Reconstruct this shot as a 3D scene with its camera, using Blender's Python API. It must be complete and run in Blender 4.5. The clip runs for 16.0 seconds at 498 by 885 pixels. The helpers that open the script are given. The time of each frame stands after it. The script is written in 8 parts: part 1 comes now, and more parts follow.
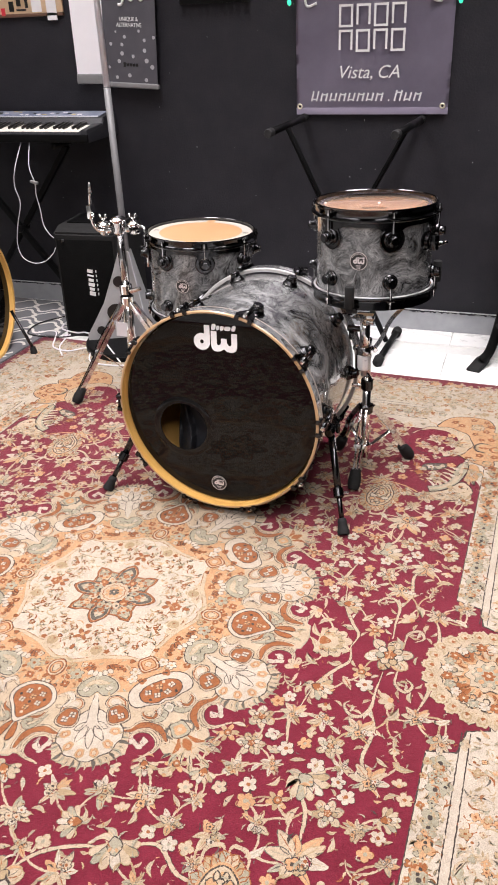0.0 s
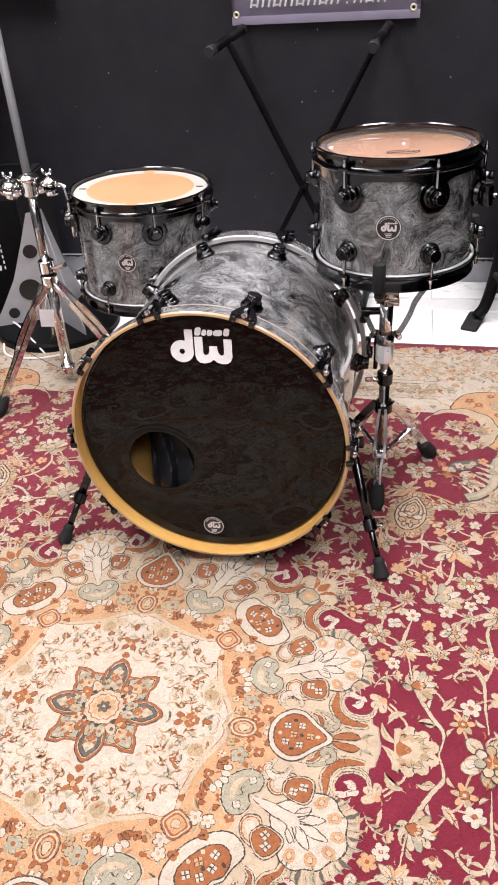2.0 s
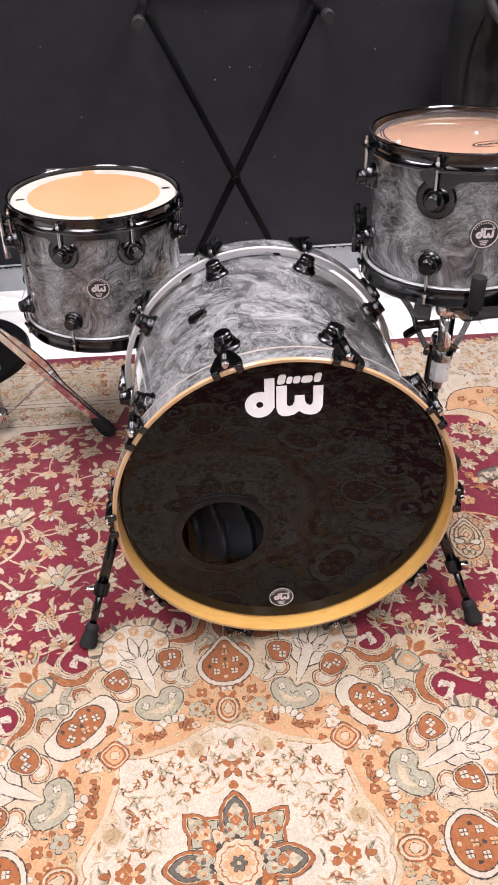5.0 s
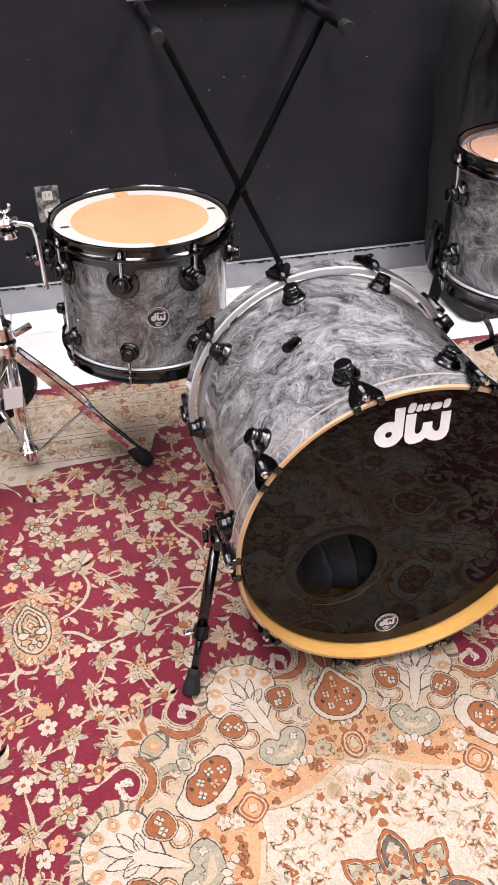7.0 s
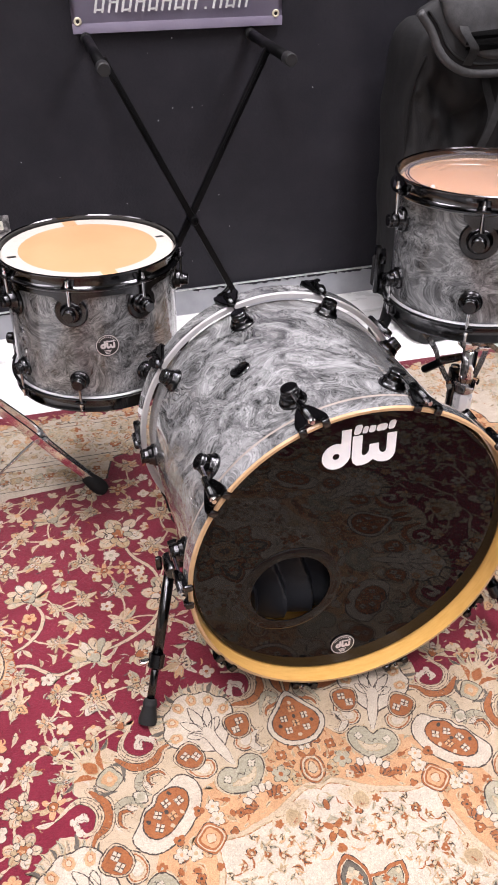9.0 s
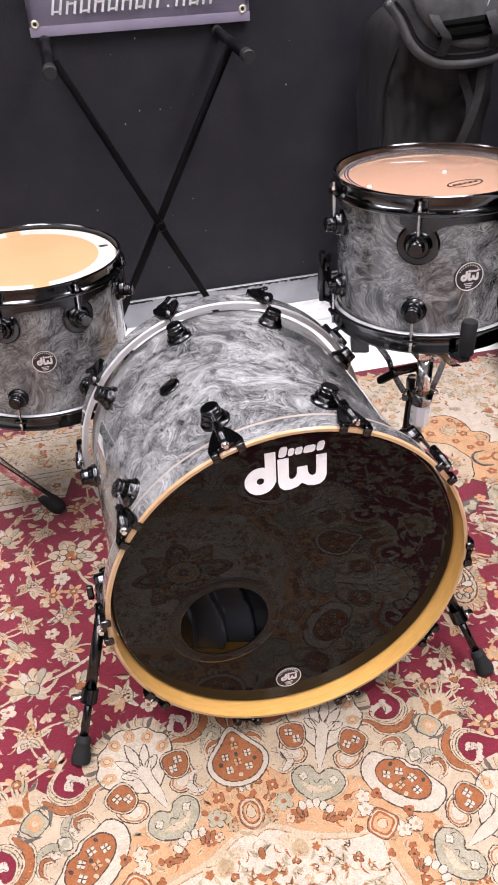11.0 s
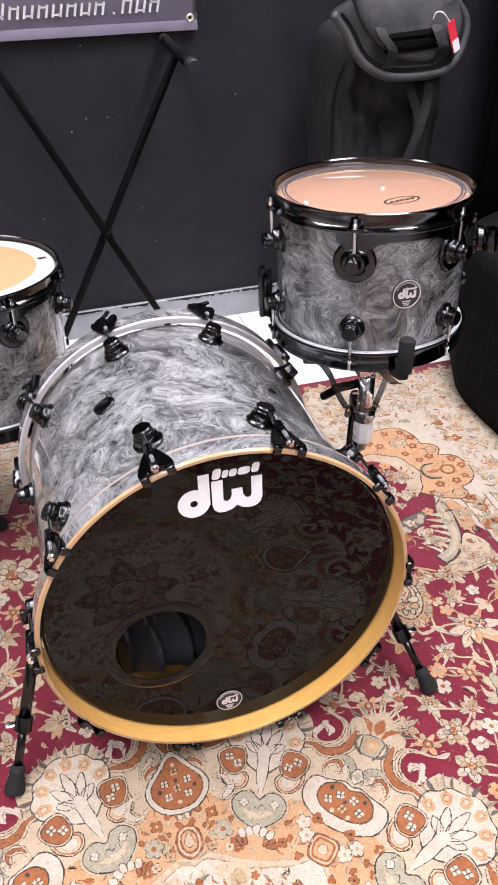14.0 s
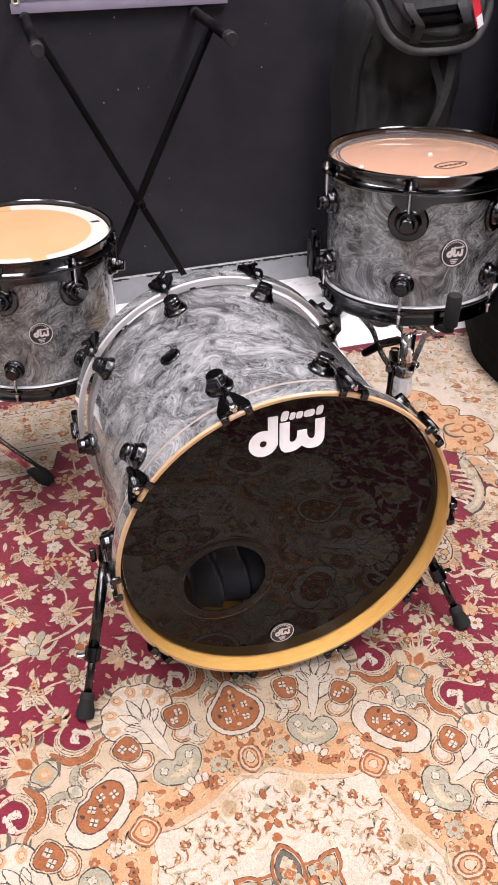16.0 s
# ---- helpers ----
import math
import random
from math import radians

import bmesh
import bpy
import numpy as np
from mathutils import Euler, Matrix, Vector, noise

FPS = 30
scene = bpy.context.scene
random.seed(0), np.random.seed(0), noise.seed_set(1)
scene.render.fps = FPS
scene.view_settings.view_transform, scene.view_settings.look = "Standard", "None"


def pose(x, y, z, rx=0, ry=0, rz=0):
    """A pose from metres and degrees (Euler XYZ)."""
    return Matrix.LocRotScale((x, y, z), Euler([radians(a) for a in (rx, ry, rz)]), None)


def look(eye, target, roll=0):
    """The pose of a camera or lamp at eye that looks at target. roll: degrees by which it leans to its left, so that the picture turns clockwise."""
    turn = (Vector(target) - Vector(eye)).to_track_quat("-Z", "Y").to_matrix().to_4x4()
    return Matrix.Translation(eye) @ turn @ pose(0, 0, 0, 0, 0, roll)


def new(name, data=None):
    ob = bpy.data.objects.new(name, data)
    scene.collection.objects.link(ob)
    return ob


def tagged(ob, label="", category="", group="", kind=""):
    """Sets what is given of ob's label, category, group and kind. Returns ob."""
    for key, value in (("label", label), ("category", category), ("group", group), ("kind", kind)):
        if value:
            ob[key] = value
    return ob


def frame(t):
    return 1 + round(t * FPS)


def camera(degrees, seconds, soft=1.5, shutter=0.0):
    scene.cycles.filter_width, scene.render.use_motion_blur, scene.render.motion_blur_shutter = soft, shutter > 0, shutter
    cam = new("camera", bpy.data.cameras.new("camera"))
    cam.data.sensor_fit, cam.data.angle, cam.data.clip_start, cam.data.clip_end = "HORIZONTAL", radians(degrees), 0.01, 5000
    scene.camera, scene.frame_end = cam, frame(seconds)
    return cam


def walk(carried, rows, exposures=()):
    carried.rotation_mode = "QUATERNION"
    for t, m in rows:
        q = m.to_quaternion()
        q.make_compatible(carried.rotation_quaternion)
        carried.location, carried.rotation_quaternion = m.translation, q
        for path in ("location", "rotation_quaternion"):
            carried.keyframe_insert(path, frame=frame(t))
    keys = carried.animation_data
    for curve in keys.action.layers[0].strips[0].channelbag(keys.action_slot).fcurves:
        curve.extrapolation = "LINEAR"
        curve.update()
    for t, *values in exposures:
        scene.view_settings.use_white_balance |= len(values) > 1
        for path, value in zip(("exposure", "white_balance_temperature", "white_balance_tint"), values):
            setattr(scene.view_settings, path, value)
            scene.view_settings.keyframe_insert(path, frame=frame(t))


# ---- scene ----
cam = camera(35.3, 16.0, soft=1.8)
PATH = [
    (0, (0.763, -1.395, 1.323), (0.164, 0.249, 0.356), -2.5),
    (0.5, (0.701, -1.161, 1.309), (0.118, 0.467, 0.304), -2.9),
    (1, (0.642, -1.024, 1.275), (0.094, 0.576, 0.209), -3.3),
    (1.5, (0.504, -0.936, 1.266), (0.056, 0.668, 0.157), -3.9),
    (2, (0.38, -0.891, 1.267), (0.03, 0.72, 0.133), -4.0),
    (2.5, (0.29, -0.784, 1.24), (0.032, 0.827, 0.084), -3.8),
    (3, (0.221, -0.642, 1.231), (0.05, 0.965, 0.054), -3.3),
    (3.5, (0.158, -0.581, 1.223), (0.074, 1.023, 0.031), -2.8),
    (4, (0.051, -0.58, 1.231), (0.064, 1.018, 0.029), -2.3),
    (4.5, (-0.068, -0.611, 1.245), (0.024, 0.984, 0.041), -1.8),
    (5, (-0.154, -0.581, 1.25), (-0.008, 1.007, 0.042), -1.5),
    (5.2, (-0.195, -0.53, 1.231), (-0.026, 1.053, 0.021), -1.4),
    (7.3, (-0.512, -0.448, 1.282), (-0.106, 1.087, 0.066), -0.3),
    (7.5, (-0.518, -0.451, 1.278), (-0.095, 1.082, 0.065), -0.2),
    (8, (-0.517, -0.457, 1.275), (-0.057, 1.078, 0.078), 0.3),
    (8.5, (-0.492, -0.451, 1.28), (-0.02, 1.093, 0.099), 0.3),
    (9, (-0.465, -0.458, 1.281), (0.008, 1.096, 0.114), 0.0),
    (9.2, (-0.455, -0.459, 1.277), (0.012, 1.099, 0.114), -0.2),
    (11.3, (-0.262, -0.403, 1.25), (0.135, 1.174, 0.085), -2.5),
    (11.5, (-0.256, -0.395, 1.247), (0.145, 1.18, 0.082), -2.6),
    (12, (-0.211, -0.391, 1.254), (0.206, 1.18, 0.088), -2.4),
    (12.5, (-0.196, -0.381, 1.25), (0.239, 1.185, 0.085), -2.1),
    (13, (-0.2, -0.371, 1.245), (0.25, 1.191, 0.079), -1.6),
    (13.5, (-0.199, -0.379, 1.247), (0.265, 1.181, 0.084), -1.1),
    (14, (-0.221, -0.396, 1.259), (0.263, 1.161, 0.102), -0.9),
    (14.5, (-0.258, -0.437, 1.267), (0.263, 1.112, 0.115), -0.8),
    (15, (-0.309, -0.477, 1.279), (0.25, 1.059, 0.128), -0.8),
    (15.5, (-0.366, -0.504, 1.282), (0.202, 1.022, 0.12), -0.5),
    (16, (-0.373, -0.466, 1.271), (0.135, 1.054, 0.074), -0.1),
]
walk(cam, [(t, look(eye, target, roll)) for t, eye, target, roll in PATH], [(0, 0.0, 6500, 10), (3.0, 0.0, 6330, 12), (7.3, 0.02, 6330, 13.5), (11.3, 0.14, 6210, 13.5), (14.0, 0.15, 6120, 14), (16.0, 0.06, 6350, 14.5)])

# ---- world and light ----
world = bpy.data.worlds.new("world")
scene.world = world
world.use_nodes = True
world.node_tree.nodes["Background"].inputs[0].default_value = (0.8, 0.9, 1.0, 1)
world.node_tree.nodes["Background"].inputs[1].default_value = 0.05

CEIL = 2.75
# Unseen overhead lamps; the two left and two rear ones are added fill.
LAMPS = [(-0.70, 1.05, 24), (0.95, 1.05, 34), (-0.70, -0.45, 23), (0.95, -0.45, 21), (-1.75, 1.35, 12), (-2.2, -0.45, 9), (-0.70, -2.05, 31), (0.95, -2.05, 31)]
for lx, ly, watts in LAMPS:
    ld = bpy.data.lights.new("unseen_ceiling_light", "AREA")
    ld.shape, ld.size, ld.size_y = "RECTANGLE", 0.55, 1.15
    ld.spread = radians(105 if ly > -1 else 150)
    ld.energy, ld.color = watts, (1.0, 0.94, 0.955)
    lo = new("unseen_ceiling_light", ld)
    lo.matrix_world = pose(lx, ly, CEIL - 0.03)

# ---- helpers of this scene ----
def mat(name, base=(0.5, 0.5, 0.5), rough=0.5, metal=0.0, coat=0.0, spec=0.5):
    m = bpy.data.materials.new(name)
    m.use_nodes = True
    b = m.node_tree.nodes["Principled BSDF"]
    b.inputs["Base Color"].default_value = (*base, 1)
    b.inputs["Roughness"].default_value = rough
    b.inputs["Metallic"].default_value = metal
    b.inputs["Coat Weight"].default_value = coat
    b.inputs["Coat Roughness"].default_value = 0.06
    b.inputs["Specular IOR Level"].default_value = spec
    return m


def nd(m, kind, **sockets):
    n = m.node_tree.nodes.new(kind)
    for k, v in sockets.items():
        n.inputs[k.replace("_", " ")].default_value = v
    return n


def ln(m, a, b):
    m.node_tree.links.new(a, b)


def bsdf(m):
    return m.node_tree.nodes["Principled BSDF"]


def ramp(m, fac, stops):
    r = m.node_tree.nodes.new("ShaderNodeValToRGB")
    while len(r.color_ramp.elements) < len(stops):
        r.color_ramp.elements.new(0.5)
    for e, (p, c) in zip(r.color_ramp.elements, stops):
        e.position = p
        e.color = (*c, 1) if len(c) == 3 else c
    ln(m, fac, r.inputs[0])
    return r.outputs[0]


def coords(m, scale=(1, 1, 1), which="Object"):
    tc = m.node_tree.nodes.new("ShaderNodeTexCoord")
    mp = m.node_tree.nodes.new("ShaderNodeMapping")
    mp.inputs["Scale"].default_value = scale
    ln(m, tc.outputs[which], mp.inputs[0])
    return mp.outputs[0]


def grain(m, colors, scale=40.0, detail=6.0, distortion=0.0, bump=0.0, stretch=(1, 1, 1), bump_scale=None, which="Object", rough=None):
    """Two-scale colour variation and fine relief."""
    v = coords(m, stretch, which)
    n = nd(m, "ShaderNodeTexNoise", Scale=scale, Detail=detail, Roughness=0.6, Distortion=distortion)
    ln(m, v, n.inputs["Vector"])
    big = nd(m, "ShaderNodeTexNoise", Scale=scale * 0.12, Detail=3.0)
    ln(m, v, big.inputs["Vector"])
    mx = m.node_tree.nodes.new("ShaderNodeMath")
    mx.operation = "MULTIPLY_ADD"
    mx.inputs[1].default_value = 0.45
    ln(m, big.outputs[0], mx.inputs[0])
    sc = m.node_tree.nodes.new("ShaderNodeMath")
    sc.operation = "MULTIPLY"
    sc.inputs[1].default_value = 0.55
    ln(m, n.outputs[0], sc.inputs[0])
    ln(m, sc.outputs[0], mx.inputs[2])
    k = len(colors) - 1
    ln(m, ramp(m, mx.outputs[0], [(0.3 + 0.4 * i / max(k, 1), c) for i, c in enumerate(colors)]), bsdf(m).inputs["Base Color"])
    if rough:
        r = m.node_tree.nodes.new("ShaderNodeMapRange")
        r.inputs[1].default_value, r.inputs[2].default_value = 0.3, 0.7
        r.inputs[3].default_value, r.inputs[4].default_value = rough
        ln(m, mx.outputs[0], r.inputs[0])
        ln(m, r.outputs[0], bsdf(m).inputs["Roughness"])
    if bump:
        bn = nd(m, "ShaderNodeTexNoise", Scale=bump_scale or scale, Detail=5.0)
        ln(m, v, bn.inputs["Vector"])
        b = nd(m, "ShaderNodeBump", Strength=bump, Distance=0.004)
        ln(m, bn.outputs[0], b.inputs["Height"])
        ln(m, b.outputs[0], bsdf(m).inputs["Normal"])
    return m


WALL = grain(mat("charcoal_wall_paint", rough=0.6, spec=0.22), [(0.0150, 0.0146, 0.0186), (0.0213, 0.0207, 0.0258), (0.0292, 0.0284, 0.0345)], 9, 8, bump=0.5, bump_scale=120, rough=(0.46, 0.64))
CEILM = grain(mat("white_ceiling_tile", rough=0.9), [(0.7, 0.7, 0.68), (0.8, 0.8, 0.78)], 30, bump=0.4)
# Tone of the unseen walls, kept pale to bounce fill light.
ROOMW = grain(mat("unseen_bounce_wall", rough=0.8), [(0.48, 0.48, 0.48), (0.56, 0.56, 0.56)], 4)
BASEB = grain(mat("grey_vinyl_baseboard", rough=0.35), [(0.26, 0.27, 0.29), (0.33, 0.34, 0.36), (0.4, 0.41, 0.43)], 12, bump=0.1)
TILE = grain(mat("white_floor_tile", rough=0.3), [(0.76, 0.76, 0.75), (0.83, 0.83, 0.82), (0.87, 0.87, 0.86)], 14, bump=0.05, rough=(0.2, 0.4))
GROUT = grain(mat("grey_grout", rough=0.9), [(0.58, 0.58, 0.57), (0.68, 0.68, 0.66)], 60)
BLACKM = grain(mat("gloss_black_metal", rough=0.22, metal=1.0), [(0.046, 0.046, 0.048), (0.074, 0.074, 0.076)], 60, rough=(0.14, 0.27))
BLACKHOOP = grain(mat("black_nickel_hoop", rough=0.14, metal=1.0), [(0.055, 0.055, 0.057), (0.080, 0.080, 0.083)], 50, rough=(0.08, 0.15))
SATIN = grain(mat("satin_black_tube", rough=0.5, spec=0.12), [(0.0020, 0.0020, 0.0022), (0.0045, 0.0045, 0.005)], 40, rough=(0.4, 0.55), bump=0.05)
RUBBER = grain(mat("black_rubber", rough=0.75, spec=0.3), [(0.007, 0.007, 0.007), (0.016, 0.016, 0.0165)], 80, bump=0.2)
# Chrome whose base is darkened to stand in for dark reflected surroundings.
DIMMEDCHROME = grain(mat("chrome_dimmed_for_reflection", rough=0.12, metal=1.0), [(0.36, 0.36, 0.37), (0.48, 0.48, 0.49)], 40, rough=(0.08, 0.2))
CHROME = grain(mat("chrome", rough=0.08, metal=1.0), [(0.74, 0.74, 0.74), (0.86, 0.86, 0.86)], 30, rough=(0.05, 0.16))
ALLOY = grain(mat("bright_brushed_alloy", rough=0.5, metal=0.5), [(0.50, 0.50, 0.51), (0.60, 0.60, 0.61)], 60, rough=(0.4, 0.55))
POLISHED = grain(mat("polished_pale_metal", rough=0.3, metal=0.3), [(0.82, 0.82, 0.83), (0.9, 0.9, 0.91)], 40, rough=(0.22, 0.36))
STEEL = grain(mat("dull_steel", rough=0.35, metal=1.0), [(0.5, 0.5, 0.5), (0.62, 0.62, 0.62)], 40, rough=(0.25, 0.45))
GREYPLASTIC = grain(mat("grey_painted_metal", rough=0.45), [(0.19, 0.19, 0.195), (0.25, 0.25, 0.255)], 20, bump=0.05)
PALEPLASTIC = grain(mat("pale_grey_plastic", rough=0.4), [(0.68, 0.67, 0.73), (0.78, 0.77, 0.83)], 30)
WHITE = grain(mat("white_print", rough=0.5), [(0.78, 0.78, 0.78), (0.85, 0.85, 0.85)], 80)
MARKWHITE = grain(mat("white_head_print", rough=0.5), [(0.92, 0.92, 0.94), (0.97, 0.97, 0.98)], 80)
MAPLE = grain(mat("natural_maple", rough=0.35, coat=0.5), [(0.69, 0.375, 0.090), (0.78, 0.455, 0.130), (0.84, 0.52, 0.170)], 30, stretch=(1, 1, 6), rough=(0.3, 0.4))
INMAPLE = grain(mat("bare_maple_inside", rough=0.4), [(0.68, 0.46, 0.27), (0.76, 0.53, 0.33), (0.82, 0.59, 0.39)], 6)
TANMAPLE = grain(mat("pale_tan_maple_edge", rough=0.35, coat=0.5), [(0.42, 0.255, 0.125), (0.52, 0.335, 0.180)], 40)
PALEMAPLE = grain(mat("pale_maple_edge", rough=0.4, coat=0.3), [(0.36, 0.35, 0.345), (0.47, 0.46, 0.455)], 40)
HEADBLACK = grain(mat("gloss_black_drumhead", rough=0.03, spec=0.23), [(0.0045, 0.0040, 0.0040), (0.0068, 0.0061, 0.0060)], 8, rough=(0.008, 0.018))
COATED = grain(mat("coated_white_drumhead", rough=0.6), [(0.365, 0.34, 0.30), (0.43, 0.405, 0.365)], 160, bump=0.15)
AMBERCOAT = grain(mat("worn_amber_drumhead", rough=0.55), [(0.355, 0.20, 0.095), (0.41, 0.24, 0.118), (0.455, 0.278, 0.145)], 7, bump=0.05, rough=(0.45, 0.6))
CLOTH = grain(mat("black_cloth", rough=0.95, spec=0.1), [(0.0025, 0.0025, 0.0025), (0.006, 0.006, 0.006)], 200, bump=0.4)
FLAPGREY = grain(mat("rubbed_grey_black_vinyl", rough=0.55, spec=0.4), [(0.034, 0.034, 0.035), (0.060, 0.060, 0.062), (0.090, 0.090, 0.092)], 40, bump=0.25, bump_scale=160)
NYLON = grain(mat("black_nylon", rough=0.7, spec=0.22), [(0.020, 0.020, 0.0206), (0.026, 0.026, 0.0268), (0.034, 0.034, 0.035)], 9, bump=0.3, bump_scale=220)
BANNER = grain(mat("slate_purple_banner_fabric", rough=0.7), [(0.200, 0.174, 0.246), (0.255, 0.225, 0.306), (0.310, 0.275, 0.366)], 6, bump=0.15, bump_scale=300)
BRASS = grain(mat("pale_brass_grommet", rough=0.5, metal=0.4), [(0.60, 0.54, 0.40), (0.74, 0.68, 0.54)], 60)
RED = grain(mat("red_tag_card", rough=0.5), [(0.6, 0.02, 0.04), (0.68, 0.04, 0.06)], 50)
BADGE = grain(mat("black_badge", rough=0.3), [(0.01, 0.01, 0.01), (0.02, 0.018, 0.018)], 80)
SILVERPRINT = grain(mat("pale_badge_print", rough=0.35, metal=0.2), [(0.66, 0.60, 0.59), (0.76, 0.70, 0.69)], 80)
KEYWHITE = grain(mat("ivory_keys", rough=0.35), [(0.72, 0.7, 0.62), (0.78, 0.76, 0.68)], 40)
KEYBODY = grain(mat("dark_grey_keyboard_plastic", rough=0.45), [(0.020, 0.020, 0.024), (0.032, 0.032, 0.037)], 60, bump=0.1)
PANELBLUE = grain(mat("blue_grey_panel_print", rough=0.4), [(0.10, 0.12, 0.19), (0.20, 0.22, 0.29), (0.36, 0.38, 0.43)], 18)
PILLOW = grain(mat("navy_black_pillow", rough=0.6), [(0.0055, 0.006, 0.0085), (0.011, 0.012, 0.016)], 40, bump=0.2)
BACKEDGE = grain(mat("greyed_maple_edge", rough=0.4, coat=0.3), [(0.20, 0.165, 0.14), (0.27, 0.225, 0.195)], 40)
CARDW = grain(mat("white_card", rough=0.6), [(0.72, 0.7, 0.72), (0.8, 0.78, 0.8)], 20)
GREYMAT = grain(mat("grey_mat_pile", rough=0.95), [(0.13, 0.13, 0.14), (0.17, 0.17, 0.18)], 120, bump=0.5)
CREAMMAT = grain(mat("cream_mat_pile", rough=0.95), [(0.62, 0.6, 0.56), (0.7, 0.68, 0.64)], 120, bump=0.5)


def swirl_finish():
    m = mat("grey_burl_swirl_finish", rough=0.22, coat=1.0)
    v = coords(m, (1, 1, 1))
    w1 = nd(m, "ShaderNodeTexNoise", Scale=4.5, Detail=2.0, Roughness=0.5)
    ln(m, v, w1.inputs["Vector"])
    add = m.node_tree.nodes.new("ShaderNodeMixRGB")
    add.blend_type = "LINEAR_LIGHT"
    add.inputs[0].default_value = 0.36
    ln(m, v, add.inputs[1])
    ln(m, w1.outputs["Color"], add.inputs[2])
    w2 = nd(m, "ShaderNodeTexNoise", Scale=15.0, Detail=2.0, Roughness=0.55)
    ln(m, add.outputs[0], w2.inputs["Vector"])
    add2 = m.node_tree.nodes.new("ShaderNodeMixRGB")
    add2.blend_type = "LINEAR_LIGHT"
    add2.inputs[0].default_value = 0.07
    ln(m, add.outputs[0], add2.inputs[1])
    ln(m, w2.outputs["Color"], add2.inputs[2])
    fine = nd(m, "ShaderNodeTexNoise", Scale=15.0, Detail=9.0, Roughness=0.58, Distortion=3.0)
    ln(m, add2.outputs[0], fine.inputs["Vector"])
    broad = nd(m, "ShaderNodeTexNoise", Scale=5.5, Detail=4.0, Distortion=1.6)
    ln(m, add.outputs[0], broad.inputs["Vector"])
    band = nd(m, "ShaderNodeTexWave", Scale=9.0, Distortion=9.0, Detail=4.0)
    band.inputs["Detail Scale"].default_value = 1.6
    ln(m, add2.outputs[0], band.inputs["Vector"])
    mixf = m.node_tree.nodes.new("ShaderNodeMath")
    mixf.operation = "MULTIPLY_ADD"
    mixf.inputs[1].default_value = 0.44
    ln(m, fine.outputs[0], mixf.inputs[0])
    half = m.node_tree.nodes.new("ShaderNodeMath")
    half.operation = "MULTIPLY"
    half.inputs[1].default_value = 0.56
    ln(m, broad.outputs[0], half.inputs[0])
    ln(m, half.outputs[0], mixf.inputs[2])
    mixb = m.node_tree.nodes.new("ShaderNodeMath")
    mixb.operation = "MULTIPLY_ADD"
    mixb.inputs[1].default_value = 0.03
    ln(m, band.outputs[0], mixb.inputs[0])
    ln(m, mixf.outputs[0], mixb.inputs[2])
    col = ramp(m, mixb.outputs[0], [(0.35, (0.018, 0.018, 0.019)), (0.42, (0.070, 0.071, 0.072)), (0.49, (0.165, 0.167, 0.168)), (0.56, (0.275, 0.277, 0.278)), (0.65, (0.42, 0.422, 0.424))])
    # thin dark figure lines that follow the swirls
    fig = nd(m, "ShaderNodeTexNoise", Scale=8.5, Detail=2.2, Roughness=0.45, Distortion=2.2)
    ln(m, add2.outputs[0], fig.inputs["Vector"])
    mul = m.node_tree.nodes.new("ShaderNodeMath")
    mul.operation = "MULTIPLY"
    mul.inputs[1].default_value = 24.0
    ln(m, fig.outputs[0], mul.inputs[0])
    pp = m.node_tree.nodes.new("ShaderNodeMath")
    pp.operation = "PINGPONG"
    pp.inputs[1].default_value = 0.5
    ln(m, mul.outputs[0], pp.inputs[0])
    lines = ramp(m, pp.outputs[0], [(0.0, (0.20, 0.20, 0.20)), (0.10, (0.42, 0.42, 0.42)), (0.26, (0.88, 0.88, 0.88)), (0.6, (1.0, 1.0, 1.0)), (0.94, (1.32, 1.32, 1.32))])
    mask = nd(m, "ShaderNodeTexNoise", Scale=7.0, Detail=2.0)
    ln(m, v, mask.inputs["Vector"])
    mk = ramp(m, mask.outputs[0], [(0.32, (0.2, 0.2, 0.2)), (0.52, (1, 1, 1))])
    mm = m.node_tree.nodes.new("ShaderNodeMixRGB")
    mm.blend_type = "MULTIPLY"
    ln(m, mk, mm.inputs[0])
    ln(m, col, mm.inputs[1])
    ln(m, lines, mm.inputs[2])
    ln(m, mm.outputs[0], bsdf(m).inputs["Base Color"])
    return m


SWIRL = swirl_finish()


def clear_film():
    """A clear plastic film: it lets light through and mirrors at flat angles. A pinkish diffuse haze paints in pale
    reflected light.
    """
    m = bpy.data.materials.new("clear_drumhead_film")
    m.use_nodes = True
    tr = nd(m, "ShaderNodeBsdfTransparent", Color=(0.80, 0.715, 0.665, 1))
    gl = nd(m, "ShaderNodeBsdfAnisotropic", Roughness=0.025)
    hz = nd(m, "ShaderNodeBsdfDiffuse", Color=(0.41, 0.325, 0.27, 1))
    haze = m.node_tree.nodes.new("ShaderNodeMixShader")
    haze.inputs[0].default_value = 0.36
    ln(m, tr.outputs[0], haze.inputs[1])
    ln(m, hz.outputs[0], haze.inputs[2])
    fr = nd(m, "ShaderNodeFresnel", IOR=1.75)
    mx = m.node_tree.nodes.new("ShaderNodeMixShader")
    ln(m, fr.outputs[0], mx.inputs[0])
    ln(m, haze.outputs[0], mx.inputs[1])
    ln(m, gl.outputs[0], mx.inputs[2])
    ln(m, mx.outputs[0], m.node_tree.nodes["Material Output"].inputs[0])
    return m


CLEARHEAD = clear_film()


def part(name, bm, material, parent, label="", m=None, kind=""):
    me = bpy.data.meshes.new(name)
    bm.normal_update()
    bm.to_mesh(me)
    bm.free()
    return place(name, me, material, parent, label, m, kind)


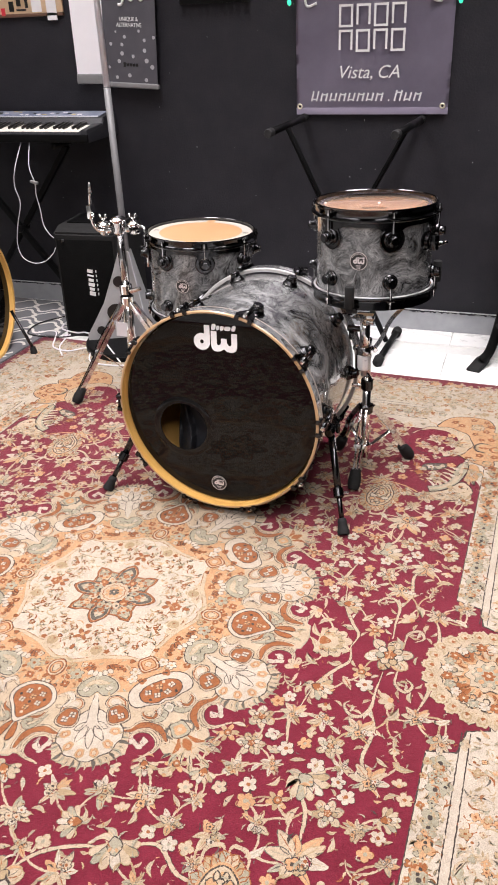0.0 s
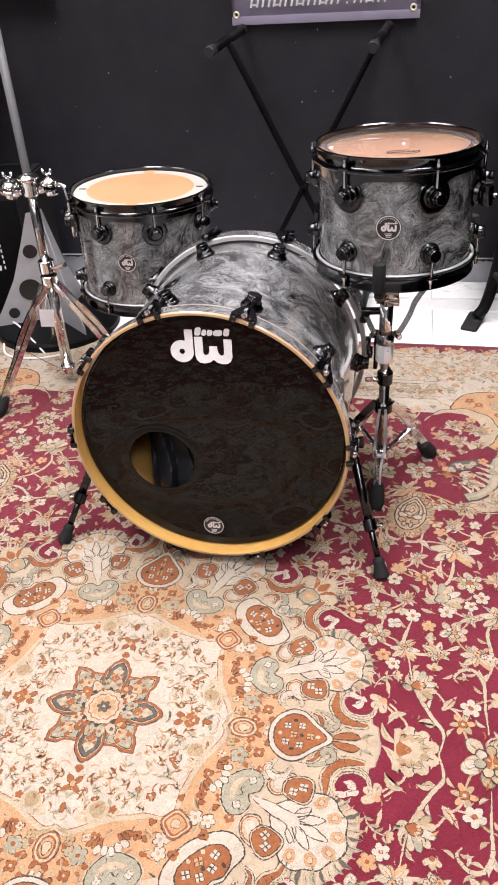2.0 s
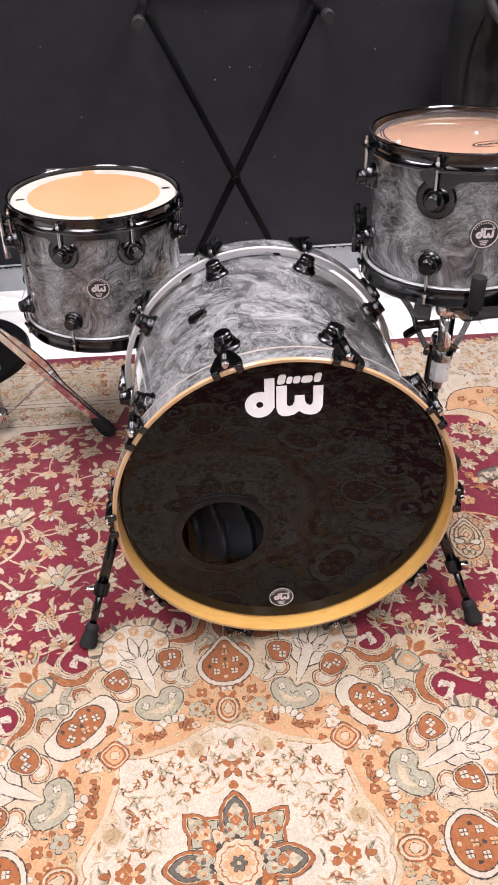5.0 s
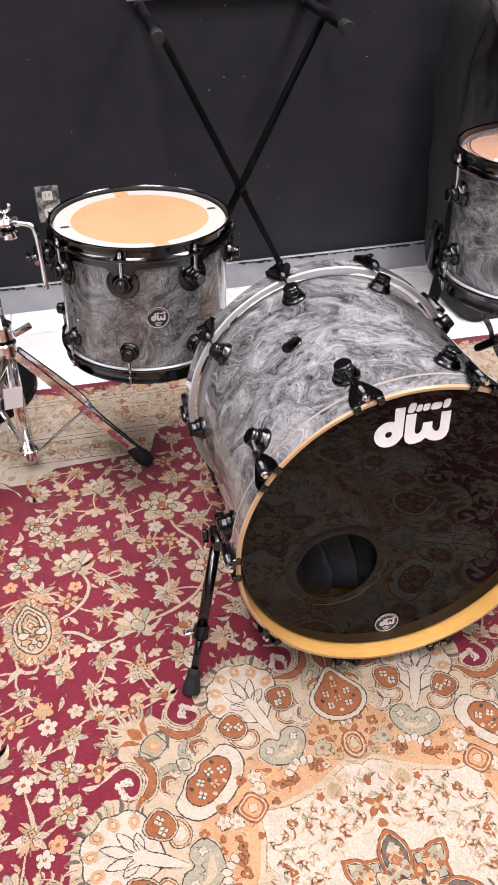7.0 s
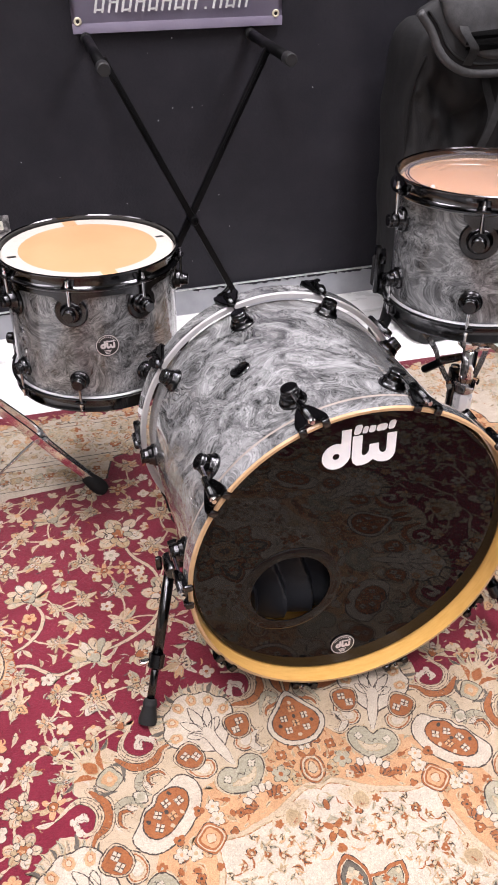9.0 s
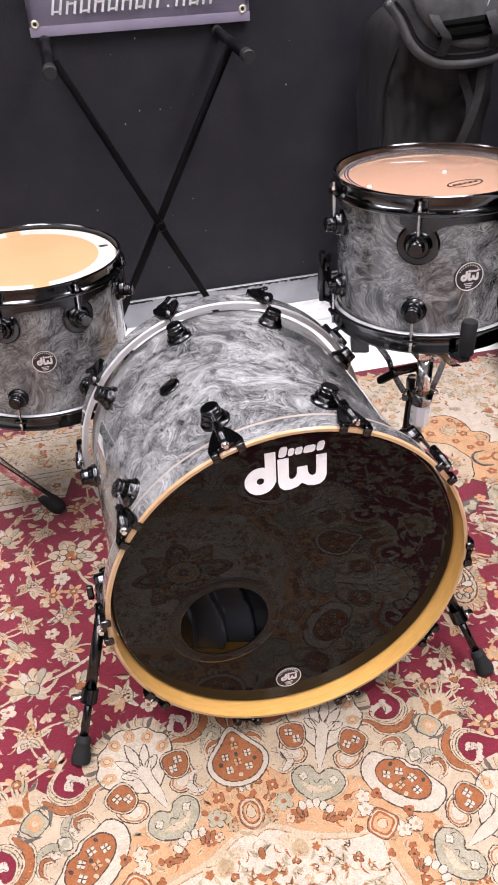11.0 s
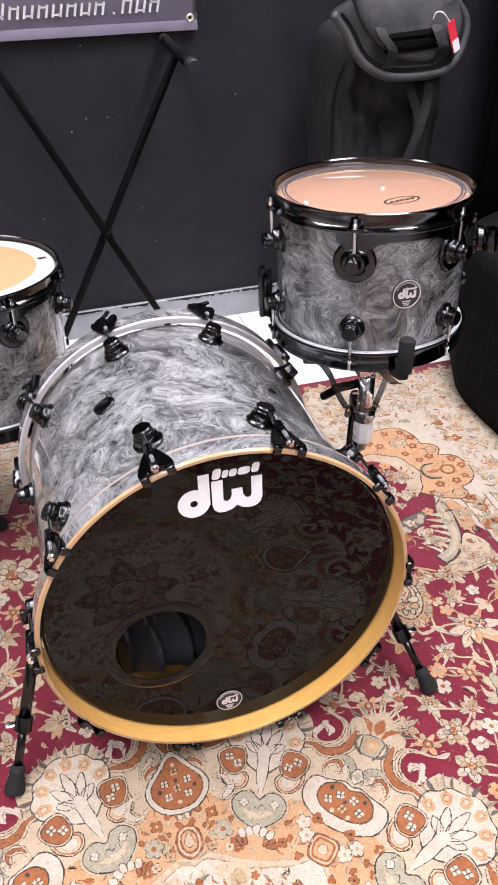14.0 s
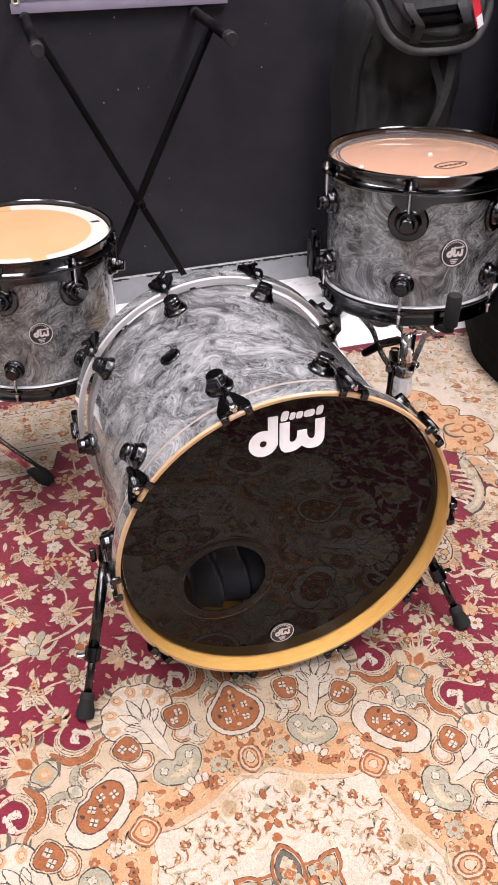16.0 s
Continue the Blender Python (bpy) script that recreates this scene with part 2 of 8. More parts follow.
def place(name, me, material, parent=None, label="", m=None, kind=""):
    if material is not None and not me.materials:
        me.materials.append(material)
    ob = new(name, me)
    if parent is not None:
        ob.parent = parent
    if m is not None:
        ob.matrix_basis = m
    if label:
        ob["label"] = label
    if kind:
        ob["kind"] = kind
    return ob


def thing(name, m, label, category, group="", kind=""):
    ob = new(name)
    ob.empty_display_size = 0.05
    ob.matrix_basis = m
    return tagged(ob, label, category, group, kind)


def smooth(bm, angle=35):
    lim = radians(angle)
    for f in bm.faces:
        f.smooth = True
    for e in bm.edges:
        if len(e.link_faces) == 2 and e.calc_face_angle(0) > lim:
            e.smooth = False
    return bm


def lathe(profile, segs=48, closed=False, bm=None, m=None):
    """Turns (r, z) points round the local z axis."""
    own = bm is None
    bm = bm or bmesh.new()
    rings = []
    for r, z in profile:
        if r < 1e-6:
            rings.append([bm.verts.new((0, 0, z))])
        else:
            rings.append([bm.verts.new((r * math.cos(2 * math.pi * i / segs), r * math.sin(2 * math.pi * i / segs), z)) for i in range(segs)])
    pairs = list(zip(rings, rings[1:])) + ([(rings[-1], rings[0])] if closed else [])
    for a, b in pairs:
        for i in range(segs):
            j = (i + 1) % segs
            if len(a) == 1 and len(b) == 1:
                continue
            if len(a) == 1:
                bm.faces.new((a[0], b[j], b[i]))
            elif len(b) == 1:
                bm.faces.new((a[i], a[j], b[0]))
            else:
                bm.faces.new((a[i], a[j], b[j], b[i]))
    if own:
        bmesh.ops.recalc_face_normals(bm, faces=bm.faces)
    if m is not None:
        bmesh.ops.transform(bm, matrix=m, verts=[v for r in rings for v in r])
    return smooth(bm)


def tube(points, r, segs=12, bm=None, caps=True, radii=None):
    """A round bar swept along points."""
    bm = bm or bmesh.new()
    pts = [Vector(p) for p in points]
    rings = []
    up = Vector((0, 0, 1))
    side = None
    for i, p in enumerate(pts):
        d = (pts[min(i + 1, len(pts) - 1)] - pts[max(i - 1, 0)]).normalized()
        if side is None:
            side = d.cross(up if abs(d.z) < 0.95 else Vector((1, 0, 0))).normalized()
        else:
            side = (side - d * side.dot(d)).normalized()
        oth = d.cross(side)
        rr = radii[i] if radii else r
        rings.append([bm.verts.new(p + side * (rr * math.cos(2 * math.pi * k / segs)) + oth * (rr * math.sin(2 * math.pi * k / segs))) for k in range(segs)])
    for a, b in zip(rings, rings[1:]):
        for k in range(segs):
            bm.faces.new((a[k], a[(k + 1) % segs], b[(k + 1) % segs], b[k]))
    if caps:
        bm.faces.new(rings[0][::-1])
        bm.faces.new(rings[-1])
    return smooth(bm, 50)


def spline(points, n=8):
    """Catmull-Rom points through the given ones."""
    p = [Vector(q) for q in points]
    p = [p[0] * 2 - p[1]] + p + [p[-1] * 2 - p[-2]]
    out = []
    for i in range(1, len(p) - 2):
        for k in range(n):
            t = k / n
            a, b, c, d = p[i - 1], p[i], p[i + 1], p[i + 2]
            out.append(0.5 * ((2 * b) + (c - a) * t + (2 * a - 5 * b + 4 * c - d) * t * t + (3 * b - a - 3 * c + d) * t ** 3))
    return out + [p[-2]]


def box(sx, sy, sz, bevel=0.0, m=None, bm=None, segs=2):
    """A bevelled block centred on its origin."""
    b = bmesh.new()
    bmesh.ops.create_cube(b, size=1)
    bmesh.ops.scale(b, vec=(sx, sy, sz), verts=b.verts)
    if bevel:
        bmesh.ops.bevel(b, geom=list(b.edges), offset=bevel, segments=segs, affect="EDGES", profile=0.5)
    smooth(b, 40)
    if m is not None:
        bmesh.ops.transform(b, matrix=m, verts=b.verts)
    if bm is None:
        return b
    return join(bm, b)


def join(bm, other):
    me = bpy.data.meshes.new("tmp")
    other.to_mesh(me)
    other.free()
    bm.from_mesh(me)
    bpy.data.meshes.remove(me)
    return bm


def plate(outline, depth, m=None, bevel=0.0):
    """A flat shape in x and y, drawn out to a depth along z."""
    b = bmesh.new()
    f = b.faces.new([b.verts.new((x, y, 0)) for x, y in outline])
    r = bmesh.ops.extrude_face_region(b, geom=[f])
    bmesh.ops.translate(b, vec=(0, 0, depth), verts=[v for v in r["geom"] if isinstance(v, bmesh.types.BMVert)])
    bmesh.ops.recalc_face_normals(b, faces=b.faces)
    if bevel:
        bmesh.ops.bevel(b, geom=[e for e in b.edges if e.calc_face_angle(0) > 0.8], offset=bevel, segments=2, affect="EDGES")
    smooth(b, 30)
    if m is not None:
        bmesh.ops.transform(b, matrix=m, verts=b.verts)
    return b


def aim(p, d, up=(0, 0, 1)):
    """A pose at p whose local z points along d."""
    z = Vector(d).normalized()
    u = Vector(up)
    if abs(z.dot(u)) > 0.98:
        u = Vector((0, 1, 0))
    x = u.cross(z).normalized()
    y = z.cross(x)
    return Matrix(((x.x, y.x, z.x, p[0]), (x.y, y.y, z.y, p[1]), (x.z, y.z, z.z, p[2]), (0, 0, 0, 1)))


def ribbon(points, across, width, thick=0.003, n=8):
    """A flat strap along points, its width lying along the given way."""
    pts = spline(points, n)
    w = Vector(across).normalized() * width / 2
    bm = bmesh.new()
    prev = None
    for i, p in enumerate(pts):
        cur = [bm.verts.new(p - w), bm.verts.new(p + w)]
        if prev:
            bm.faces.new((prev[0], prev[1], cur[1], cur[0]))
        prev = cur
    bmesh.ops.solidify(bm, geom=list(bm.faces), thickness=thick)
    bmesh.ops.recalc_face_normals(bm, faces=bm.faces)
    return smooth(bm, 50)

# ---- the room ----
WALL_Y, X0, X1, Y0 = 2.09, -4.2, 1.42, -3.8


def slab(name, x0, x1, y0, y1, z0, z1, material, label, category):
    bm = box(x1 - x0, y1 - y0, z1 - z0, m=pose((x0 + x1) / 2, (y0 + y1) / 2, (z0 + z1) / 2))
    return tagged(part(name, bm, material, None), label, category, kind="structure")


slab("wall_north", X0 - 0.1, X1 + 0.1, WALL_Y, WALL_Y + 0.12, 0, CEIL, WALL, "charcoal painted wall with fine roller texture", "wall")
slab("wall_east", X1, X1 + 0.12, Y0, WALL_Y, 0, CEIL, WALL, "charcoal painted side wall of the shop", "wall")
# The west and south walls are unseen and added to return fill light.
slab("wall_west", X0 - 0.12, X0, Y0, WALL_Y, 0, CEIL, ROOMW, "unseen pale side wall that bounces fill light into the shop", "wall")
slab("wall_south", X0 - 0.1, X1 + 0.1, Y0 - 0.12, Y0, 0, CEIL, ROOMW, "unseen pale wall behind the camera that bounces fill light", "wall")
slab("ceiling", X0 - 0.1, X1 + 0.1, Y0 - 0.1, WALL_Y + 0.1, CEIL, CEIL + 0.1, CEILM, "white tiled shop ceiling", "ceiling")
floor = slab("floor", X0 - 0.1, X1 + 0.1, Y0 - 0.1, WALL_Y + 0.1, -0.12, -0.008, GROUT, "white square floor tiles with thin grey joints", "floor")
bb = box(X1 - X0, 0.012, 0.1, m=pose((X0 + X1) / 2, WALL_Y - 0.007, 0.045))
board = tagged(part("baseboard", bb, BASEB, None), "grey vinyl cove baseboard, scuffed along the top", "baseboard", kind="structure")
bline = random.Random(31)
for nm, m_, y_, deep, gap in (("bare_edge", TILE, WALL_Y - 0.0142, 0.003, 0.25), ("paint_smear", WALL, WALL_Y - 0.0150, 0.010, 0.45)):
    bm = bmesh.new()
    x = -1.9
    while x < 1.35:
        if bline.random() < gap:
            x += bline.uniform(0.01, 0.08)
        lows = []
        for k in range(bline.randint(5, 30)):
            lows.append((x, deep * bline.uniform(0.25, 1.0)))
            x += bline.uniform(0.003, 0.010)
        top = 0.0955 if nm == "bare_edge" else 0.0935
        vs = [(bm.verts.new((a, y_, top + 0.0015 * bline.random())), bm.verts.new((a, y_, top - b))) for a, b in lows]
        for p, q in zip(vs, vs[1:]):
            bm.faces.new((p[0], q[0], q[1], p[1]))
    part(nm, bm, m_, board, "white worn top edge" if nm == "bare_edge" else "ragged charcoal paint smears")
bb = box(0.012, WALL_Y - Y0 - 0.02, 0.1, m=pose(X1 - 0.007, (WALL_Y + Y0) / 2 - 0.01, 0.045))
tagged(part("baseboard", bb, BASEB, None), "grey vinyl cove baseboard of the side wall", "baseboard", kind="structure")

# ---- the drum kit ----
def drum_shell(r, z0, z1, wall=0.008, segs=72):
    return lathe([(r, z0), (r, z1), (r - wall, z1), (r - wall, z0)], segs, closed=True)


def lug_mesh(flange=0.0240, top=0.0150, high=0.030):
    """A round turret lug on its flange, axis along z."""
    p = [(0, 0), (flange, 0), (flange, 0.004), (flange - 0.003, 0.0065), (flange * 0.84, 0.008), (flange * 0.80, high * 0.44), (flange * 0.76, high * 0.48), (top * 1.08, high * 0.50), (top * 1.04, high * 0.74), (top * 0.98, high * 0.77), (top, high - 0.002), (top - 0.002, high), (0, high)]
    bm = lathe(p, 24)
    me = bpy.data.meshes.new("lug")
    bm.to_mesh(me)
    bm.free()
    return me


def rod_mesh(length, r=0.0032):
    bm = lathe([(0, 0), (r, 0), (r, length), (0, length)], 10)
    me = bpy.data.meshes.new("tension_rod")
    bm.to_mesh(me)
    bm.free()
    return me


def disc(r, z, segs=48, hole=None, m=None):
    return lathe([(hole or 0, z), (r, z)], segs, m=m)


def maker_mark(deep, m):
    """The maker's mark as plain shapes: a round bowl with a tall stem, a double bowl, five small blocks."""
    bm = lathe([(0.0058, 0), (0.0242, 0), (0.0242, deep), (0.0058, deep)], 40, closed=True, m=pose(-0.0422, 0.2035, 0))
    box(0.0165, 0.055, deep, m=pose(-0.0262, 0.2240, deep * 1.1), bm=bm)
    join(bm, plate([(-0.0150, 0.2365), (-0.0150, 0.1950), (-0.0125, 0.1855), (-0.0060, 0.1795), (0.0040, 0.1785), (0.0140, 0.1810), (0.0225, 0.1870), (0.0310, 0.1810), (0.0410, 0.1785), (0.0510, 0.1795), (0.0580, 0.1850), (0.0615, 0.1945), (0.0615, 0.2330), (0.0450, 0.2330), (0.0450, 0.2030), (0.0435, 0.1985), (0.0395, 0.1970), (0.0350, 0.1995), (0.0320, 0.2055), (0.0310, 0.2170), (0.0150, 0.2170), (0.0145, 0.2055), (0.0120, 0.1995), (0.0075, 0.1970), (0.0035, 0.1985), (0.0020, 0.2030), (0.0020, 0.2365)], deep))
    for k, (w, h) in enumerate(((0.0125, 0.0175), (0.0092, 0.0125), (0.0112, 0.0125), (0.0180, 0.0125), (0.0115, 0.0160))):
        join(bm, plate([(x * w / 2 + 0.10 * y * h, y * h / 2) for x, y in ((-1, -0.6), (-0.6, -1), (0.6, -1), (1, -0.6), (1, 0.6), (0.6, 1), (-0.6, 1), (-1, 0.6))], deep, pose((-0.0065, 0.0062, 0.0180, 0.0345, 0.0520)[k], 0.2460 + (0.0020 if k in (0, 4) else 0), 0)))
    bmesh.ops.transform(bm, matrix=m, verts=bm.verts)
    return bm


def badge(parent, m, r, label):
    """A round maker's badge with a silver rim and plain marks."""
    b = part("badge", lathe([(0, 0), (r, 0), (r, 0.0015), (r - 0.001, 0.0022), (0, 0.0022)], 32), BADGE, parent, label, m)
    bm = lathe([(r * 0.97, 0.0024), (r * 0.97, 0.0029), (r * 0.91, 0.0029), (r * 0.91, 0.0024)], 36, closed=True)
    k = 1.25 * r / 0.128
    join(bm, maker_mark(0.0006 / k, pose(0.001, -0.207 * k - r * 0.02, 0.0024) @ Matrix.Diagonal((k, k, k, 1))))
    for i in range(11):
        a = radians(30 + 12 * i)
        box(r * 0.07, r * 0.09, 0.0005, m=pose(r * 0.78 * math.cos(a), r * 0.78 * math.sin(a), 0.0026, 0, 0, math.degrees(a) - 90), bm=bm)
    for i in range(3):
        box(r * (0.62 - 0.12 * i), r * 0.055, 0.0005, m=pose(0, -r * (0.48 + 0.13 * i), 0.0026), bm=bm)
    part("mark", bm, SILVERPRINT, b)
    return b


# bass drum: local z is the way that the front head faces, local y is up
bass = thing("bass_drum", pose(0.0026, 0.423, 0.3286, 87.03, 0, -1.09), "grey burl-swirl bass drum with black front head and maple hoops", "bass drum", "drum kit")
R, RH = 0.2820, 0.3016
ZF, ZB = -0.034, -0.491
part("shell", drum_shell(R, ZB, ZF), SWIRL, bass, "grey and white burl-swirl lacquered shell")
inner = lathe([(R - 0.009, ZB + 0.004), (R - 0.009, ZF - 0.004)], 64)
part("lining", inner, MAPLE, bass, "bare maple inside of the shell")


def bass_hoop(z0, z1, edge, name):
    """A hoop whose outside carries the finish and whose edges are bare wood."""
    ri = RH - 0.0075
    back = 0.008 if edge is MAPLE else 0.003
    h = part(name, lathe([(RH, z0 + back), (RH, z1 - 0.003)], 96), SWIRL, bass, "hoop faced in the grey swirl finish")
    if edge is PALEMAPLE:
        ri = R + 0.0075
    part("hoop_edge", lathe([(RH, z0 + 0.003), (RH - 0.003, z0), (ri, z0), (ri, z1)], 96), edge, h, "bare maple inside of the hoop")
    part("front_edge", lathe([(ri, z1), (RH - 0.003, z1), (RH, z1 - 0.003)], 96), TANMAPLE if edge is MAPLE else edge, h, "pale bare maple hoop edge")
    if edge is MAPLE:
        part("back_edge", lathe([(RH, z0 + back), (RH + 0.0002, z0 + 0.003), (RH - 0.0028, z0 - 0.0002)], 96), BACKEDGE, h, "pale maple back edge")
    return h


bass_hoop(-0.043, 0.0, MAPLE, "front_hoop")
bass_hoop(-0.528, -0.483, PALEMAPLE, "batter_hoop")
part("batter_head", lathe([(0, ZB - 0.004), (R - 0.01, ZB - 0.004), (R - 0.001, ZB + 0.001)], 64), COATED, bass, "white coated batter head")

# front head with a round port
PORT, PX, PY = 0.074, -0.114, -0.066
bm = bmesh.new()
ring = [[bm.verts.new((r * math.cos(a) + cx, r * math.sin(a) + cy, ZF + 0.004)) for a in [2 * math.pi * i / n for i in range(n)]] for r, cx, cy, n in ((R + 0.004, 0, 0, 96), (PORT, PX, PY, 48))]
edges = [bm.edges.new((v[i], v[(i + 1) % len(v)])) for v in ring for i in range(len(v))]
bmesh.ops.triangle_fill(bm, edges=edges, use_beauty=True)
for f in bm.faces:
    f.normal_update()
    if f.normal.z < 0:
        f.normal_flip()
front_head = part("front_head", bm, HEADBLACK, bass, "gloss black front head with a round port")
part("collar", lathe([(R + 0.0042, ZF + 0.0041), (R + 0.0085, ZF + 0.002), (R + 0.0105, ZF - 0.004), (R + 0.0105, ZF - 0.008)], 96), HEADBLACK, front_head)
part("port_ring", lathe([(PORT, ZF + 0.003), (PORT + 0.0005, ZF + 0.0049), (PORT + 0.0195, ZF + 0.0047), (PORT + 0.0205, ZF + 0.0041)], 48, m=pose(PX, PY, 0)), HEADBLACK, front_head, "black port reinforcement ring")
# maker's mark as plain white shapes
zz = ZF + 0.0048
bm = maker_mark(0.0006, pose(0, 0, zz))
part("white_mark", bm, MARKWHITE, front_head, "white printed maker's mark")
badge(front_head, pose(-0.008, -0.234, zz), 0.0240, "small round white-printed badge")

lug_me = lug_mesh()
crod = rod_mesh(0.075)
bm = plate([(-0.0255, -0.003), (-0.0265, 0.008), (-0.0225, 0.022), (-0.0155, 0.040), (-0.0085, 0.053), (0.0085, 0.053), (0.0155, 0.040), (0.0225, 0.022), (0.0265, 0.008), (0.0255, -0.003), (0.0120, -0.003), (0.0105, 0.002), (-0.0105, 0.002), (-0.0120, -0.003)], 0.008, bevel=0.002)
join(bm, tube([(0, 0.012, 0.009), (0, 0.060, 0.009)], 0.0066, 12))
box(0.0130, 0.0070, 0.0150, 0.003, m=pose(-0.0190, -0.0040, -0.0005), bm=bm)
box(0.0130, 0.0070, 0.0150, 0.003, m=pose(0.0190, -0.0040, -0.0005), bm=bm)
claw_me = bpy.data.meshes.new("claw")
bm.to_mesh(claw_me)
bm.free()
bm = lathe([(0, 0), (0.005, 0), (0.005, 0.010), (0.003, 0.014), (0, 0.014)], 12)
box(0.030, 0.006, 0.012, 0.003, m=pose(0, 0, 0.012), bm=bm)
box(0.013, 0.006, 0.013, 0.003, m=pose(-0.014, 0, 0.016) @ pose(0, 0, 0, 0, 25), bm=bm)
box(0.013, 0.006, 0.013, 0.003, m=pose(0.014, 0, 0.016) @ pose(0, 0, 0, 0, -25), bm=bm)
wing_me = bpy.data.meshes.new("wing_screw")
bm.to_mesh(wing_me)
bm.free()
bm = lathe([(0, 0), (0.0045, 0), (0.0045, 0.006), (0.0028, 0.0065), (0.0028, 0.011), (0, 0.011)], 10)
screw_me = bpy.data.meshes.new("key_screw")
bm.to_mesh(screw_me)
bm.free()

for k in range(10):
    a = radians(90 - 18 - 36 * k)
    out = Vector((math.cos(a), math.sin(a), 0))
    tan = Vector((-math.sin(a), math.cos(a), 0))
    spin = pose(0, 0, 0, 0, 0, math.degrees(a) - 90)
    for zl, front in ((-0.113, True), (-0.428, False)):
        place("lug", lug_me, BLACKM, bass, "gloss black round lug", aim(out * (R - 0.0005) + Vector((0, 0, zl)), out, (0, 0, 1)))
        sgn = 1 if front else -1
        rp = out * (R + 0.0245) + Vector((0, 0, zl + 0.012 * sgn))
        place("tension_rod", crod, CHROME, bass, "chrome tension rod", aim(rp, (0, 0, sgn)))
        hz = 0.001 if front else -0.529
        cm = Matrix.Translation(out * (RH + 0.0005) + Vector((0, 0, hz))) @ spin @ Matrix(((1, 0, 0, 0), (0, 0, 1, 0), (0, -sgn, 0, 0), (0, 0, 0, 1)))
        claw = place("claw", claw_me, BLACKM, bass, "black claw hook", cm)
        if front:
            place("key_screw", screw_me, CHROME, claw, "", Matrix.Translation((0, 0.010, 0.009)) @ pose(0, 0, 0, 90) @ Matrix.Diagonal((1.35, 1.35, 1.2, 1)))
        elif k in (0, 9, 1, 8):
            place("wing_screw", wing_me, BLACKM, claw, "black wing screw", Matrix.Translation((0, 0.004, 0.008)) @ pose(0, 0, 0, 90) @ pose(0, 0, 0, 0, 0, 20 + 40 * k) @ Matrix.Diagonal((0.85, 1.1, 0.8, 1)))

# shell vents
for av, zv, vs in ((118, -0.28, 1.0), (58, -0.25, 0.42)):
    a = radians(av)
    out = Vector((math.cos(a), math.sin(a), 0))
    part("vent", lathe([(0, 0.0005), (0.013, 0.0005), (0.0185, 0.003), (0.020, 0.0015), (0.020, -0.001)], 28), BLACKM, bass, "black round vent grommet", aim(out * R + Vector((0, 0, zv)), out, (0, 0, 1)) @ Matrix.Diagonal((vs, vs, vs, 1)))


def spur(side, tip, top, plate_at):
    """A folding spur leg, in world places turned into the drum's own space."""
    inv = bass.matrix_basis.inverted()
    a, b = inv @ Vector(top), inv @ Vector(tip)
    d = (b - a).normalized()
    q = inv @ Vector(plate_at)
    br = part("spur_bracket", box(0.034, 0.05, 0.02, 0.005, m=aim(q, Vector((q.x, q.y, 0)), (0, 0, 1))), BLACKM, bass, "black spur bracket")
    part("pivot", lathe([(0, -0.024), (0.013, -0.024), (0.014, -0.02), (0.014, 0.02), (0.012, 0.024), (0, 0.024)], 20, m=aim(a, (0, 0, 1))), BLACKM, br)
    part("lever", box(0.012, 0.03, 0.009, 0.003, m=aim(a + Vector((0.022 * side, 0.01, 0.0)), (0, 0, 1))), BLACKM, br)
    leg = part("spur", tube([a, a + d * (b - a).length * 0.62], 0.0105, 16), BLACKM, bass, "black telescopic spur leg")
    part("inner_tube", tube([a + d * (b - a).length * 0.55, b - d * 0.03], 0.0075, 14), BLACKM, leg)
    part("collar", lathe([(0.0105, 0), (0.0155, 0.002), (0.0155, 0.026), (0.0105, 0.03)], 18, m=aim(a + d * (b - a).length * 0.56, d)), BLACKM, leg)
    part("wing_screw", box(0.022, 0.005, 0.012, 0.002, m=aim(a + d * (b - a).length * 0.6 + Vector((0.02 * side, 0, 0)), (0, 0, 1))), CHROME, leg, "chrome wing screw")
    part("rubber_foot", lathe([(0, 0.004), (0.0165, 0.002), (0.0175, -0.006), (0.0125, -0.030), (0.014, -0.034), (0.0115, -0.043), (0.008, -0.045)], 18, m=aim(b, d)), RUBBER, leg, "black rubber foot")


spur(-1, (-0.390, 0.440, 0.006), (-0.297, 0.600, 0.235), (-0.286, 0.600, 0.262))
spur(1, (0.382, 0.405, 0.006), (0.298, 0.585, 0.235), (0.288, 0.585, 0.262))

# pillow inside the bass drum: dark cloth panels folded over one another along slanting creases
bm = bmesh.new()
bmesh.ops.create_grid(bm, x_segments=96, y_segments=30, size=0.5)
for v in bm.verts:
    x, y = v.co.x, v.co.y
    edge = max(0.0, 1 - (2 * abs(x)) ** 8) * max(0.0, 1 - (2 * abs(y)) ** 8)
    lap = (x * 6.5 + 0.55 * y + 0.12 * math.sin(y * 9)) % 1.0
    px, py = x * 0.34 - 0.010, y * 0.25 - 0.098 + 0.015 * (1 - (2 * x) ** 2)
    v.co = Vector((px, max(py, -math.sqrt(max(0.0, 0.262 ** 2 - px * px))), (0.045 + 0.026 * min(lap / 0.88, (1 - lap) / 0.12)) * edge + 0.006 * math.sin(y * 11 + x * 5) * edge))
bmesh.ops.solidify(bm, geom=list(bm.faces), thickness=0.03)
smooth(bm, 60)
pil = part("pillow", bm, PILLOW, None, "", bass.matrix_basis @ pose(0, 0.0, -0.160, -9))
tagged(pil, "dark navy crumpled damping pillow inside the bass drum", "pillow")


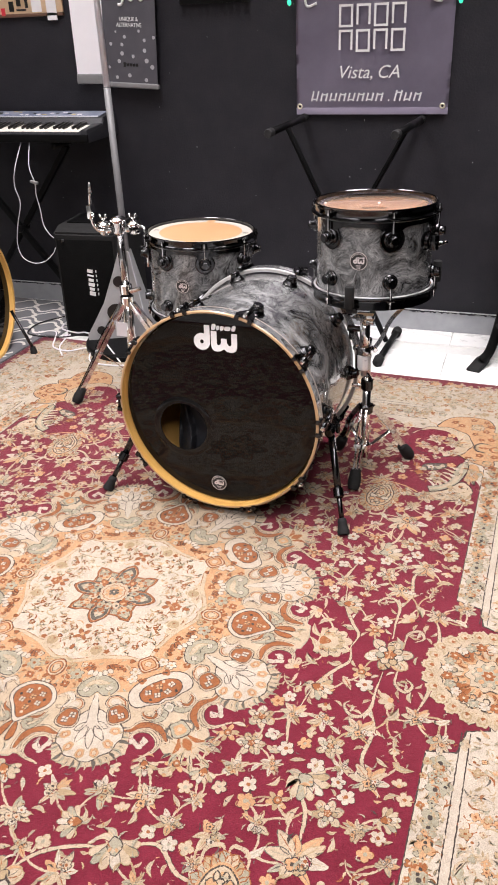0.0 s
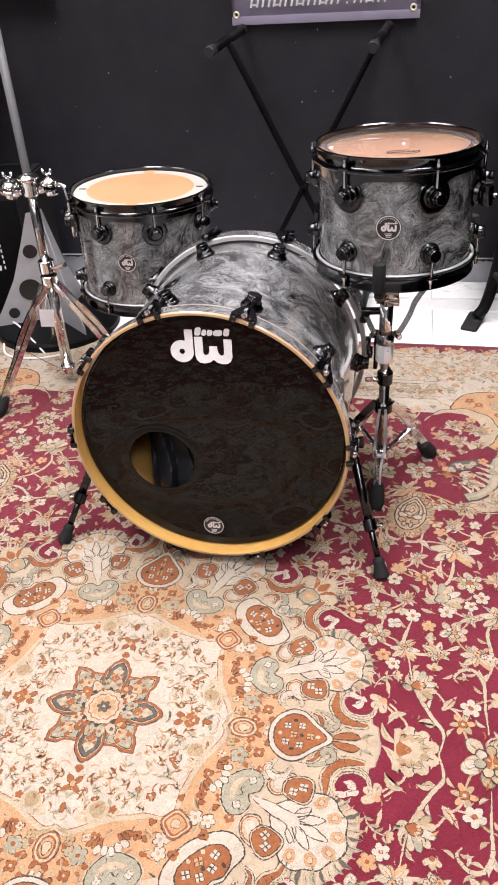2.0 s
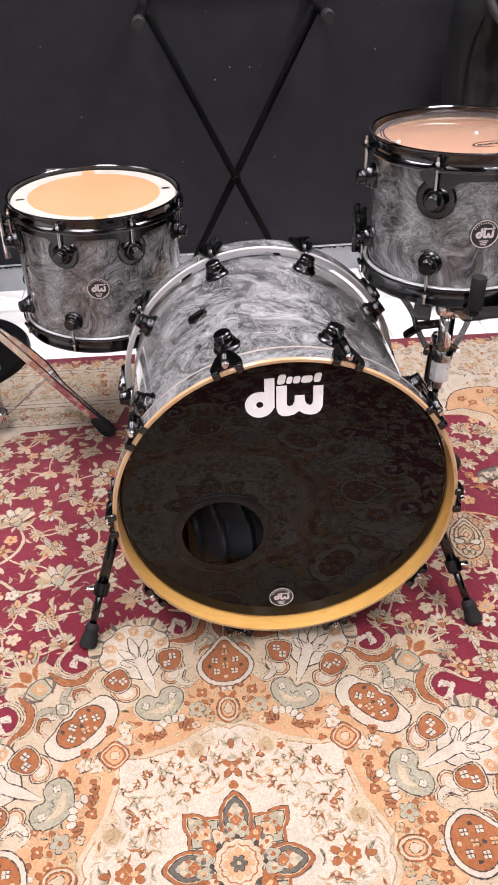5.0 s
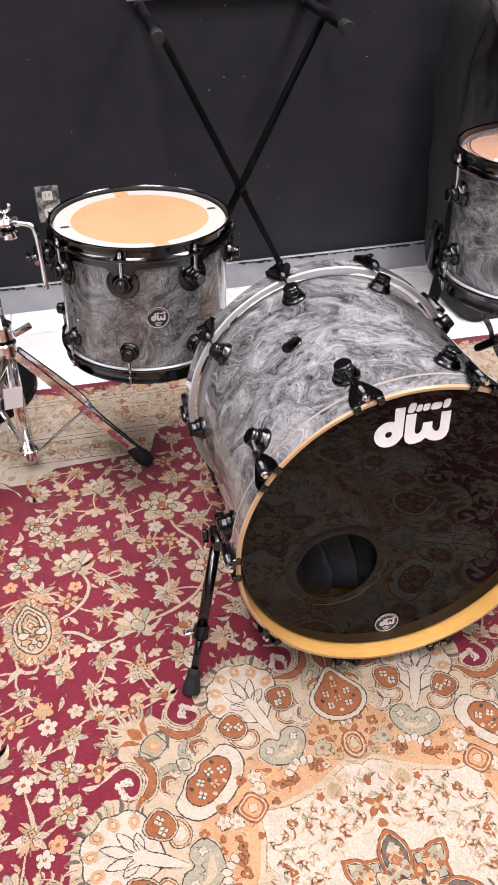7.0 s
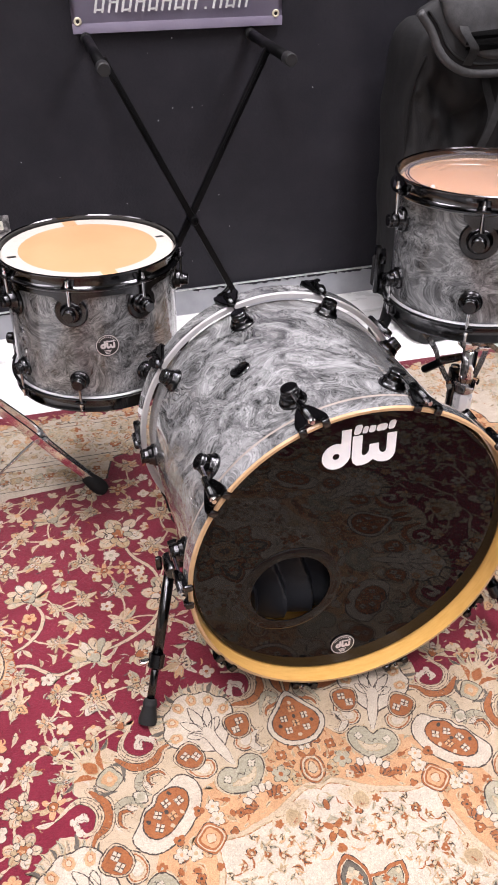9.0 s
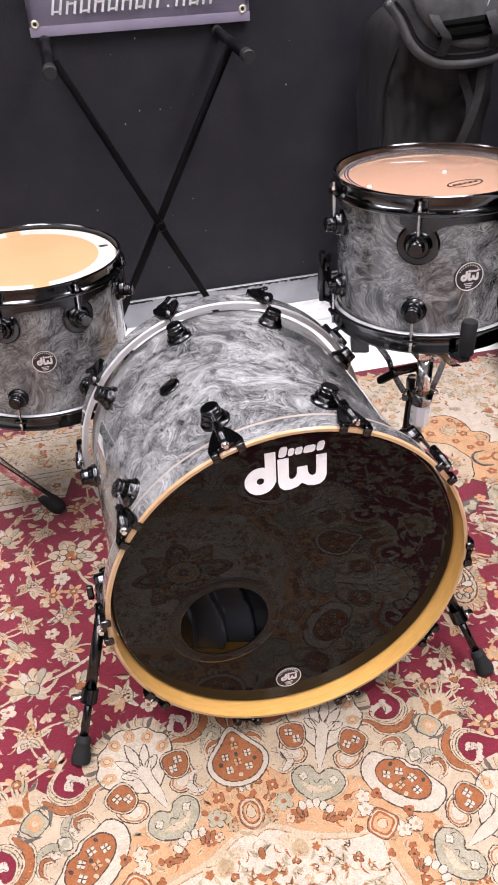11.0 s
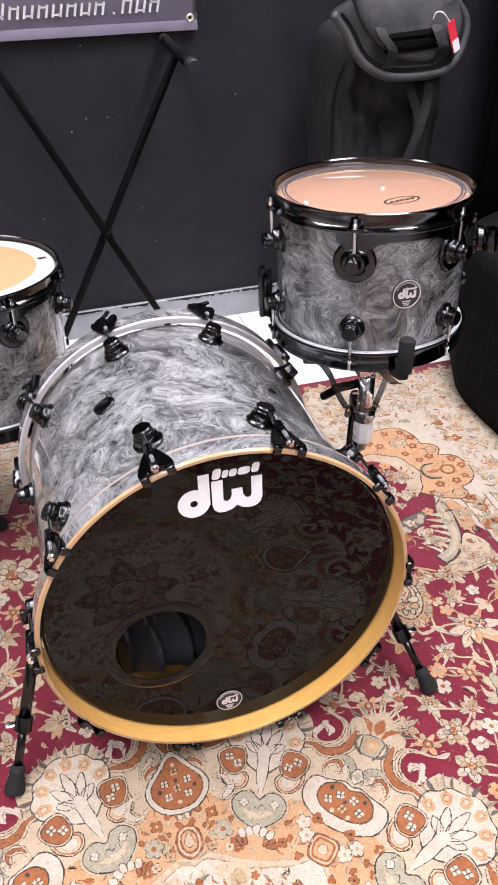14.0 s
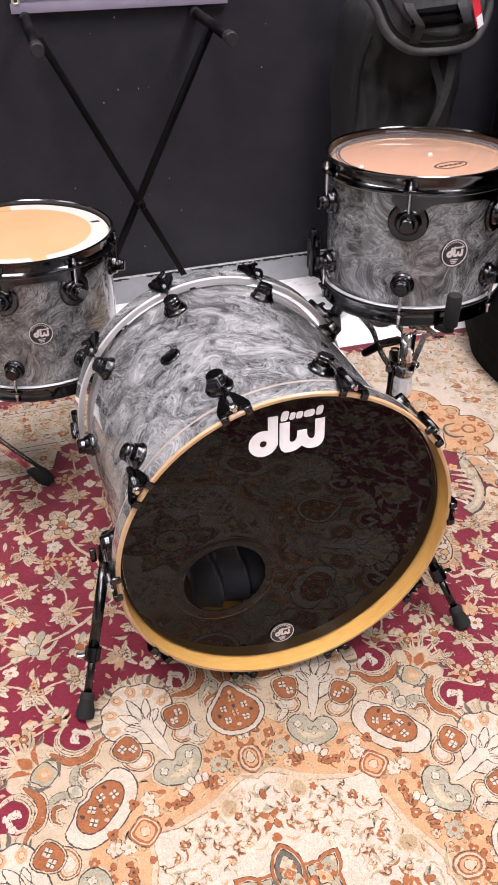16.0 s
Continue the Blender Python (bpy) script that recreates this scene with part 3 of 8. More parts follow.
def tom(name, m, r, h, lugs, spin, label, coated, badge_at, group="drum kit"):
    """A tom on its own z axis, from its lower hoop at 0 to its upper hoop at h."""
    t = thing(name, m, label, "tom drum", group)
    part("shell", drum_shell(r, 0.022, h - 0.022, segs=64), SWIRL, t, "grey burl-swirl lacquered shell")
    for nm, z0, z1, lip in (("top_hoop", h - 0.029, h, 1), ("bottom_hoop", 0.0, 0.033, -1)):
        a, b = (z0, z1) if lip > 0 else (z1, z0)
        s = 1 if lip > 0 else -1
        prof = [(r + 0.0045, b - 0.002 * s), (r + 0.0065, b), (r + 0.0095, b - 0.0012 * s), (r + 0.0095, b - 0.005 * s), (r + 0.0072, b - 0.009 * s), (r + 0.0072, a + 0.008 * s), (r + 0.0105, a + 0.005 * s), (r + 0.0155, a + 0.003 * s), (r + 0.0155, a), (r + 0.0045, a + 0.001 * s)]
        part(nm, lathe(prof, 80, closed=True), BLACKHOOP, t, "gloss black flanged hoop")
    hz = h - 0.009
    part("flesh_hoop", lathe([(r + 0.003, 0.0335), (r + 0.0085, 0.0335), (r + 0.0090, 0.0347), (r + 0.0080, 0.0360), (r + 0.003, 0.0366)], 80), ALLOY, t, "bright metal flesh hoop")
    part("flesh_hoop", lathe([(r + 0.003, h - 0.0295), (r + 0.0115, h - 0.0295), (r + 0.0120, h - 0.0308), (r + 0.0110, h - 0.0318), (r + 0.003, h - 0.0318)], 80), STEEL, t, "bright metal flesh hoop")
    if coated:
        hd = part("batter_head", lathe([(0, hz), (r * 0.80, hz)], 64), AMBERCOAT, t, "worn amber drumhead with a white outer ring")
        part("ring", lathe([(r * 0.80, hz), (r * 0.97, hz)], 64), COATED, hd, "white coated outer ring")
        part("collar", lathe([(r * 0.97, hz), (r * 0.99, hz - 0.001), (r + 0.003, hz - 0.008)], 64), COATED, hd)
        for a in (8, 98, 188, 278):
            part("sticker" if a in (8, 188) else "notch", box(0.018 if a in (8, 188) else r * 0.165, 0.009 if a in (8, 188) else 0.03, 0.0004, m=pose(0, 0, 0, 0, 0, a) @ pose(r * 0.882, 0, hz + 0.0005)), BADGE if a in (8, 188) else AMBERCOAT, hd)
    else:
        hd = part("batter_head", lathe([(0, hz), (r * 0.975, hz), (r * 0.99, hz - 0.001), (r + 0.003, hz - 0.008)], 64), CLEARHEAD, t, "clear drumhead over a bare amber shell")
        hd.visible_shadow = False
        for ra, rb in ((0.895, 0.915), (0.930, 0.942)):
            part("rim_band", lathe([(r * ra, hz + 0.0004), (r * rb, hz + 0.0004)], 64), mat_ring(), hd, "dark printed ring near the rim")
        part("lining", lathe([(r - 0.0085, 0.013), (r - 0.0085, h - 0.022)], 64), INMAPLE, t, "bare amber maple inside")
        part("bearing_edge", lathe([(r - 0.0085, h - 0.0225), (r - 0.004, h - 0.0195), (r, h - 0.0222)], 64), TANMAPLE, t, "pale maple bearing edge")
        bm = lathe([(0.026, hz + 0.0004), (0.026, hz + 0.0009), (0.0235, hz + 0.0009), (0.0235, hz + 0.0004)], 32, closed=True)
        for k in range(5):
            box(0.0055, 0.008, 0.0006, m=pose(-0.016 + 0.008 * k, 0, hz + 0.0006), bm=bm)
        bmesh.ops.transform(bm, matrix=pose(*badge_at[2]) @ Matrix.Diagonal((1.25, 0.62, 1, 1)), verts=bm.verts)
        part("printed_mark", bm, BADGE, hd, "black printed oval mark")
        # Screws seen through the clear head, added as studs on its surface.
        for sx, sy in badge_at[3]:
            part("rivet_or_screw", lathe([(0, hz + 0.004), (0.003, hz + 0.003), (0.004, hz)], 12, m=pose(sx, sy, 0)), SILVERPRINT, hd)
    part("resonant_head", lathe([(0, 0.012), (r + 0.003, 0.012), (r + 0.003, 0.022)], 64), COATED if coated else INMAPLE, t)
    # suspension mount: a black band under the upper hoop with round pads
    a0, a1 = badge_at[1]
    bm = bmesh.new()
    n = 160
    rows = []
    for i in range(n + 1):
        a = radians(a0 + (a1 - a0) * i / n)
        low = h - 0.045 - 0.022 * math.cos((a - radians(spin)) * lugs / 2) ** 8 * min(1, i / 5, (n - i) / 5)
        rows.append([bm.verts.new((q * math.cos(a), q * math.sin(a), z)) for q, z in ((r + 0.0055, h - 0.031), (r + 0.008, h - 0.032), (r + 0.008, low + 0.001), (r + 0.0045, low))])
    for p, q in zip(rows, rows[1:]):
        for k in range(4):
            bm.faces.new((p[k], p[(k + 1) % 4], q[(k + 1) % 4], q[k]))
    bm.faces.new(rows[0])
    bm.faces.new(rows[-1][::-1])
    bmesh.ops.recalc_face_normals(bm, faces=bm.faces)
    mount = part("suspension_mount", smooth(bm), BLACKM, t, "black suspension band under the upper hoop")
    top_me, low_me = lug_mesh(0.0225, 0.0120, 0.031), lug_mesh(0.0210, 0.0130, 0.028)
    rod_me = rod_mesh(0.060)
    for k in range(lugs):
        a = radians(spin + 360 * k / lugs)
        out = Vector((math.cos(a), math.sin(a), 0))
        deg = math.degrees(a) % 360
        held = a0 % 360 <= deg <= a0 % 360 + (a1 - a0)
        for z, me, up in ((h - 0.076, top_me, 1), (0.076, low_me, -1)):
            place("lug", me, BLACKM, t, "gloss black round lug", aim(out * (r + (0.003 if up > 0 and held else -0.0005)) + Vector((0, 0, z)), out))
            if up > 0 and held:
                place("pad", pad_me, BLACKM, mount, "", aim(out * (r + 0.0002) + Vector((0, 0, z)), out))
                part("web", box(0.040, 0.003, 0.045, 0.001, m=aim(out * (r + 0.005) + Vector((0, 0, z + 0.022)), (0, 0, 1), tuple(out))), BLACKM, mount)
            place("tension_rod", rod_me, DIMMEDCHROME, t, "", aim(out * (r + 0.0145) + Vector((0, 0, z + 0.010 * up)), (0, 0, up)))
            ez = h - 0.0225 if up > 0 else 0.028
            ear = part("rod_ear", box(0.024, 0.014, 0.006, 0.002, m=aim(out * (r + 0.0145) + Vector((0, 0, ez)), (0, 0, 1), tuple(out))), BLACKHOOP, t)
            place("key_screw", screw_me, CHROME, ear, "", aim(out * (r + 0.0145) + Vector((0, 0, ez + 0.003 * up)), (0, 0, up)))
    a = radians(badge_at[0])
    out = Vector((math.cos(a), math.sin(a), 0))
    up = Vector((0, 0, 1))
    side = up.cross(out)
    bmx = Matrix(((side.x, up.x, out.x, out.x * r), (side.y, up.y, out.y, out.y * r), (0, 1, 0, h * 0.50), (0, 0, 0, 1)))
    badge(t, bmx, 0.0245, "round black and silver maker's badge")
    return t


def mat_ring():
    return grain(mat("dark_slate_ring_print", rough=0.25), [(0.035, 0.035, 0.05), (0.06, 0.06, 0.08)], 60)


bm = lathe([(0.0, 0.0), (0.033, 0.0), (0.034, 0.004), (0.031, 0.0068), (0.024, 0.0062), (0, 0.0062)], 28)
pad_me = bpy.data.meshes.new("pad")
bm.to_mesh(pad_me)
bm.free()

TR = Matrix.Translation((0.370, 0.7755, 0.594)) @ pose(0, 0, 0, -2.0, -0.5, 0)
tom_r = tom("tom_drum", TR, 0.1600, 0.2645, 6, -123.5, "grey burl-swirl tom with clear head in a chrome basket", False, (-93.5, (-134, 106), (0.012, -0.082, 0, 0, 0, 8), ((0.012, -0.012), (-0.132, -0.035))))
TL = Matrix.Translation((-0.3326, 1.1825, 0.339)) @ pose(0, 0, 0, -1.3, 1.2, 0)
tom_l = tom("tom_drum", TL, 0.1840, 0.310, 8, -109.5, "grey burl-swirl tom with white-ringed amber head on a stand", True, (-89.5, (146, 336)))

# ---- the rug: a woven medallion pattern of flat motifs, laid in thin layers ----
RX, RY, RW, RL, RTURN = -0.134, -0.011, 1.246, 1.572, -1.5
PILE = {
    "red": [(0.100, 0.008, 0.0165), (0.132, 0.0118, 0.024), (0.163, 0.0175, 0.033)],
    "cream": [(0.299, 0.228, 0.154), (0.375, 0.294, 0.205), (0.427, 0.342, 0.247)],
    "white": [(0.323, 0.270, 0.212), (0.394, 0.336, 0.268), (0.446, 0.386, 0.316)],
    "peach": [(0.312, 0.168, 0.082), (0.390, 0.224, 0.117), (0.446, 0.272, 0.152)],
    "rust": [(0.172, 0.058, 0.021), (0.236, 0.084, 0.031), (0.295, 0.116, 0.045)],
    "sage": [(0.20, 0.18, 0.125), (0.265, 0.24, 0.175), (0.32, 0.29, 0.22)],
    "dark": [(0.030, 0.023, 0.021), (0.047, 0.036, 0.031), (0.068, 0.052, 0.043)],
    "slate": [(0.060, 0.052, 0.042), (0.092, 0.080, 0.066), (0.122, 0.108, 0.09)],
    "tan": [(0.23, 0.165, 0.092), (0.30, 0.22, 0.13), (0.37, 0.275, 0.165)],
}
PILES = {}
for k, cols in PILE.items():
    pm = grain(mat("wool_pile_" + k, rough=0.95, spec=0.15), cols, 170, 5, bump=0.55, bump_scale=420)
    bsdf(pm).inputs["Sheen Weight"].default_value = 0.12
    knots = nd(pm, "ShaderNodeTexNoise", Scale=620.0, Detail=2.0, Roughness=0.7)
    ln(pm, coords(pm), knots.inputs["Vector"])
    shade_k = ramp(pm, knots.outputs[0], [(0.30, (0.66, 0.66, 0.66)), (0.50, (1.0, 1.0, 1.0)), (0.70, (1.30, 1.30, 1.30))])
    weave = pm.node_tree.nodes.new("ShaderNodeMixRGB")
    weave.blend_type = "MULTIPLY"
    weave.inputs[0].default_value = 1.0
    src = bsdf(pm).inputs["Base Color"].links[0].from_socket
    ln(pm, src, weave.inputs[1])
    ln(pm, shade_k, weave.inputs[2])
    ln(pm, weave.outputs[0], bsdf(pm).inputs["Base Color"])
    PILES[k] = pm
PNAMES = list(PILES)
RV, RF, RM = [], [], []
rr = random.Random(7)


def poly(pts, col, layer, jit=0.0):
    """A flat patch of one wool, its outline stepping a little from knot to knot."""
    base = len(RV)
    z = 0.0014 + 0.00026 * layer + (len(RF) * 13 % 31) * 1.6e-6
    n = 0
    for a, b in zip(pts, pts[1:] + pts[:1]):
        k = max(1, min(40, int(abs(b - a) / 0.0042)))
        for i in range(k):
            p = a + (b - a) * i / k
            RV.append((p.real + rr.uniform(-0.0009, 0.0009), p.imag + rr.uniform(-0.0009, 0.0009), z))
            n += 1
    RF.append(tuple(range(base, base + n)))
    RM.append(PNAMES.index(col))


COUNT = [0]


def put(f, p=0j, turn=0.0, size=1.0, sym=4, **kw):
    """Draws a motif at p, with its mirror images in the two axes of the rug."""
    rot = size * complex(math.cos(turn), math.sin(turn))
    images = [lambda z: z, lambda z: -z.conjugate(), lambda z: z.conjugate(), lambda z: -z][: sym if sym != 2 else 4]
    if sym == 2:
        images = [images[0], images[1]]
    for im in images:
        COUNT[0] += 1
        f(lambda z, im=im: im(p + rot * z), (COUNT[0] * 7 % 50) * 4e-6, **kw)


def ringpts(fun, n):
    return [fun(2 * math.pi * i / n) * complex(math.cos(2 * math.pi * i / n), math.sin(2 * math.pi * i / n)) for i in range(n)]


def blob(T, pts, col, layer, j, edge=None, w=0.0018):
    """A filled shape with a thin edge round it."""
    if edge:
        c = sum(pts) / len(pts)
        poly([T(c + (p - c) * (1 + w / max(abs(p - c), 1e-4))) for p in pts], edge, layer, j)
    poly([T(p) for p in pts], col, layer + (1 if edge else 0), j)


def stroke(T, pts, w, col, layer, j, taper=True):
    n = len(pts)
    lft, rgt = [], []
    for i, p in enumerate(pts):
        d = pts[min(i + 1, n - 1)] - pts[max(i - 1, 0)]
        d = d / max(abs(d), 1e-6) * 1j
        k = w * (min(1, 0.25 + 2.2 * min(i, n - 1 - i) / n) if taper else 1)
        lft.append(T(p + d * k))
        rgt.append(T(p - d * k))
    for i in range(n - 1):
        poly([lft[i], lft[i + 1], rgt[i + 1], rgt[i]], col, layer, j)


def curve(a, b, c, n=9):
    return [a * (1 - t) ** 2 + 2 * b * t * (1 - t) + c * t * t for t in [i / n for i in range(n + 1)]]


def flower(T, j, n=5, r=0.013, col="white", edge="dark", eye="rust", layer=5):
    blob(T, ringpts(lambda a: r * (0.58 + 0.42 * abs(math.cos(n * a / 2)) ** 0.7), n * 8), col, layer, j, edge, 0.0010)
    blob(T, ringpts(lambda a: r * 0.26, 8), eye, layer + 2, j)


def rosette(T, j, r=0.05, cols=("cream", "tan", "peach", "rust"), layer=4, n=12):
    """A large many-petalled flower."""
    blob(T, ringpts(lambda a: r * (0.9 + 0.1 * math.cos(n * a)), n * 5), cols[0], layer, j, "dark", 0.0014)
    blob(T, ringpts(lambda a: r * (0.62 + 0.1 * math.cos(n * a + 1)), n * 4), cols[1], layer + 2, j, "dark", 0.0012)
    for i in range(n):
        a = 2 * math.pi * (i + 0.5) / n
        stroke(T, [0.7 * r * complex(math.cos(a), math.sin(a)), 0.92 * r * complex(math.cos(a), math.sin(a))], r * 0.022, "tan", layer + 2, j)
    for k in range(8):
        q = 0.48 * r * complex(math.cos(k * math.pi / 4), math.sin(k * math.pi / 4))
        blob(T, [q + z for z in ringpts(lambda a: r * 0.13, 7)], cols[2] if k % 2 else "cream", layer + 4, j)
    blob(T, ringpts(lambda a: r * (0.26 + 0.06 * math.cos(6 * a)), 24), cols[3], layer + 4, j, "cream", 0.0015)
    blob(T, ringpts(lambda a: r * 0.1, 8), "cream", layer + 6, j)


def fan(T, j, r=0.04, cols=("cream", "tan", "rust"), layer=4, lobes=7):
    """A palmette: a fan of pointed petals over a cup, pointing along +x."""
    outer = []
    for i in range(lobes * 4 + 1):
        a = -2.15 + 4.3 * i / (lobes * 4)
        k = abs(math.sin(a * lobes / 1.37))
        outer.append(r * (0.80 + 0.22 * k ** 0.7) * (1 - 0.15 * abs(a) / 2.15) * complex(math.cos(a), math.sin(a)))
    outer.append(complex(-0.42 * r, 0))
    blob(T, outer, cols[0], layer, j, "tan", 0.0012)
    for s in (1, -1):
        leaf(lambda z, s=s: T(complex(-0.55 * r, 0.42 * r * s) + (z if s > 0 else z.conjugate()) * complex(-0.55, 0.83)), j, r * 0.42, cols[0], cols[1], layer - 1, 0.3)
    blob(T, [z * 0.66 + 0.03 * r for z in outer], cols[1], layer + 2, j, "dark" if r > 0.03 else "tan", 0.0009)
    blob(T, [z * 0.42 for z in outer], cols[0], layer + 3.5, j)
    for i in range(lobes + 1):
        a = -1.9 + 3.8 * i / lobes
        stroke(T, [0.42 * r * complex(math.cos(a), math.sin(a)), 0.86 * r * complex(math.cos(a * 0.97), math.sin(a * 0.97)) * (1 - 0.2 * abs(a) / 2)], r * 0.026, "dark" if r > 0.035 else "tan", layer + 4, j)
    for k in (-1, 0, 1):
        q = 0.34 * r * complex(math.cos(k * 0.8), math.sin(k * 0.8))
        blob(T, [q + z for z in ringpts(lambda a: r * (0.13 + 0.03 * math.cos(4 * a)), 12)], "cream", layer + 4, j)
    blob(T, [z * r * 0.24 - 0.18 * r for z in ringpts(lambda a: 1.0 + 0.2 * math.cos(3 * a), 15)], cols[2], layer + 4, j)


def leaf(T, j, r=0.03, col="cream", vein="sage", layer=3, bend=0.25, teeth=0):
    """A curved leaf along +x, plain or toothed."""
    up, dn = [], []
    n = 10
    for i in range(n + 1):
        t = i / n
        w = 0.30 * math.sin(math.pi * t ** 0.75) * (1 + (0.22 if i % 2 and teeth else 0))
        c = complex(t * 2 - 0.6, bend * math.sin(math.pi * t))
        up.append((c + 1j * w) * r)
        dn.append((c - 1j * w * 0.8) * r)
    blob(T, up + dn[::-1], col, layer, j, "tan" if col != "tan" else "cream", 0.001)
    stroke(T, [complex(t * 1.5 - 0.35, bend * math.sin(math.pi * (t * 0.8 + 0.1))) * r for t in [i / 5 for i in range(6)]], r * 0.055, vein, layer + 2, j)


def trefoil(T, j, r=0.018, col="cream", eye="peach", layer=4):
    """Three small petals on a bud."""
    for k in (-0.95, 0, 0.95):
        q = 0.62 * r * complex(math.cos(k), math.sin(k))
        d = complex(math.cos(k), math.sin(k))
        blob(T, [q + d * z for z in ringpts(lambda a: r * (0.40 + 0.12 * math.cos(2 * a)), 12)], col, layer, j, "tan", 0.0008)
    blob(T, ringpts(lambda a: r * 0.3, 8), eye, layer + 2, j)


def bunch(T, j, r=0.03, layer=4, cols=("cream", "tan", "peach")):
    """A ragged cluster of small blossoms."""
    for k in range(7):
        a = k * 2.4
        q = r * 0.22 * math.sqrt(k) * complex(math.cos(a), math.sin(a)) * 1.25
        c = cols[k % len(cols)]
        blob(T, [q + z for z in ringpts(lambda b: r * (0.23 + 0.06 * math.cos(5 * b + k)), 15)], c, layer + (k % 2), j, "dark" if k in (0, 3) else "sage", 0.0008)
        blob(T, [q + z for z in ringpts(lambda b: r * 0.07, 6)], "rust" if k % 2 else "white", layer + 3, j)


def spray(T, j, r=0.05, layer=3):
    """A curling stem with leaves either side."""
    st = curve(-r * 1 + 0j, complex(-0.1 * r, 0.75 * r), complex(r, 0.1 * r))
    stroke(T, st, r * 0.05, "cream", layer, j)
    for i in range(1, len(st) - 1):
        d = st[i + 1] - st[i - 1]
        d /= abs(d)
        for s in (1, -1):
            q = st[i] + d * 1j * s * r * 0.12
            e = d * complex(0.55, s * 0.83)
            blob(T, [q + e * complex(z.real * 0.17 * r + 0.1 * r, z.imag * 0.075 * r) for z in ringpts(lambda a: 1.0, 8)], ("cream", "tan", "sage", "cream")[(i + (s > 0)) % 4], layer + 1, j)


# medallion: an octant from a long axis to a diagonal, mirrored eight times
def loopline(T, pts, w, col, layer, j):
    stroke(T, pts + pts[:2], w, col, layer, j, False)


def inked(T, pts, col, layer, j, edge="dark", w=0.0008):
    """A filled shape of any outline with a thin drawn line round it."""
    poly([T(p) for p in pts], col, layer, j)
    if edge:
        loopline(T, pts, w, edge, layer + 0.5, j)


def lobe(ctrl, n=5):
    """A smooth closed outline through a few points."""
    m = len(ctrl)
    out = []
    for i in range(m):
        a, b, c, d = (ctrl[(i + k - 1) % m] for k in range(4))
        for k in range(n):
            t = k / n
            out.append(0.5 * (2 * b + (c - a) * t + (2 * a - 5 * b + 4 * c - d) * t * t + (3 * b - a - 3 * c + d) * t ** 3))
    return out


def flow(ctrl, n=6):
    return [complex(v.x, v.y) for v in spline([(z.real, z.imag, 0) for z in ctrl], n)]


def ell(c, a, b, turn=0.0, n=20, wob=0.0, k=2):
    e = complex(math.cos(turn), math.sin(turn))
    return [c + e * complex(a * z.real, b * z.imag) for z in ringpts(lambda q: 1 + wob * math.cos(k * q), n)]


def unit(deg):
    return complex(math.cos(radians(deg)), math.sin(radians(deg)))


def squares(T, c, e, j, layer, s=0.0062, col="white"):
    """Four small square petals."""
    for a in (1, 1j, -1, -1j):
        q = c + e * a * complex(1, 1) * s * 0.60
        inked(T, [q + e * s * 0.52 * z for z in (1 + 1j, -1 + 1j, -1 - 1j, 1 - 1j)], col, layer, j, "dark", 0.0004)


def scroll(T, ctrl, j, layer, w=0.0085, n=6, core="rust", body="cream"):
    """A tapering scroll: dark line, pale body and a coloured core."""
    p = flow(ctrl, n)
    stroke(T, p, w + 0.0032, "dark", layer, j)
    stroke(T, p, w + 0.0020, body, layer + 0.5, j)
    k = len(p) // 10 + 1
    stroke(T, p[k:-k], w - 0.0010, "dark", layer + 1.0, j)
    stroke(T, p[k:-k], w - 0.0022, core, layer + 1.4, j)


def curlet(T, ctrl, j, layer, w=0.0048, col="sage"):
    p = flow(ctrl, 6)
    stroke(T, p, w + 0.0013, "dark", layer, j)
    stroke(T, p, w, col, layer + 0.5, j)


def off_axis(a):
    """Degrees from the nearest long axis of the rug."""
    return abs((math.degrees(a) + 45) % 90 - 45)


def med_edge(a):
    f = off_axis(a)
    if f < 5:
        return 0.528 - 0.0015 * f
    if f < 14.5:
        return 0.512
    if f < 31:
        return 0.478 + 0.056 * math.sqrt(max(0, 1 - ((f - 22.5) / 10.5) ** 2))
    if f < 39.5:
        return 0.515
    return 0.535 + 0.007 * (f - 39.5)


def inner_edge(a):
    """The outline of the pale inner field: a small cusp on the long axes, a reach out to the gems between them."""
    f = off_axis(a)
    return 0.234 + 0.010 * math.cos(radians(8 * f)) - 0.010 * max(0, 1 - f / 5) ** 1.5 + 0.028 * max(0, 1 - (45 - f) / 9) ** 1.6


poly(ringpts(lambda a: med_edge(a) + 0.0030, 720), "sage", 0)
poly(ringpts(med_edge, 720), "cream", 1)
poly(ringpts(lambda a: 0.350 + 0.008 * math.cos(8 * a), 256), "peach", 2)
for grow, cl, lay in ((0.0125, "tan", 2.4), (0.0112, "cream", 2.6), (0.0026, "tan", 2.9), (0.0010, "rust", 3.1)):
    poly(ringpts(lambda a: inner_edge(a) + grow, 512), cl, lay)
poly(ringpts(inner_edge, 512), "white", 3.5)


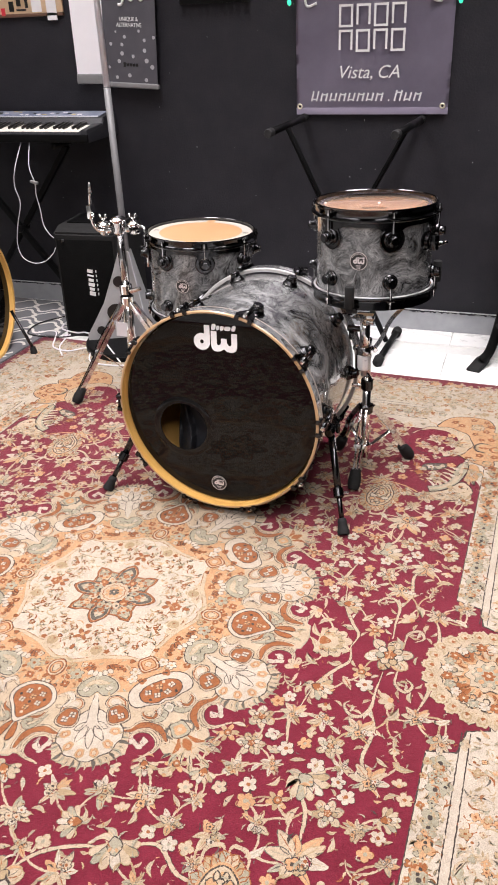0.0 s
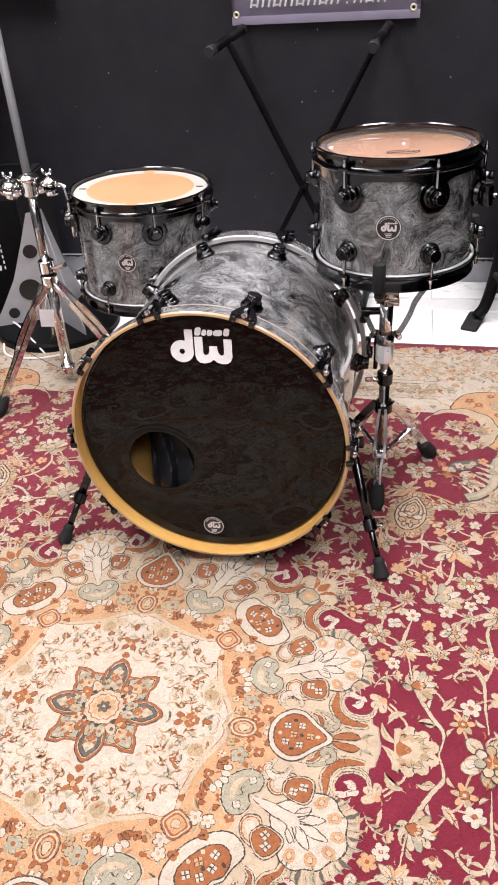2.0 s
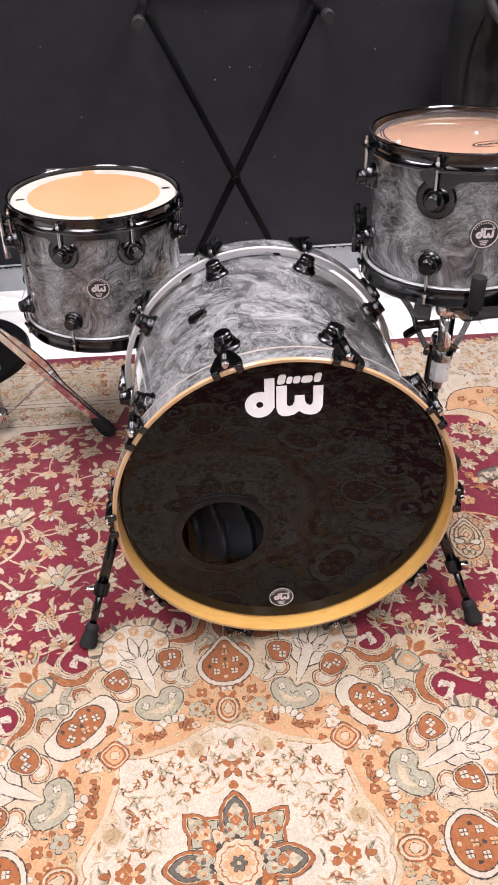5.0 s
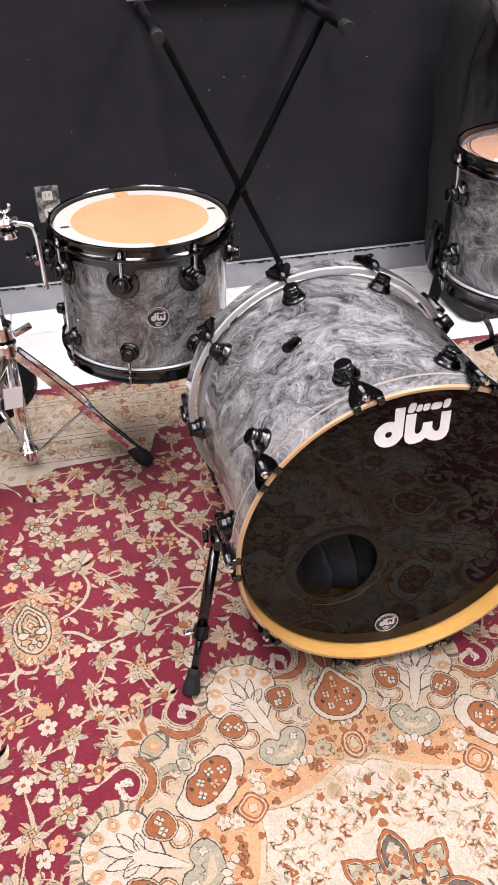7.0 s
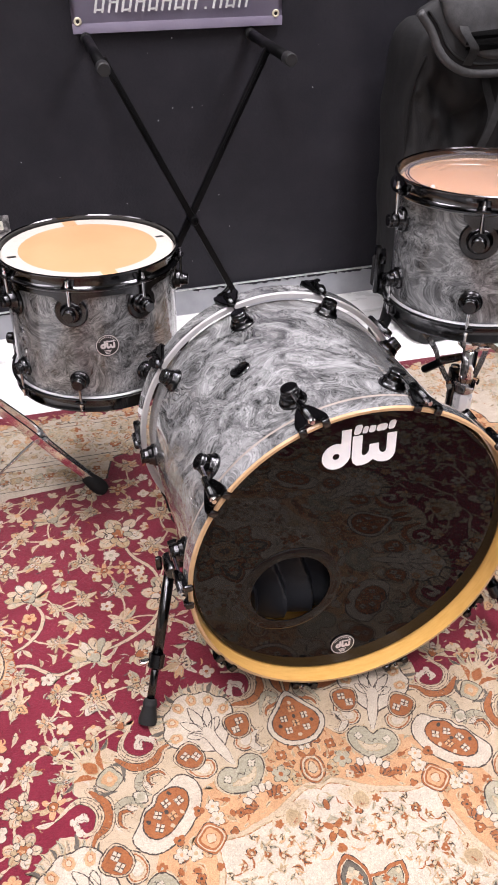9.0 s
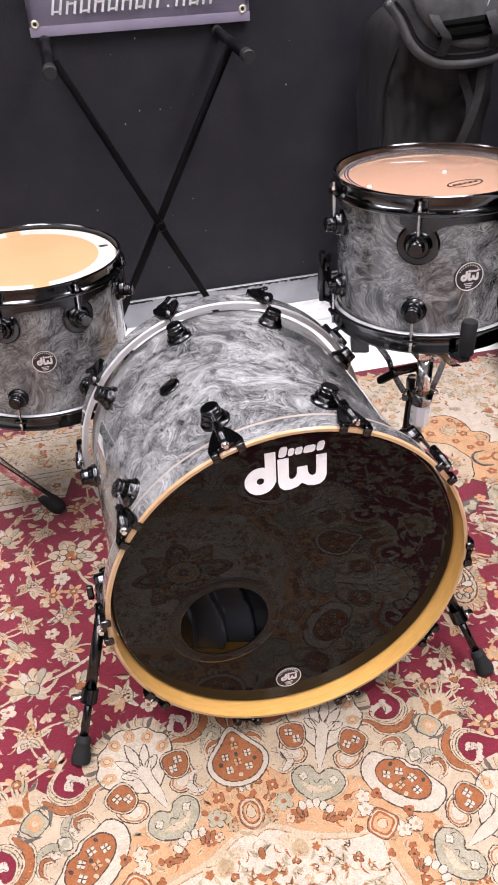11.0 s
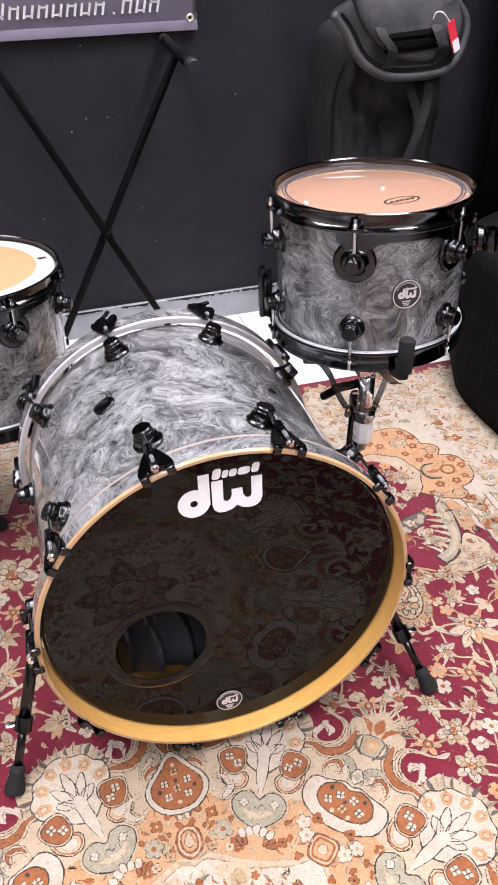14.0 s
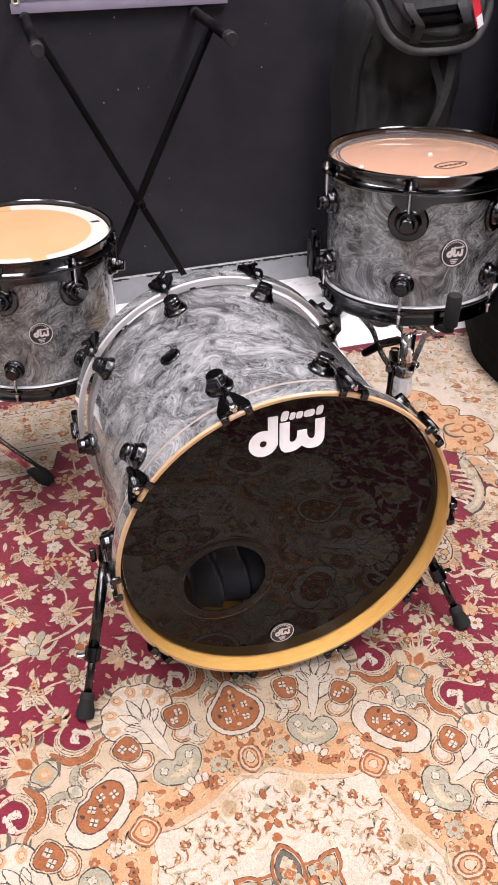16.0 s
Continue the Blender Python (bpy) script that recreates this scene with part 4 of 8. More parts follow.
def hook(T, j, c, tip, foot, end):
    """A red bay that bites into the edge, a white curl in it, a rim and a rust scroll under it."""
    out = unit(math.degrees(math.atan2(c.imag, c.real)))
    side = out * 1j
    inked(T, lobe([c - out * 0.030, c - out * 0.020 + side * 0.026, c + side * 0.030, c + out * 0.034 + side * 0.044, c + out * 0.062 + side * 0.030, c + out * 0.060 - side * 0.004, c + out * 0.026 - side * 0.024, c - out * 0.006 - side * 0.030, c - out * 0.024 - side * 0.018]), "red", 2.4, j, None)
    scroll(T, [foot, c - out * 0.034 + side * 0.024, c - out * 0.040 - side * 0.006, c - out * 0.022 - side * 0.036, c + out * 0.012 - side * 0.046, end], j, 3.0, 0.0095)
    scroll(T, [tip, c + out * 0.030 - side * 0.020, c + out * 0.006 - side * 0.030, c - out * 0.020 - side * 0.018, c - out * 0.027 + side * 0.008, c - out * 0.014 + side * 0.026], j, 5.0, 0.0046, core="cream", body="cream")
    p = flow([c - out * 0.019 + side * 0.020, c - out * 0.004 + side * 0.020, c + out * 0.010 + side * 0.010, c + out * 0.004 - side * 0.006, c - out * 0.006 - side * 0.002], 6)
    stroke(T, p, 0.0052, "white", 6.4, j)
    for i, q in enumerate(p[3::5]):
        blob(T, ell(q + out * 0.006 * (-1) ** i + side * 0.004, 0.0068, 0.0038, i * 1.1), "white", 6.6, j)
    loopline(T, ell(c + side * 0.006, 0.009, 0.005, 0.6), 0.0004, "dark", 7.2, j)


def small_cartouche(T, j, q, e, s):
    """A rust bean with white square flowers, a pale comma curling out of it."""
    com = lobe([q + e * complex(0.000, 0.021 * s), q + e * complex(-0.024, 0.027 * s), q + e * complex(-0.048, 0.014 * s), q + e * complex(-0.052, -0.007 * s), q + e * complex(-0.036, -0.020 * s), q + e * complex(-0.020, -0.012 * s), q + e * complex(-0.018, 0.006 * s)], 4)
    cm = q + e * complex(-0.033, 0.003 * s)
    inked(T, com, "cream", 3.6, j, "dark", 0.0010)
    loopline(T, [cm + (z - cm) * 0.80 for z in com], 0.0013, "rust", 4.4, j)
    inked(T, [cm + (z - cm) * 0.52 for z in com], "white", 4.5, j, "tan", 0.0007)
    bean = lobe([q + e * complex(0.026, 0.002 * s), q + e * complex(0.020, 0.020 * s), q + e * complex(0.0, 0.022 * s), q + e * complex(-0.020, 0.010 * s), q + e * complex(-0.018, -0.012 * s), q + e * complex(0.006, -0.021 * s), q + e * complex(0.022, -0.017 * s)])
    inked(T, [q + (z - q) * 1.17 for z in bean], "cream", 5.0, j, "dark", 0.0009)
    inked(T, bean, "rust", 5.8, j, "dark", 0.0007)
    squares(T, q + e * complex(0.010, 0.006 * s), e, j, 6.8)
    squares(T, q + e * complex(-0.005, -0.006 * s), e, j, 6.8)


def octant(T, j):
    V = lambda z: T(unit(22.5) * z)
    D = lambda z: T(unit(45) * z.conjugate())
    # palmette: leafy grey edge, white ground, ringed flowers, a branching stem
    for i in range(21):
        a = -112 + 224 * i / 20
        q = complex(0.470 + 0.058 * math.cos(radians(a)), 0.070 * math.sin(radians(a)))
        leaf(lambda z, q=q, d=unit(a * 0.9): V(q + z * d), j, 0.0150 if i % 2 else 0.0115, ("sage", "cream", "slate")[i % 3], "slate", 2.2, 0.2)
    ground = lobe([complex(0.385, 0), complex(0.412, 0.040), complex(0.440, 0.066), complex(0.468, 0.070), complex(0.484, 0.058), complex(0.504, 0.048), complex(0.512, 0.028), complex(0.524, 0.010), complex(0.524, -0.010), complex(0.512, -0.028), complex(0.504, -0.048), complex(0.484, -0.058), complex(0.468, -0.070), complex(0.440, -0.066), complex(0.412, -0.040)])
    inked(V, ground, "white", 4.0, j, "dark", 0.0012)
    for u, v, tw in ((0.452, 0.053, 70), (0.484, 0.041, 40), (0.504, 0.015, 14), (0.504, -0.015, -14), (0.484, -0.041, -40), (0.452, -0.053, -70)):
        q = complex(u, v)
        d = unit(tw)
        inked(V, ell(q, 0.0125, 0.0095, radians(tw), 18, 0.07, 5), "peach", 5, j, "tan", 0.0007)
        inked(V, ell(q, 0.0062, 0.0048, radians(tw), 12), "cream", 5.8, j, "rust", 0.0005)
        leaf(lambda z, q=q, d=d: V(q + d * (0.012 + z)), j, 0.0050, "sage", "dark", 6)
    for a, ln_ in ((62, 0.040), (-62, 0.040), (30, 0.058), (-30, 0.058), (0, 0.070)):
        d = unit(a)
        base = 0.424 + 0j
        inked(V, lobe([base, base + d * complex(ln_ * 0.45, 0.0085), base + d * complex(ln_ * 0.75, 0.0070), base + d * ln_, base + d * complex(ln_ * 0.75, -0.0070), base + d * complex(ln_ * 0.45, -0.0085)], 4), "white", 6.2 + abs(a) * 0.004, j, "dark", 0.0008)
    inked(V, lobe([complex(0.350, 0.004), complex(0.385, 0.010), complex(0.425, 0.011), complex(0.440, 0.0), complex(0.425, -0.011), complex(0.385, -0.010), complex(0.350, -0.004)], 4), "white", 7.2, j, None)
    for s in (1, -1):
        stroke(V, flow([complex(0.348, 0.003 * s), complex(0.385, 0.010 * s), complex(0.420, 0.012 * s), complex(0.448, 0.030 * s)], 5), 0.0008, "dark", 7.8, j)
    # the beans beside the stem
    small_cartouche(V, j, complex(0.404, 0.052), unit(16), 1)
    small_cartouche(V, j, complex(0.404, -0.052), unit(-16), -1)
    # grey heart, its notch at the stem, pale florets at its point
    heart = lobe([0.338 + 0j, complex(0.350, 0.014), complex(0.348, 0.034), complex(0.330, 0.046), complex(0.308, 0.038), complex(0.292, 0.016), complex(0.288, 0.0), complex(0.292, -0.016), complex(0.308, -0.038), complex(0.330, -0.046), complex(0.348, -0.034), complex(0.350, -0.014)], 4)
    inked(V, [0.320 + (z - 0.320) * 1.10 for z in heart], "cream", 3.0, j, "tan", 0.0006)
    inked(V, heart, "sage", 3.6, j, "dark", 0.0010)
    for y in (-0.026, 0.026):
        flower(lambda z, y=y: V(0.330 + 1j * y + z), j, 4, 0.0074, "white", "dark", "sage", 4.6)
    inked(V, lobe([complex(0.315, 0.026), complex(0.318, 0.008), complex(0.314, -0.008), complex(0.322, -0.028), complex(0.305, -0.016), complex(0.303, 0.004)], 4), "cream", 4.4, j, "tan", 0.0005)
    stroke(V, flow([complex(0.322, 0.012), complex(0.328, 0.004), complex(0.320, -0.002), complex(0.327, -0.010)], 4), 0.0009, "dark", 5.2, j)
    for i in range(5):
        inked(V, ell(complex(0.286 - 0.004 * abs(i - 2), 0.0115 * (i - 2)), 0.0088, 0.0062, 0.3 * (i - 2), 12), "white", 5.0 + 0.1 * i, j, "dark", 0.0004)
    # rust cones under the florets
    for s in (1, -1):
        for i in range(3):
            inked(V, ell(complex(0.268 - 0.003 * i, s * (0.018 + 0.007 * i)), 0.0105, 0.0048, s * (0.4 + 0.3 * i), 12), "rust", 4 + 0.2 * i, j, "dark", 0.0005)
    # hooks by the diagonal and by the long axis
    hook(D, j, complex(0.487, 0.079), complex(0.527, 0.106), complex(0.428, 0.132), complex(0.520, 0.036))
    hook(T, j, complex(0.479, 0.083), complex(0.520, 0.110), complex(0.440, 0.120), complex(0.505, 0.040))
    # half of the diagonal's scrolls: rust and grey curls over the big bean
    scroll(D, [complex(0.402, 0.052), complex(0.426, 0.056), complex(0.440, 0.040), complex(0.428, 0.028), complex(0.416, 0.036)], j, 5.4, 0.0050)
    curlet(D, [complex(0.414, 0.012), complex(0.432, 0.010), complex(0.446, 0.018), complex(0.452, 0.034), complex(0.444, 0.046)], j, 6.2, 0.0062, "sage")
    curlet(D, [complex(0.420, 0.018), complex(0.430, 0.024), complex(0.440, 0.024)], j, 7.2, 0.0040, "white")
    stroke(D, flow([complex(0.470, 0.010), complex(0.492, 0.032), complex(0.512, 0.022)], 5), 0.0042, "slate", 4, j)
    stroke(D, flow([complex(0.516, 0.010), complex(0.536, 0.020), complex(0.546, 0.036)], 5), 0.0052, "rust", 4.4, j)
    for q, a, r, cl in ((complex(0.560, 0.018), 30, 0.018, "cream"), (complex(0.556, 0.034), 55, 0.016, "sage"), (complex(0.572, 0.006), 10, 0.018, "cream"), (complex(0.545, 0.044), 80, 0.013, "slate"), (complex(0.590, 0.014), 22, 0.013, "tan")):
        leaf(lambda z, q=q, d=unit(a): D(q + z * d), j, r, cl, "dark", 4.2, 0.15)
    # blossoms of the peach ground
    for F, r, dg, n, s, cl, ey in ((D, 0.296, 6.4, 5, 0.0135, "white", "tan"), (D, 0.316, 8.6, 5, 0.0125, "white", "peach"), (T, 0.286, 11.6, 5, 0.0165, "sage", "rust"), (T, 0.318, 8.4, 4, 0.0105, "rust", "cream"), (D, 0.272, 13.2, 4, 0.0085, "rust", "dark"), (T, 0.262, 7.5, 4, 0.0090, "tan", "rust"), (T, 0.330, 4.2, 3, 0.0085, "rust", "cream"), (D, 0.330, 5.0, 3, 0.0100, "rust", "dark"), (T, 0.256, 13.5, 4, 0.0080, "cream", "rust")):
        flower(lambda z, q=r * unit(dg), d=unit(dg * 5): F(q + z * d), j, n, s, cl, "dark", ey, 4.2)
    for F, r, dg, a in ((D, 0.330, 3.4, 40), (D, 0.306, 11.5, 100), (T, 0.304, 12.6, 70), (T, 0.298, 6.5, 20), (T, 0.270, 4.6, 110), (D, 0.282, 9.6, 170)):
        leaf(lambda z, q=r * unit(dg), d=unit(a): F(q + z * d), j, 0.0105, "tan", "rust", 3.6, 0.3)
        blob(F, ell(r * unit(dg + 1.6), 0.0062, 0.0042, a), "rust", 3.8, j, "dark", 0.0006)
    # pale stippled corners with a yellow bell, and butterflies of the inner field
    inked(T, lobe([0.226 * unit(7), 0.232 * unit(15), 0.230 * unit(23), 0.218 * unit(27), 0.205 * unit(20), 0.208 * unit(10)], 4), "cream", 4.0, j, None)
    inked(T, lobe([0.196 * unit(14), 0.214 * unit(13), 0.226 * unit(17), 0.212 * unit(21), 0.195 * unit(20)], 4), "tan", 4.3, j, "cream", 0.0016)
    for i in range(26):
        a, r = 7 + (i * 7.3) % 19, 0.207 + (i * 0.0113) % 0.022
        blob(T, ell(r * unit(a), 0.0016, 0.0012, 0, 6), "tan", 4.5, j)
    for r, dg, sz, cl in ((0.150, 10.5, 0.012, "rust"), (0.172, 15, 0.010, "sage"), (0.176, 6.5, 0.011, "rust"), (0.150, 27, 0.012, "rust"), (0.172, 34, 0.011, "rust"), (0.198, 36, 0.013, "sage"), (0.182, 25, 0.009, "rust"), (0.205, 31, 0.008, "rust"), (0.160, 40, 0.009, "tan"), (0.215, 42, 0.009, "rust"), (0.190, 9.5, 0.008, "sage"), (0.142, 19, 0.008, "peach"), (0.228, 36.5, 0.007, "dark"), (0.136, 36, 0.007, "peach"), (0.196, 27.5, 0.005, "dark"), (0.165, 21.5, 0.006, "peach")):
        d = unit(dg * 9)
        for k in (-1, 0, 1):
            leaf(lambda z, k=k: T(r * unit(dg) + z * d * unit(62 * k)), j, sz * 0.92, ("tan" if k == 0 and cl != "tan" else cl), "dark" if sz > 0.0095 else cl, 4.6 + 0.15 * k, 0.2)
        blob(T, ell(r * unit(dg), sz * 0.30, sz * 0.30, 0, 8), "cream", 7.2, j, "dark", 0.0005)
    for i in range(5):
        q = (0.128 + 0.022 * i) * unit(43 - 7.5 * ((i * 2) % 5))
        stroke(T, flow([q, q + 0.010 * unit(30 * i), q + 0.018 * unit(30 * i + 50)], 4), 0.0009, "tan", 4.2, j)


for im in (lambda z: z, lambda z: -z.conjugate(), lambda z: z.conjugate(), lambda z: -z):
    for half in (lambda z: z, lambda z: 1j * z.conjugate()):
        COUNT[0] += 1
        octant(lambda z, im=im, half=half: im(half(z)), COUNT[0] * 4e-6)

STAR = 0.93


def long_axis(T, j):
    """What lies on a long axis: the pointed cartouche, its wings, the lantern and a star petal."""
    drop = lobe([complex(0.334, 0.0), complex(0.341, 0.026), complex(0.362, 0.043), complex(0.384, 0.042), complex(0.406, 0.024), complex(0.432, 0.0), complex(0.406, -0.024), complex(0.384, -0.042), complex(0.362, -0.043), complex(0.341, -0.026)], 5)
    for s in (1, -1):
        scroll(T, [complex(0.350, 0.052 * s), complex(0.336, 0.074 * s), complex(0.352, 0.090 * s), complex(0.372, 0.080 * s), complex(0.378, 0.062 * s)], j, 3.4, 0.0080, core="white")
        scroll(T, [complex(0.388, 0.052 * s), complex(0.412, 0.046 * s), complex(0.424, 0.028 * s), complex(0.444, 0.022 * s), complex(0.462, 0.034 * s)], j, 5.0, 0.0058)
        curlet(T, [complex(0.404, 0.060 * s), complex(0.428, 0.052 * s), complex(0.448, 0.038 * s), complex(0.440, 0.022 * s), complex(0.426, 0.030 * s), complex(0.432, 0.038 * s)], j, 6.4, 0.0050, "sage")
        inked(T, lobe([complex(0.440, 0.003 * s), complex(0.456, 0.016 * s), complex(0.480, 0.020 * s), complex(0.492, 0.010 * s), complex(0.474, 0.004 * s)], 4), "rust", 5.2, j, "dark", 0.0009)
        leaf(lambda z, s=s: T(complex(0.502, 0.016 * s) + z * unit(20 * s)), j, 0.011, "sage", "dark", 5, 0.2)
    inked(T, [0.378 + (z - 0.378) * 1.22 for z in drop], "white", 6.8, j, "dark", 0.0011)
    inked(T, drop, "rust", 7.6, j, "dark", 0.0009)
    for u, v in ((0.358, 0.017), (0.358, -0.017), (0.384, 0.020), (0.384, -0.020), (0.371, 0.0), (0.402, 0.0)):
        squares(T, complex(u, v), 1, j, 8.6, 0.0056, "white" if v else "peach")
    for u, v, cl in ((0.371, 0.030, "dark"), (0.371, -0.030, "dark"), (0.346, 0.0, "cream"), (0.416, 0.0, "cream"), (0.386, 0.0, "dark")):
        blob(T, ell(complex(u, v), 0.0042, 0.0036, 0, 10), cl, 8.8, j)
    # lantern in the peach ground
    for k, (a, b, cl) in enumerate(((0.026, 0.024, "rust"), (0.0225, 0.0205, "cream"), (0.0180, 0.0160, "rust"), (0.0150, 0.0130, "peach"))):
        inked(T, ell(0.276 + 0j, a, b, 0, 28, 0.10, 2), cl, 4.6 + 0.5 * k, j, "dark" if k in (0, 2) else None, 0.0005)
    inked(T, lobe([0.266 + 0j, complex(0.274, 0.0085), 0.290 + 0j, complex(0.274, -0.0085)], 4), "cream", 7.0, j, "dark", 0.0006)
    for s in (1, -1):
        blob(T, ell(complex(0.306, 0.010 * s), 0.0085, 0.0048, 0.7 * s), "rust", 4.6, j, "dark", 0.0006)
        blob(T, ell(complex(0.320, 0.006 * s), 0.0050, 0.0040, 0.2 * s), "white", 4.8, j, "dark", 0.0006)
        leaf(lambda z, s=s: T(complex(0.246, 0.012 * s) + z * unit(70 * s)), j, 0.013, "tan", "sage", 4.6, 0.3)
        # grey butterfly inside the cusp
        leaf(lambda z, s=s: T(complex(0.208, 0.004 * s) + z * unit(58 * s)), j, 0.0125, "sage", "slate", 5, 0.3)
    blob(T, ell(0.206 + 0j, 0.0095, 0.0050, 0), "rust", 6.6, j, "dark", 0.0006)
    for s in (1, -1):
        blob(T, ell(complex(0.170, 0.009 * s), 0.0095, 0.0052, 0.9 * s), "rust", 5, j, "tan", 0.0006)
        blob(T, ell(complex(0.152, 0.008 * s), 0.0085, 0.0058, -0.6 * s), "rust", 5, j, "dark", 0.0006)
    blob(T, ell(0.160 + 0j, 0.0062, 0.0046, 0), "peach", 6.4, j, "dark", 0.0006)
    # star petal, pointed

    def ogee(s):
        c = 0.082
        return [T(STAR * (c + complex((0.044 if math.cos(q) > 0 else 0.044) * s * math.cos(q) * (1 + 0.06 * math.cos(q) ** 9), 0.0300 * s * math.sin(q) * (1 - 0.22 * max(0, math.cos(q)) ** 2)))) for q in [2 * math.pi * i / 40 for i in range(40)]]

    for si, (sc, cl) in enumerate(((1.0, "dark"), (0.965, "rust"), (0.80, "cream"), (0.755, "dark"), (0.71, "slate"), (0.50, "dark"), (0.46, "sage"))):
        poly(ogee(sc), cl, 9.6 + 0.5 * si, j)
    for x, y, r_, cl in ((0.074, 0, 0.0085, "rust"), (0.074, 0, 0.004, "peach"), (0.092, 0.006, 0.005, "cream"), (0.092, -0.006, 0.005, "cream"), (0.100, 0, 0.005, "sage"), (0.084, 0.011, 0.004, "rust"), (0.084, -0.011, 0.004, "rust")):
        blob(T, ell(STAR * complex(x, y), r_, r_, 0, 16, 0.2, 4), cl, 13.5 + (0.5 if r_ < 0.0045 else 0), j)


def diagonal(T, j):
    """What lies between the axes: the broad bean, the grey square, the gem and a square star petal."""
    inked(T, lobe([complex(0.324, 0.0), complex(0.330, 0.036), complex(0.346, 0.064), complex(0.372, 0.074), complex(0.396, 0.066), complex(0.402, 0.040), complex(0.410, 0.014), complex(0.406, 0.0), complex(0.410, -0.014), complex(0.402, -0.040), complex(0.396, -0.066), complex(0.372, -0.074), complex(0.346, -0.064), complex(0.330, -0.036)], 5), "white", 4.6, j, "dark", 0.0012)
    bean = lobe([complex(0.346, 0.0), complex(0.350, 0.030), complex(0.366, 0.048), complex(0.390, 0.044), complex(0.404, 0.020), complex(0.399, 0.0), complex(0.404, -0.020), complex(0.390, -0.044), complex(0.366, -0.048), complex(0.350, -0.030)], 5)
    inked(T, bean, "rust", 6.0, j, "dark", 0.0011)
    for u, v in ((0.368, 0.028), (0.368, -0.028), (0.384, 0.012), (0.384, -0.012), (0.362, 0.0)):
        squares(T, complex(u, v), unit(20 if v > 0 else -20), j, 7.0, 0.0060, "white" if v else "peach")
    for u, v, cl in ((0.390, 0.030, "dark"), (0.390, -0.030, "dark"), (0.352, 0.014, "cream"), (0.352, -0.014, "cream"), (0.375, 0.0, "dark")):
        blob(T, ell(complex(u, v), 0.0046, 0.0034, 0, 10), cl, 7.2, j)
    inked(T, ell(0.428 + 0j, 0.014, 0.011, 0, 16, 0.1, 4), "white", 6.6, j, "dark", 0.0008)
    inked(T, ell(0.428 + 0j, 0.008, 0.006, 0, 12), "sage", 7.2, j, None)
    sq = [0.494 + 0.0175 * z for z in lobe([1.1 + 0j, 0.8 + 0.95j, 0.95j, -0.9 + 0.75j, -1 + 0j, -0.9 - 0.75j, -0.95j, 0.8 - 0.95j], 3)]
    inked(T, [0.494 + (z - 0.494) * 1.15 for z in sq], "sage", 5, j, "dark", 0.0010)
    inked(T, [0.495 + (z - 0.494) * 0.72 for z in sq], "peach", 5.8, j, "tan", 0.0008)
    blob(T, ell(0.495 + 0j, 0.006, 0.005, 0, 12), "cream", 6.8, j)
    inked(T, lobe([0.520 + 0j, complex(0.536, 0.011), 0.556 + 0j, complex(0.536, -0.011)], 4), "rust", 5, j, "tan", 0.0009)
    # gem on the field's outline
    for k, (s, cl) in enumerate(((0.0235, "rust"), (0.0205, "cream"), (0.0180, "rust"), (0.0145, "peach"))):
        inked(T, [0.285 + s * z for z in lobe([0.9 + 0.8j, 1.0j, -0.85 + 0.75j, -1 + 0j, -0.85 - 0.75j, -1.0j, 0.9 - 0.8j, 1 + 0j], 3)], cl, 5.2 + 0.5 * k, j, "dark" if k == 0 else None, 0.0005)
    inked(T, lobe([0.276 + 0j, complex(0.284, 0.009), 0.295 + 0j, complex(0.284, -0.009)], 3), "cream", 7.6, j, "rust", 0.0006)
    W = lambda z: T(STAR * z * unit(-45))

    def step(s):
        o, i_ = 0.058 + 0.036 * s, 0.058 - 0.036 * s
        n_ = 0.009 * s
        return [W(complex(*q)) for q in ((i_, i_), (o - n_, i_), (o - n_, 0.060 - 0.006 * s), (o - 0.003, 0.063), (o, 0.070), (o, o), (0.070, o), (0.063, o - 0.003), (0.060 - 0.006 * s, o - n_), (i_, o - n_))]

    for si, (sc, cl) in enumerate(((1.0, "dark"), (0.965, "rust"), (0.79, "cream"), (0.75, "dark"), (0.70, "sage"), (0.40, "dark"), (0.36, "cream"))):
        poly(step(sc), cl, 6 + 0.5 * si, j)
    for x, y, cl, r_ in ((0.066, 0.066, "sage", 0.009), (0.066, 0.066, "rust", 0.004), (0.054, 0.072, "rust", 0.006), (0.072, 0.054, "rust", 0.006), (0.050, 0.060, "peach", 0.006), (0.060, 0.050, "peach", 0.006), (0.078, 0.078, "cream", 0.004)):
        blob(W, ell(complex(x, y), r_, r_, 0, 16, 0.22, 4), cl, 10.6 + (0.5 if r_ < 0.0045 else 0), j)


for k in range(4):
    long_axis(lambda z, u=1j ** k: u * z, k * 5e-6)
    diagonal(lambda z, u=1j ** k * unit(45): u * z, k * 5e-6)
ident = lambda z: z
for i in range(16):
    # ring of small leaves and florets round the eye
    a = 2 * math.pi * (i + 0.5) / 16
    u = complex(math.cos(a), math.sin(a))
    blob(ident, [u * (0.053 + complex(0.013 * z.real, 0.0095 * z.imag)) for z in ringpts(lambda b: 1 + 0.12 * math.cos(3 * b), 18)], ("sage", "cream", "rust", "sage")[i % 4], 14, 0, "dark", 0.0009)
    blob(ident, [u * (0.055 + z) for z in ringpts(lambda b: 0.0036, 8)], "rust" if i % 4 != 2 else "peach", 15.6, 0)
for rad, cl, lay in ((0.0395, "dark", 16), (0.038, "cream", 16.4), (0.030, "rust", 16.8), (0.028, "cream", 17.2)):
    blob(ident, ringpts(lambda a: rad * (1 + 0.05 * math.cos(12 * a)), 72), cl, lay, 0)
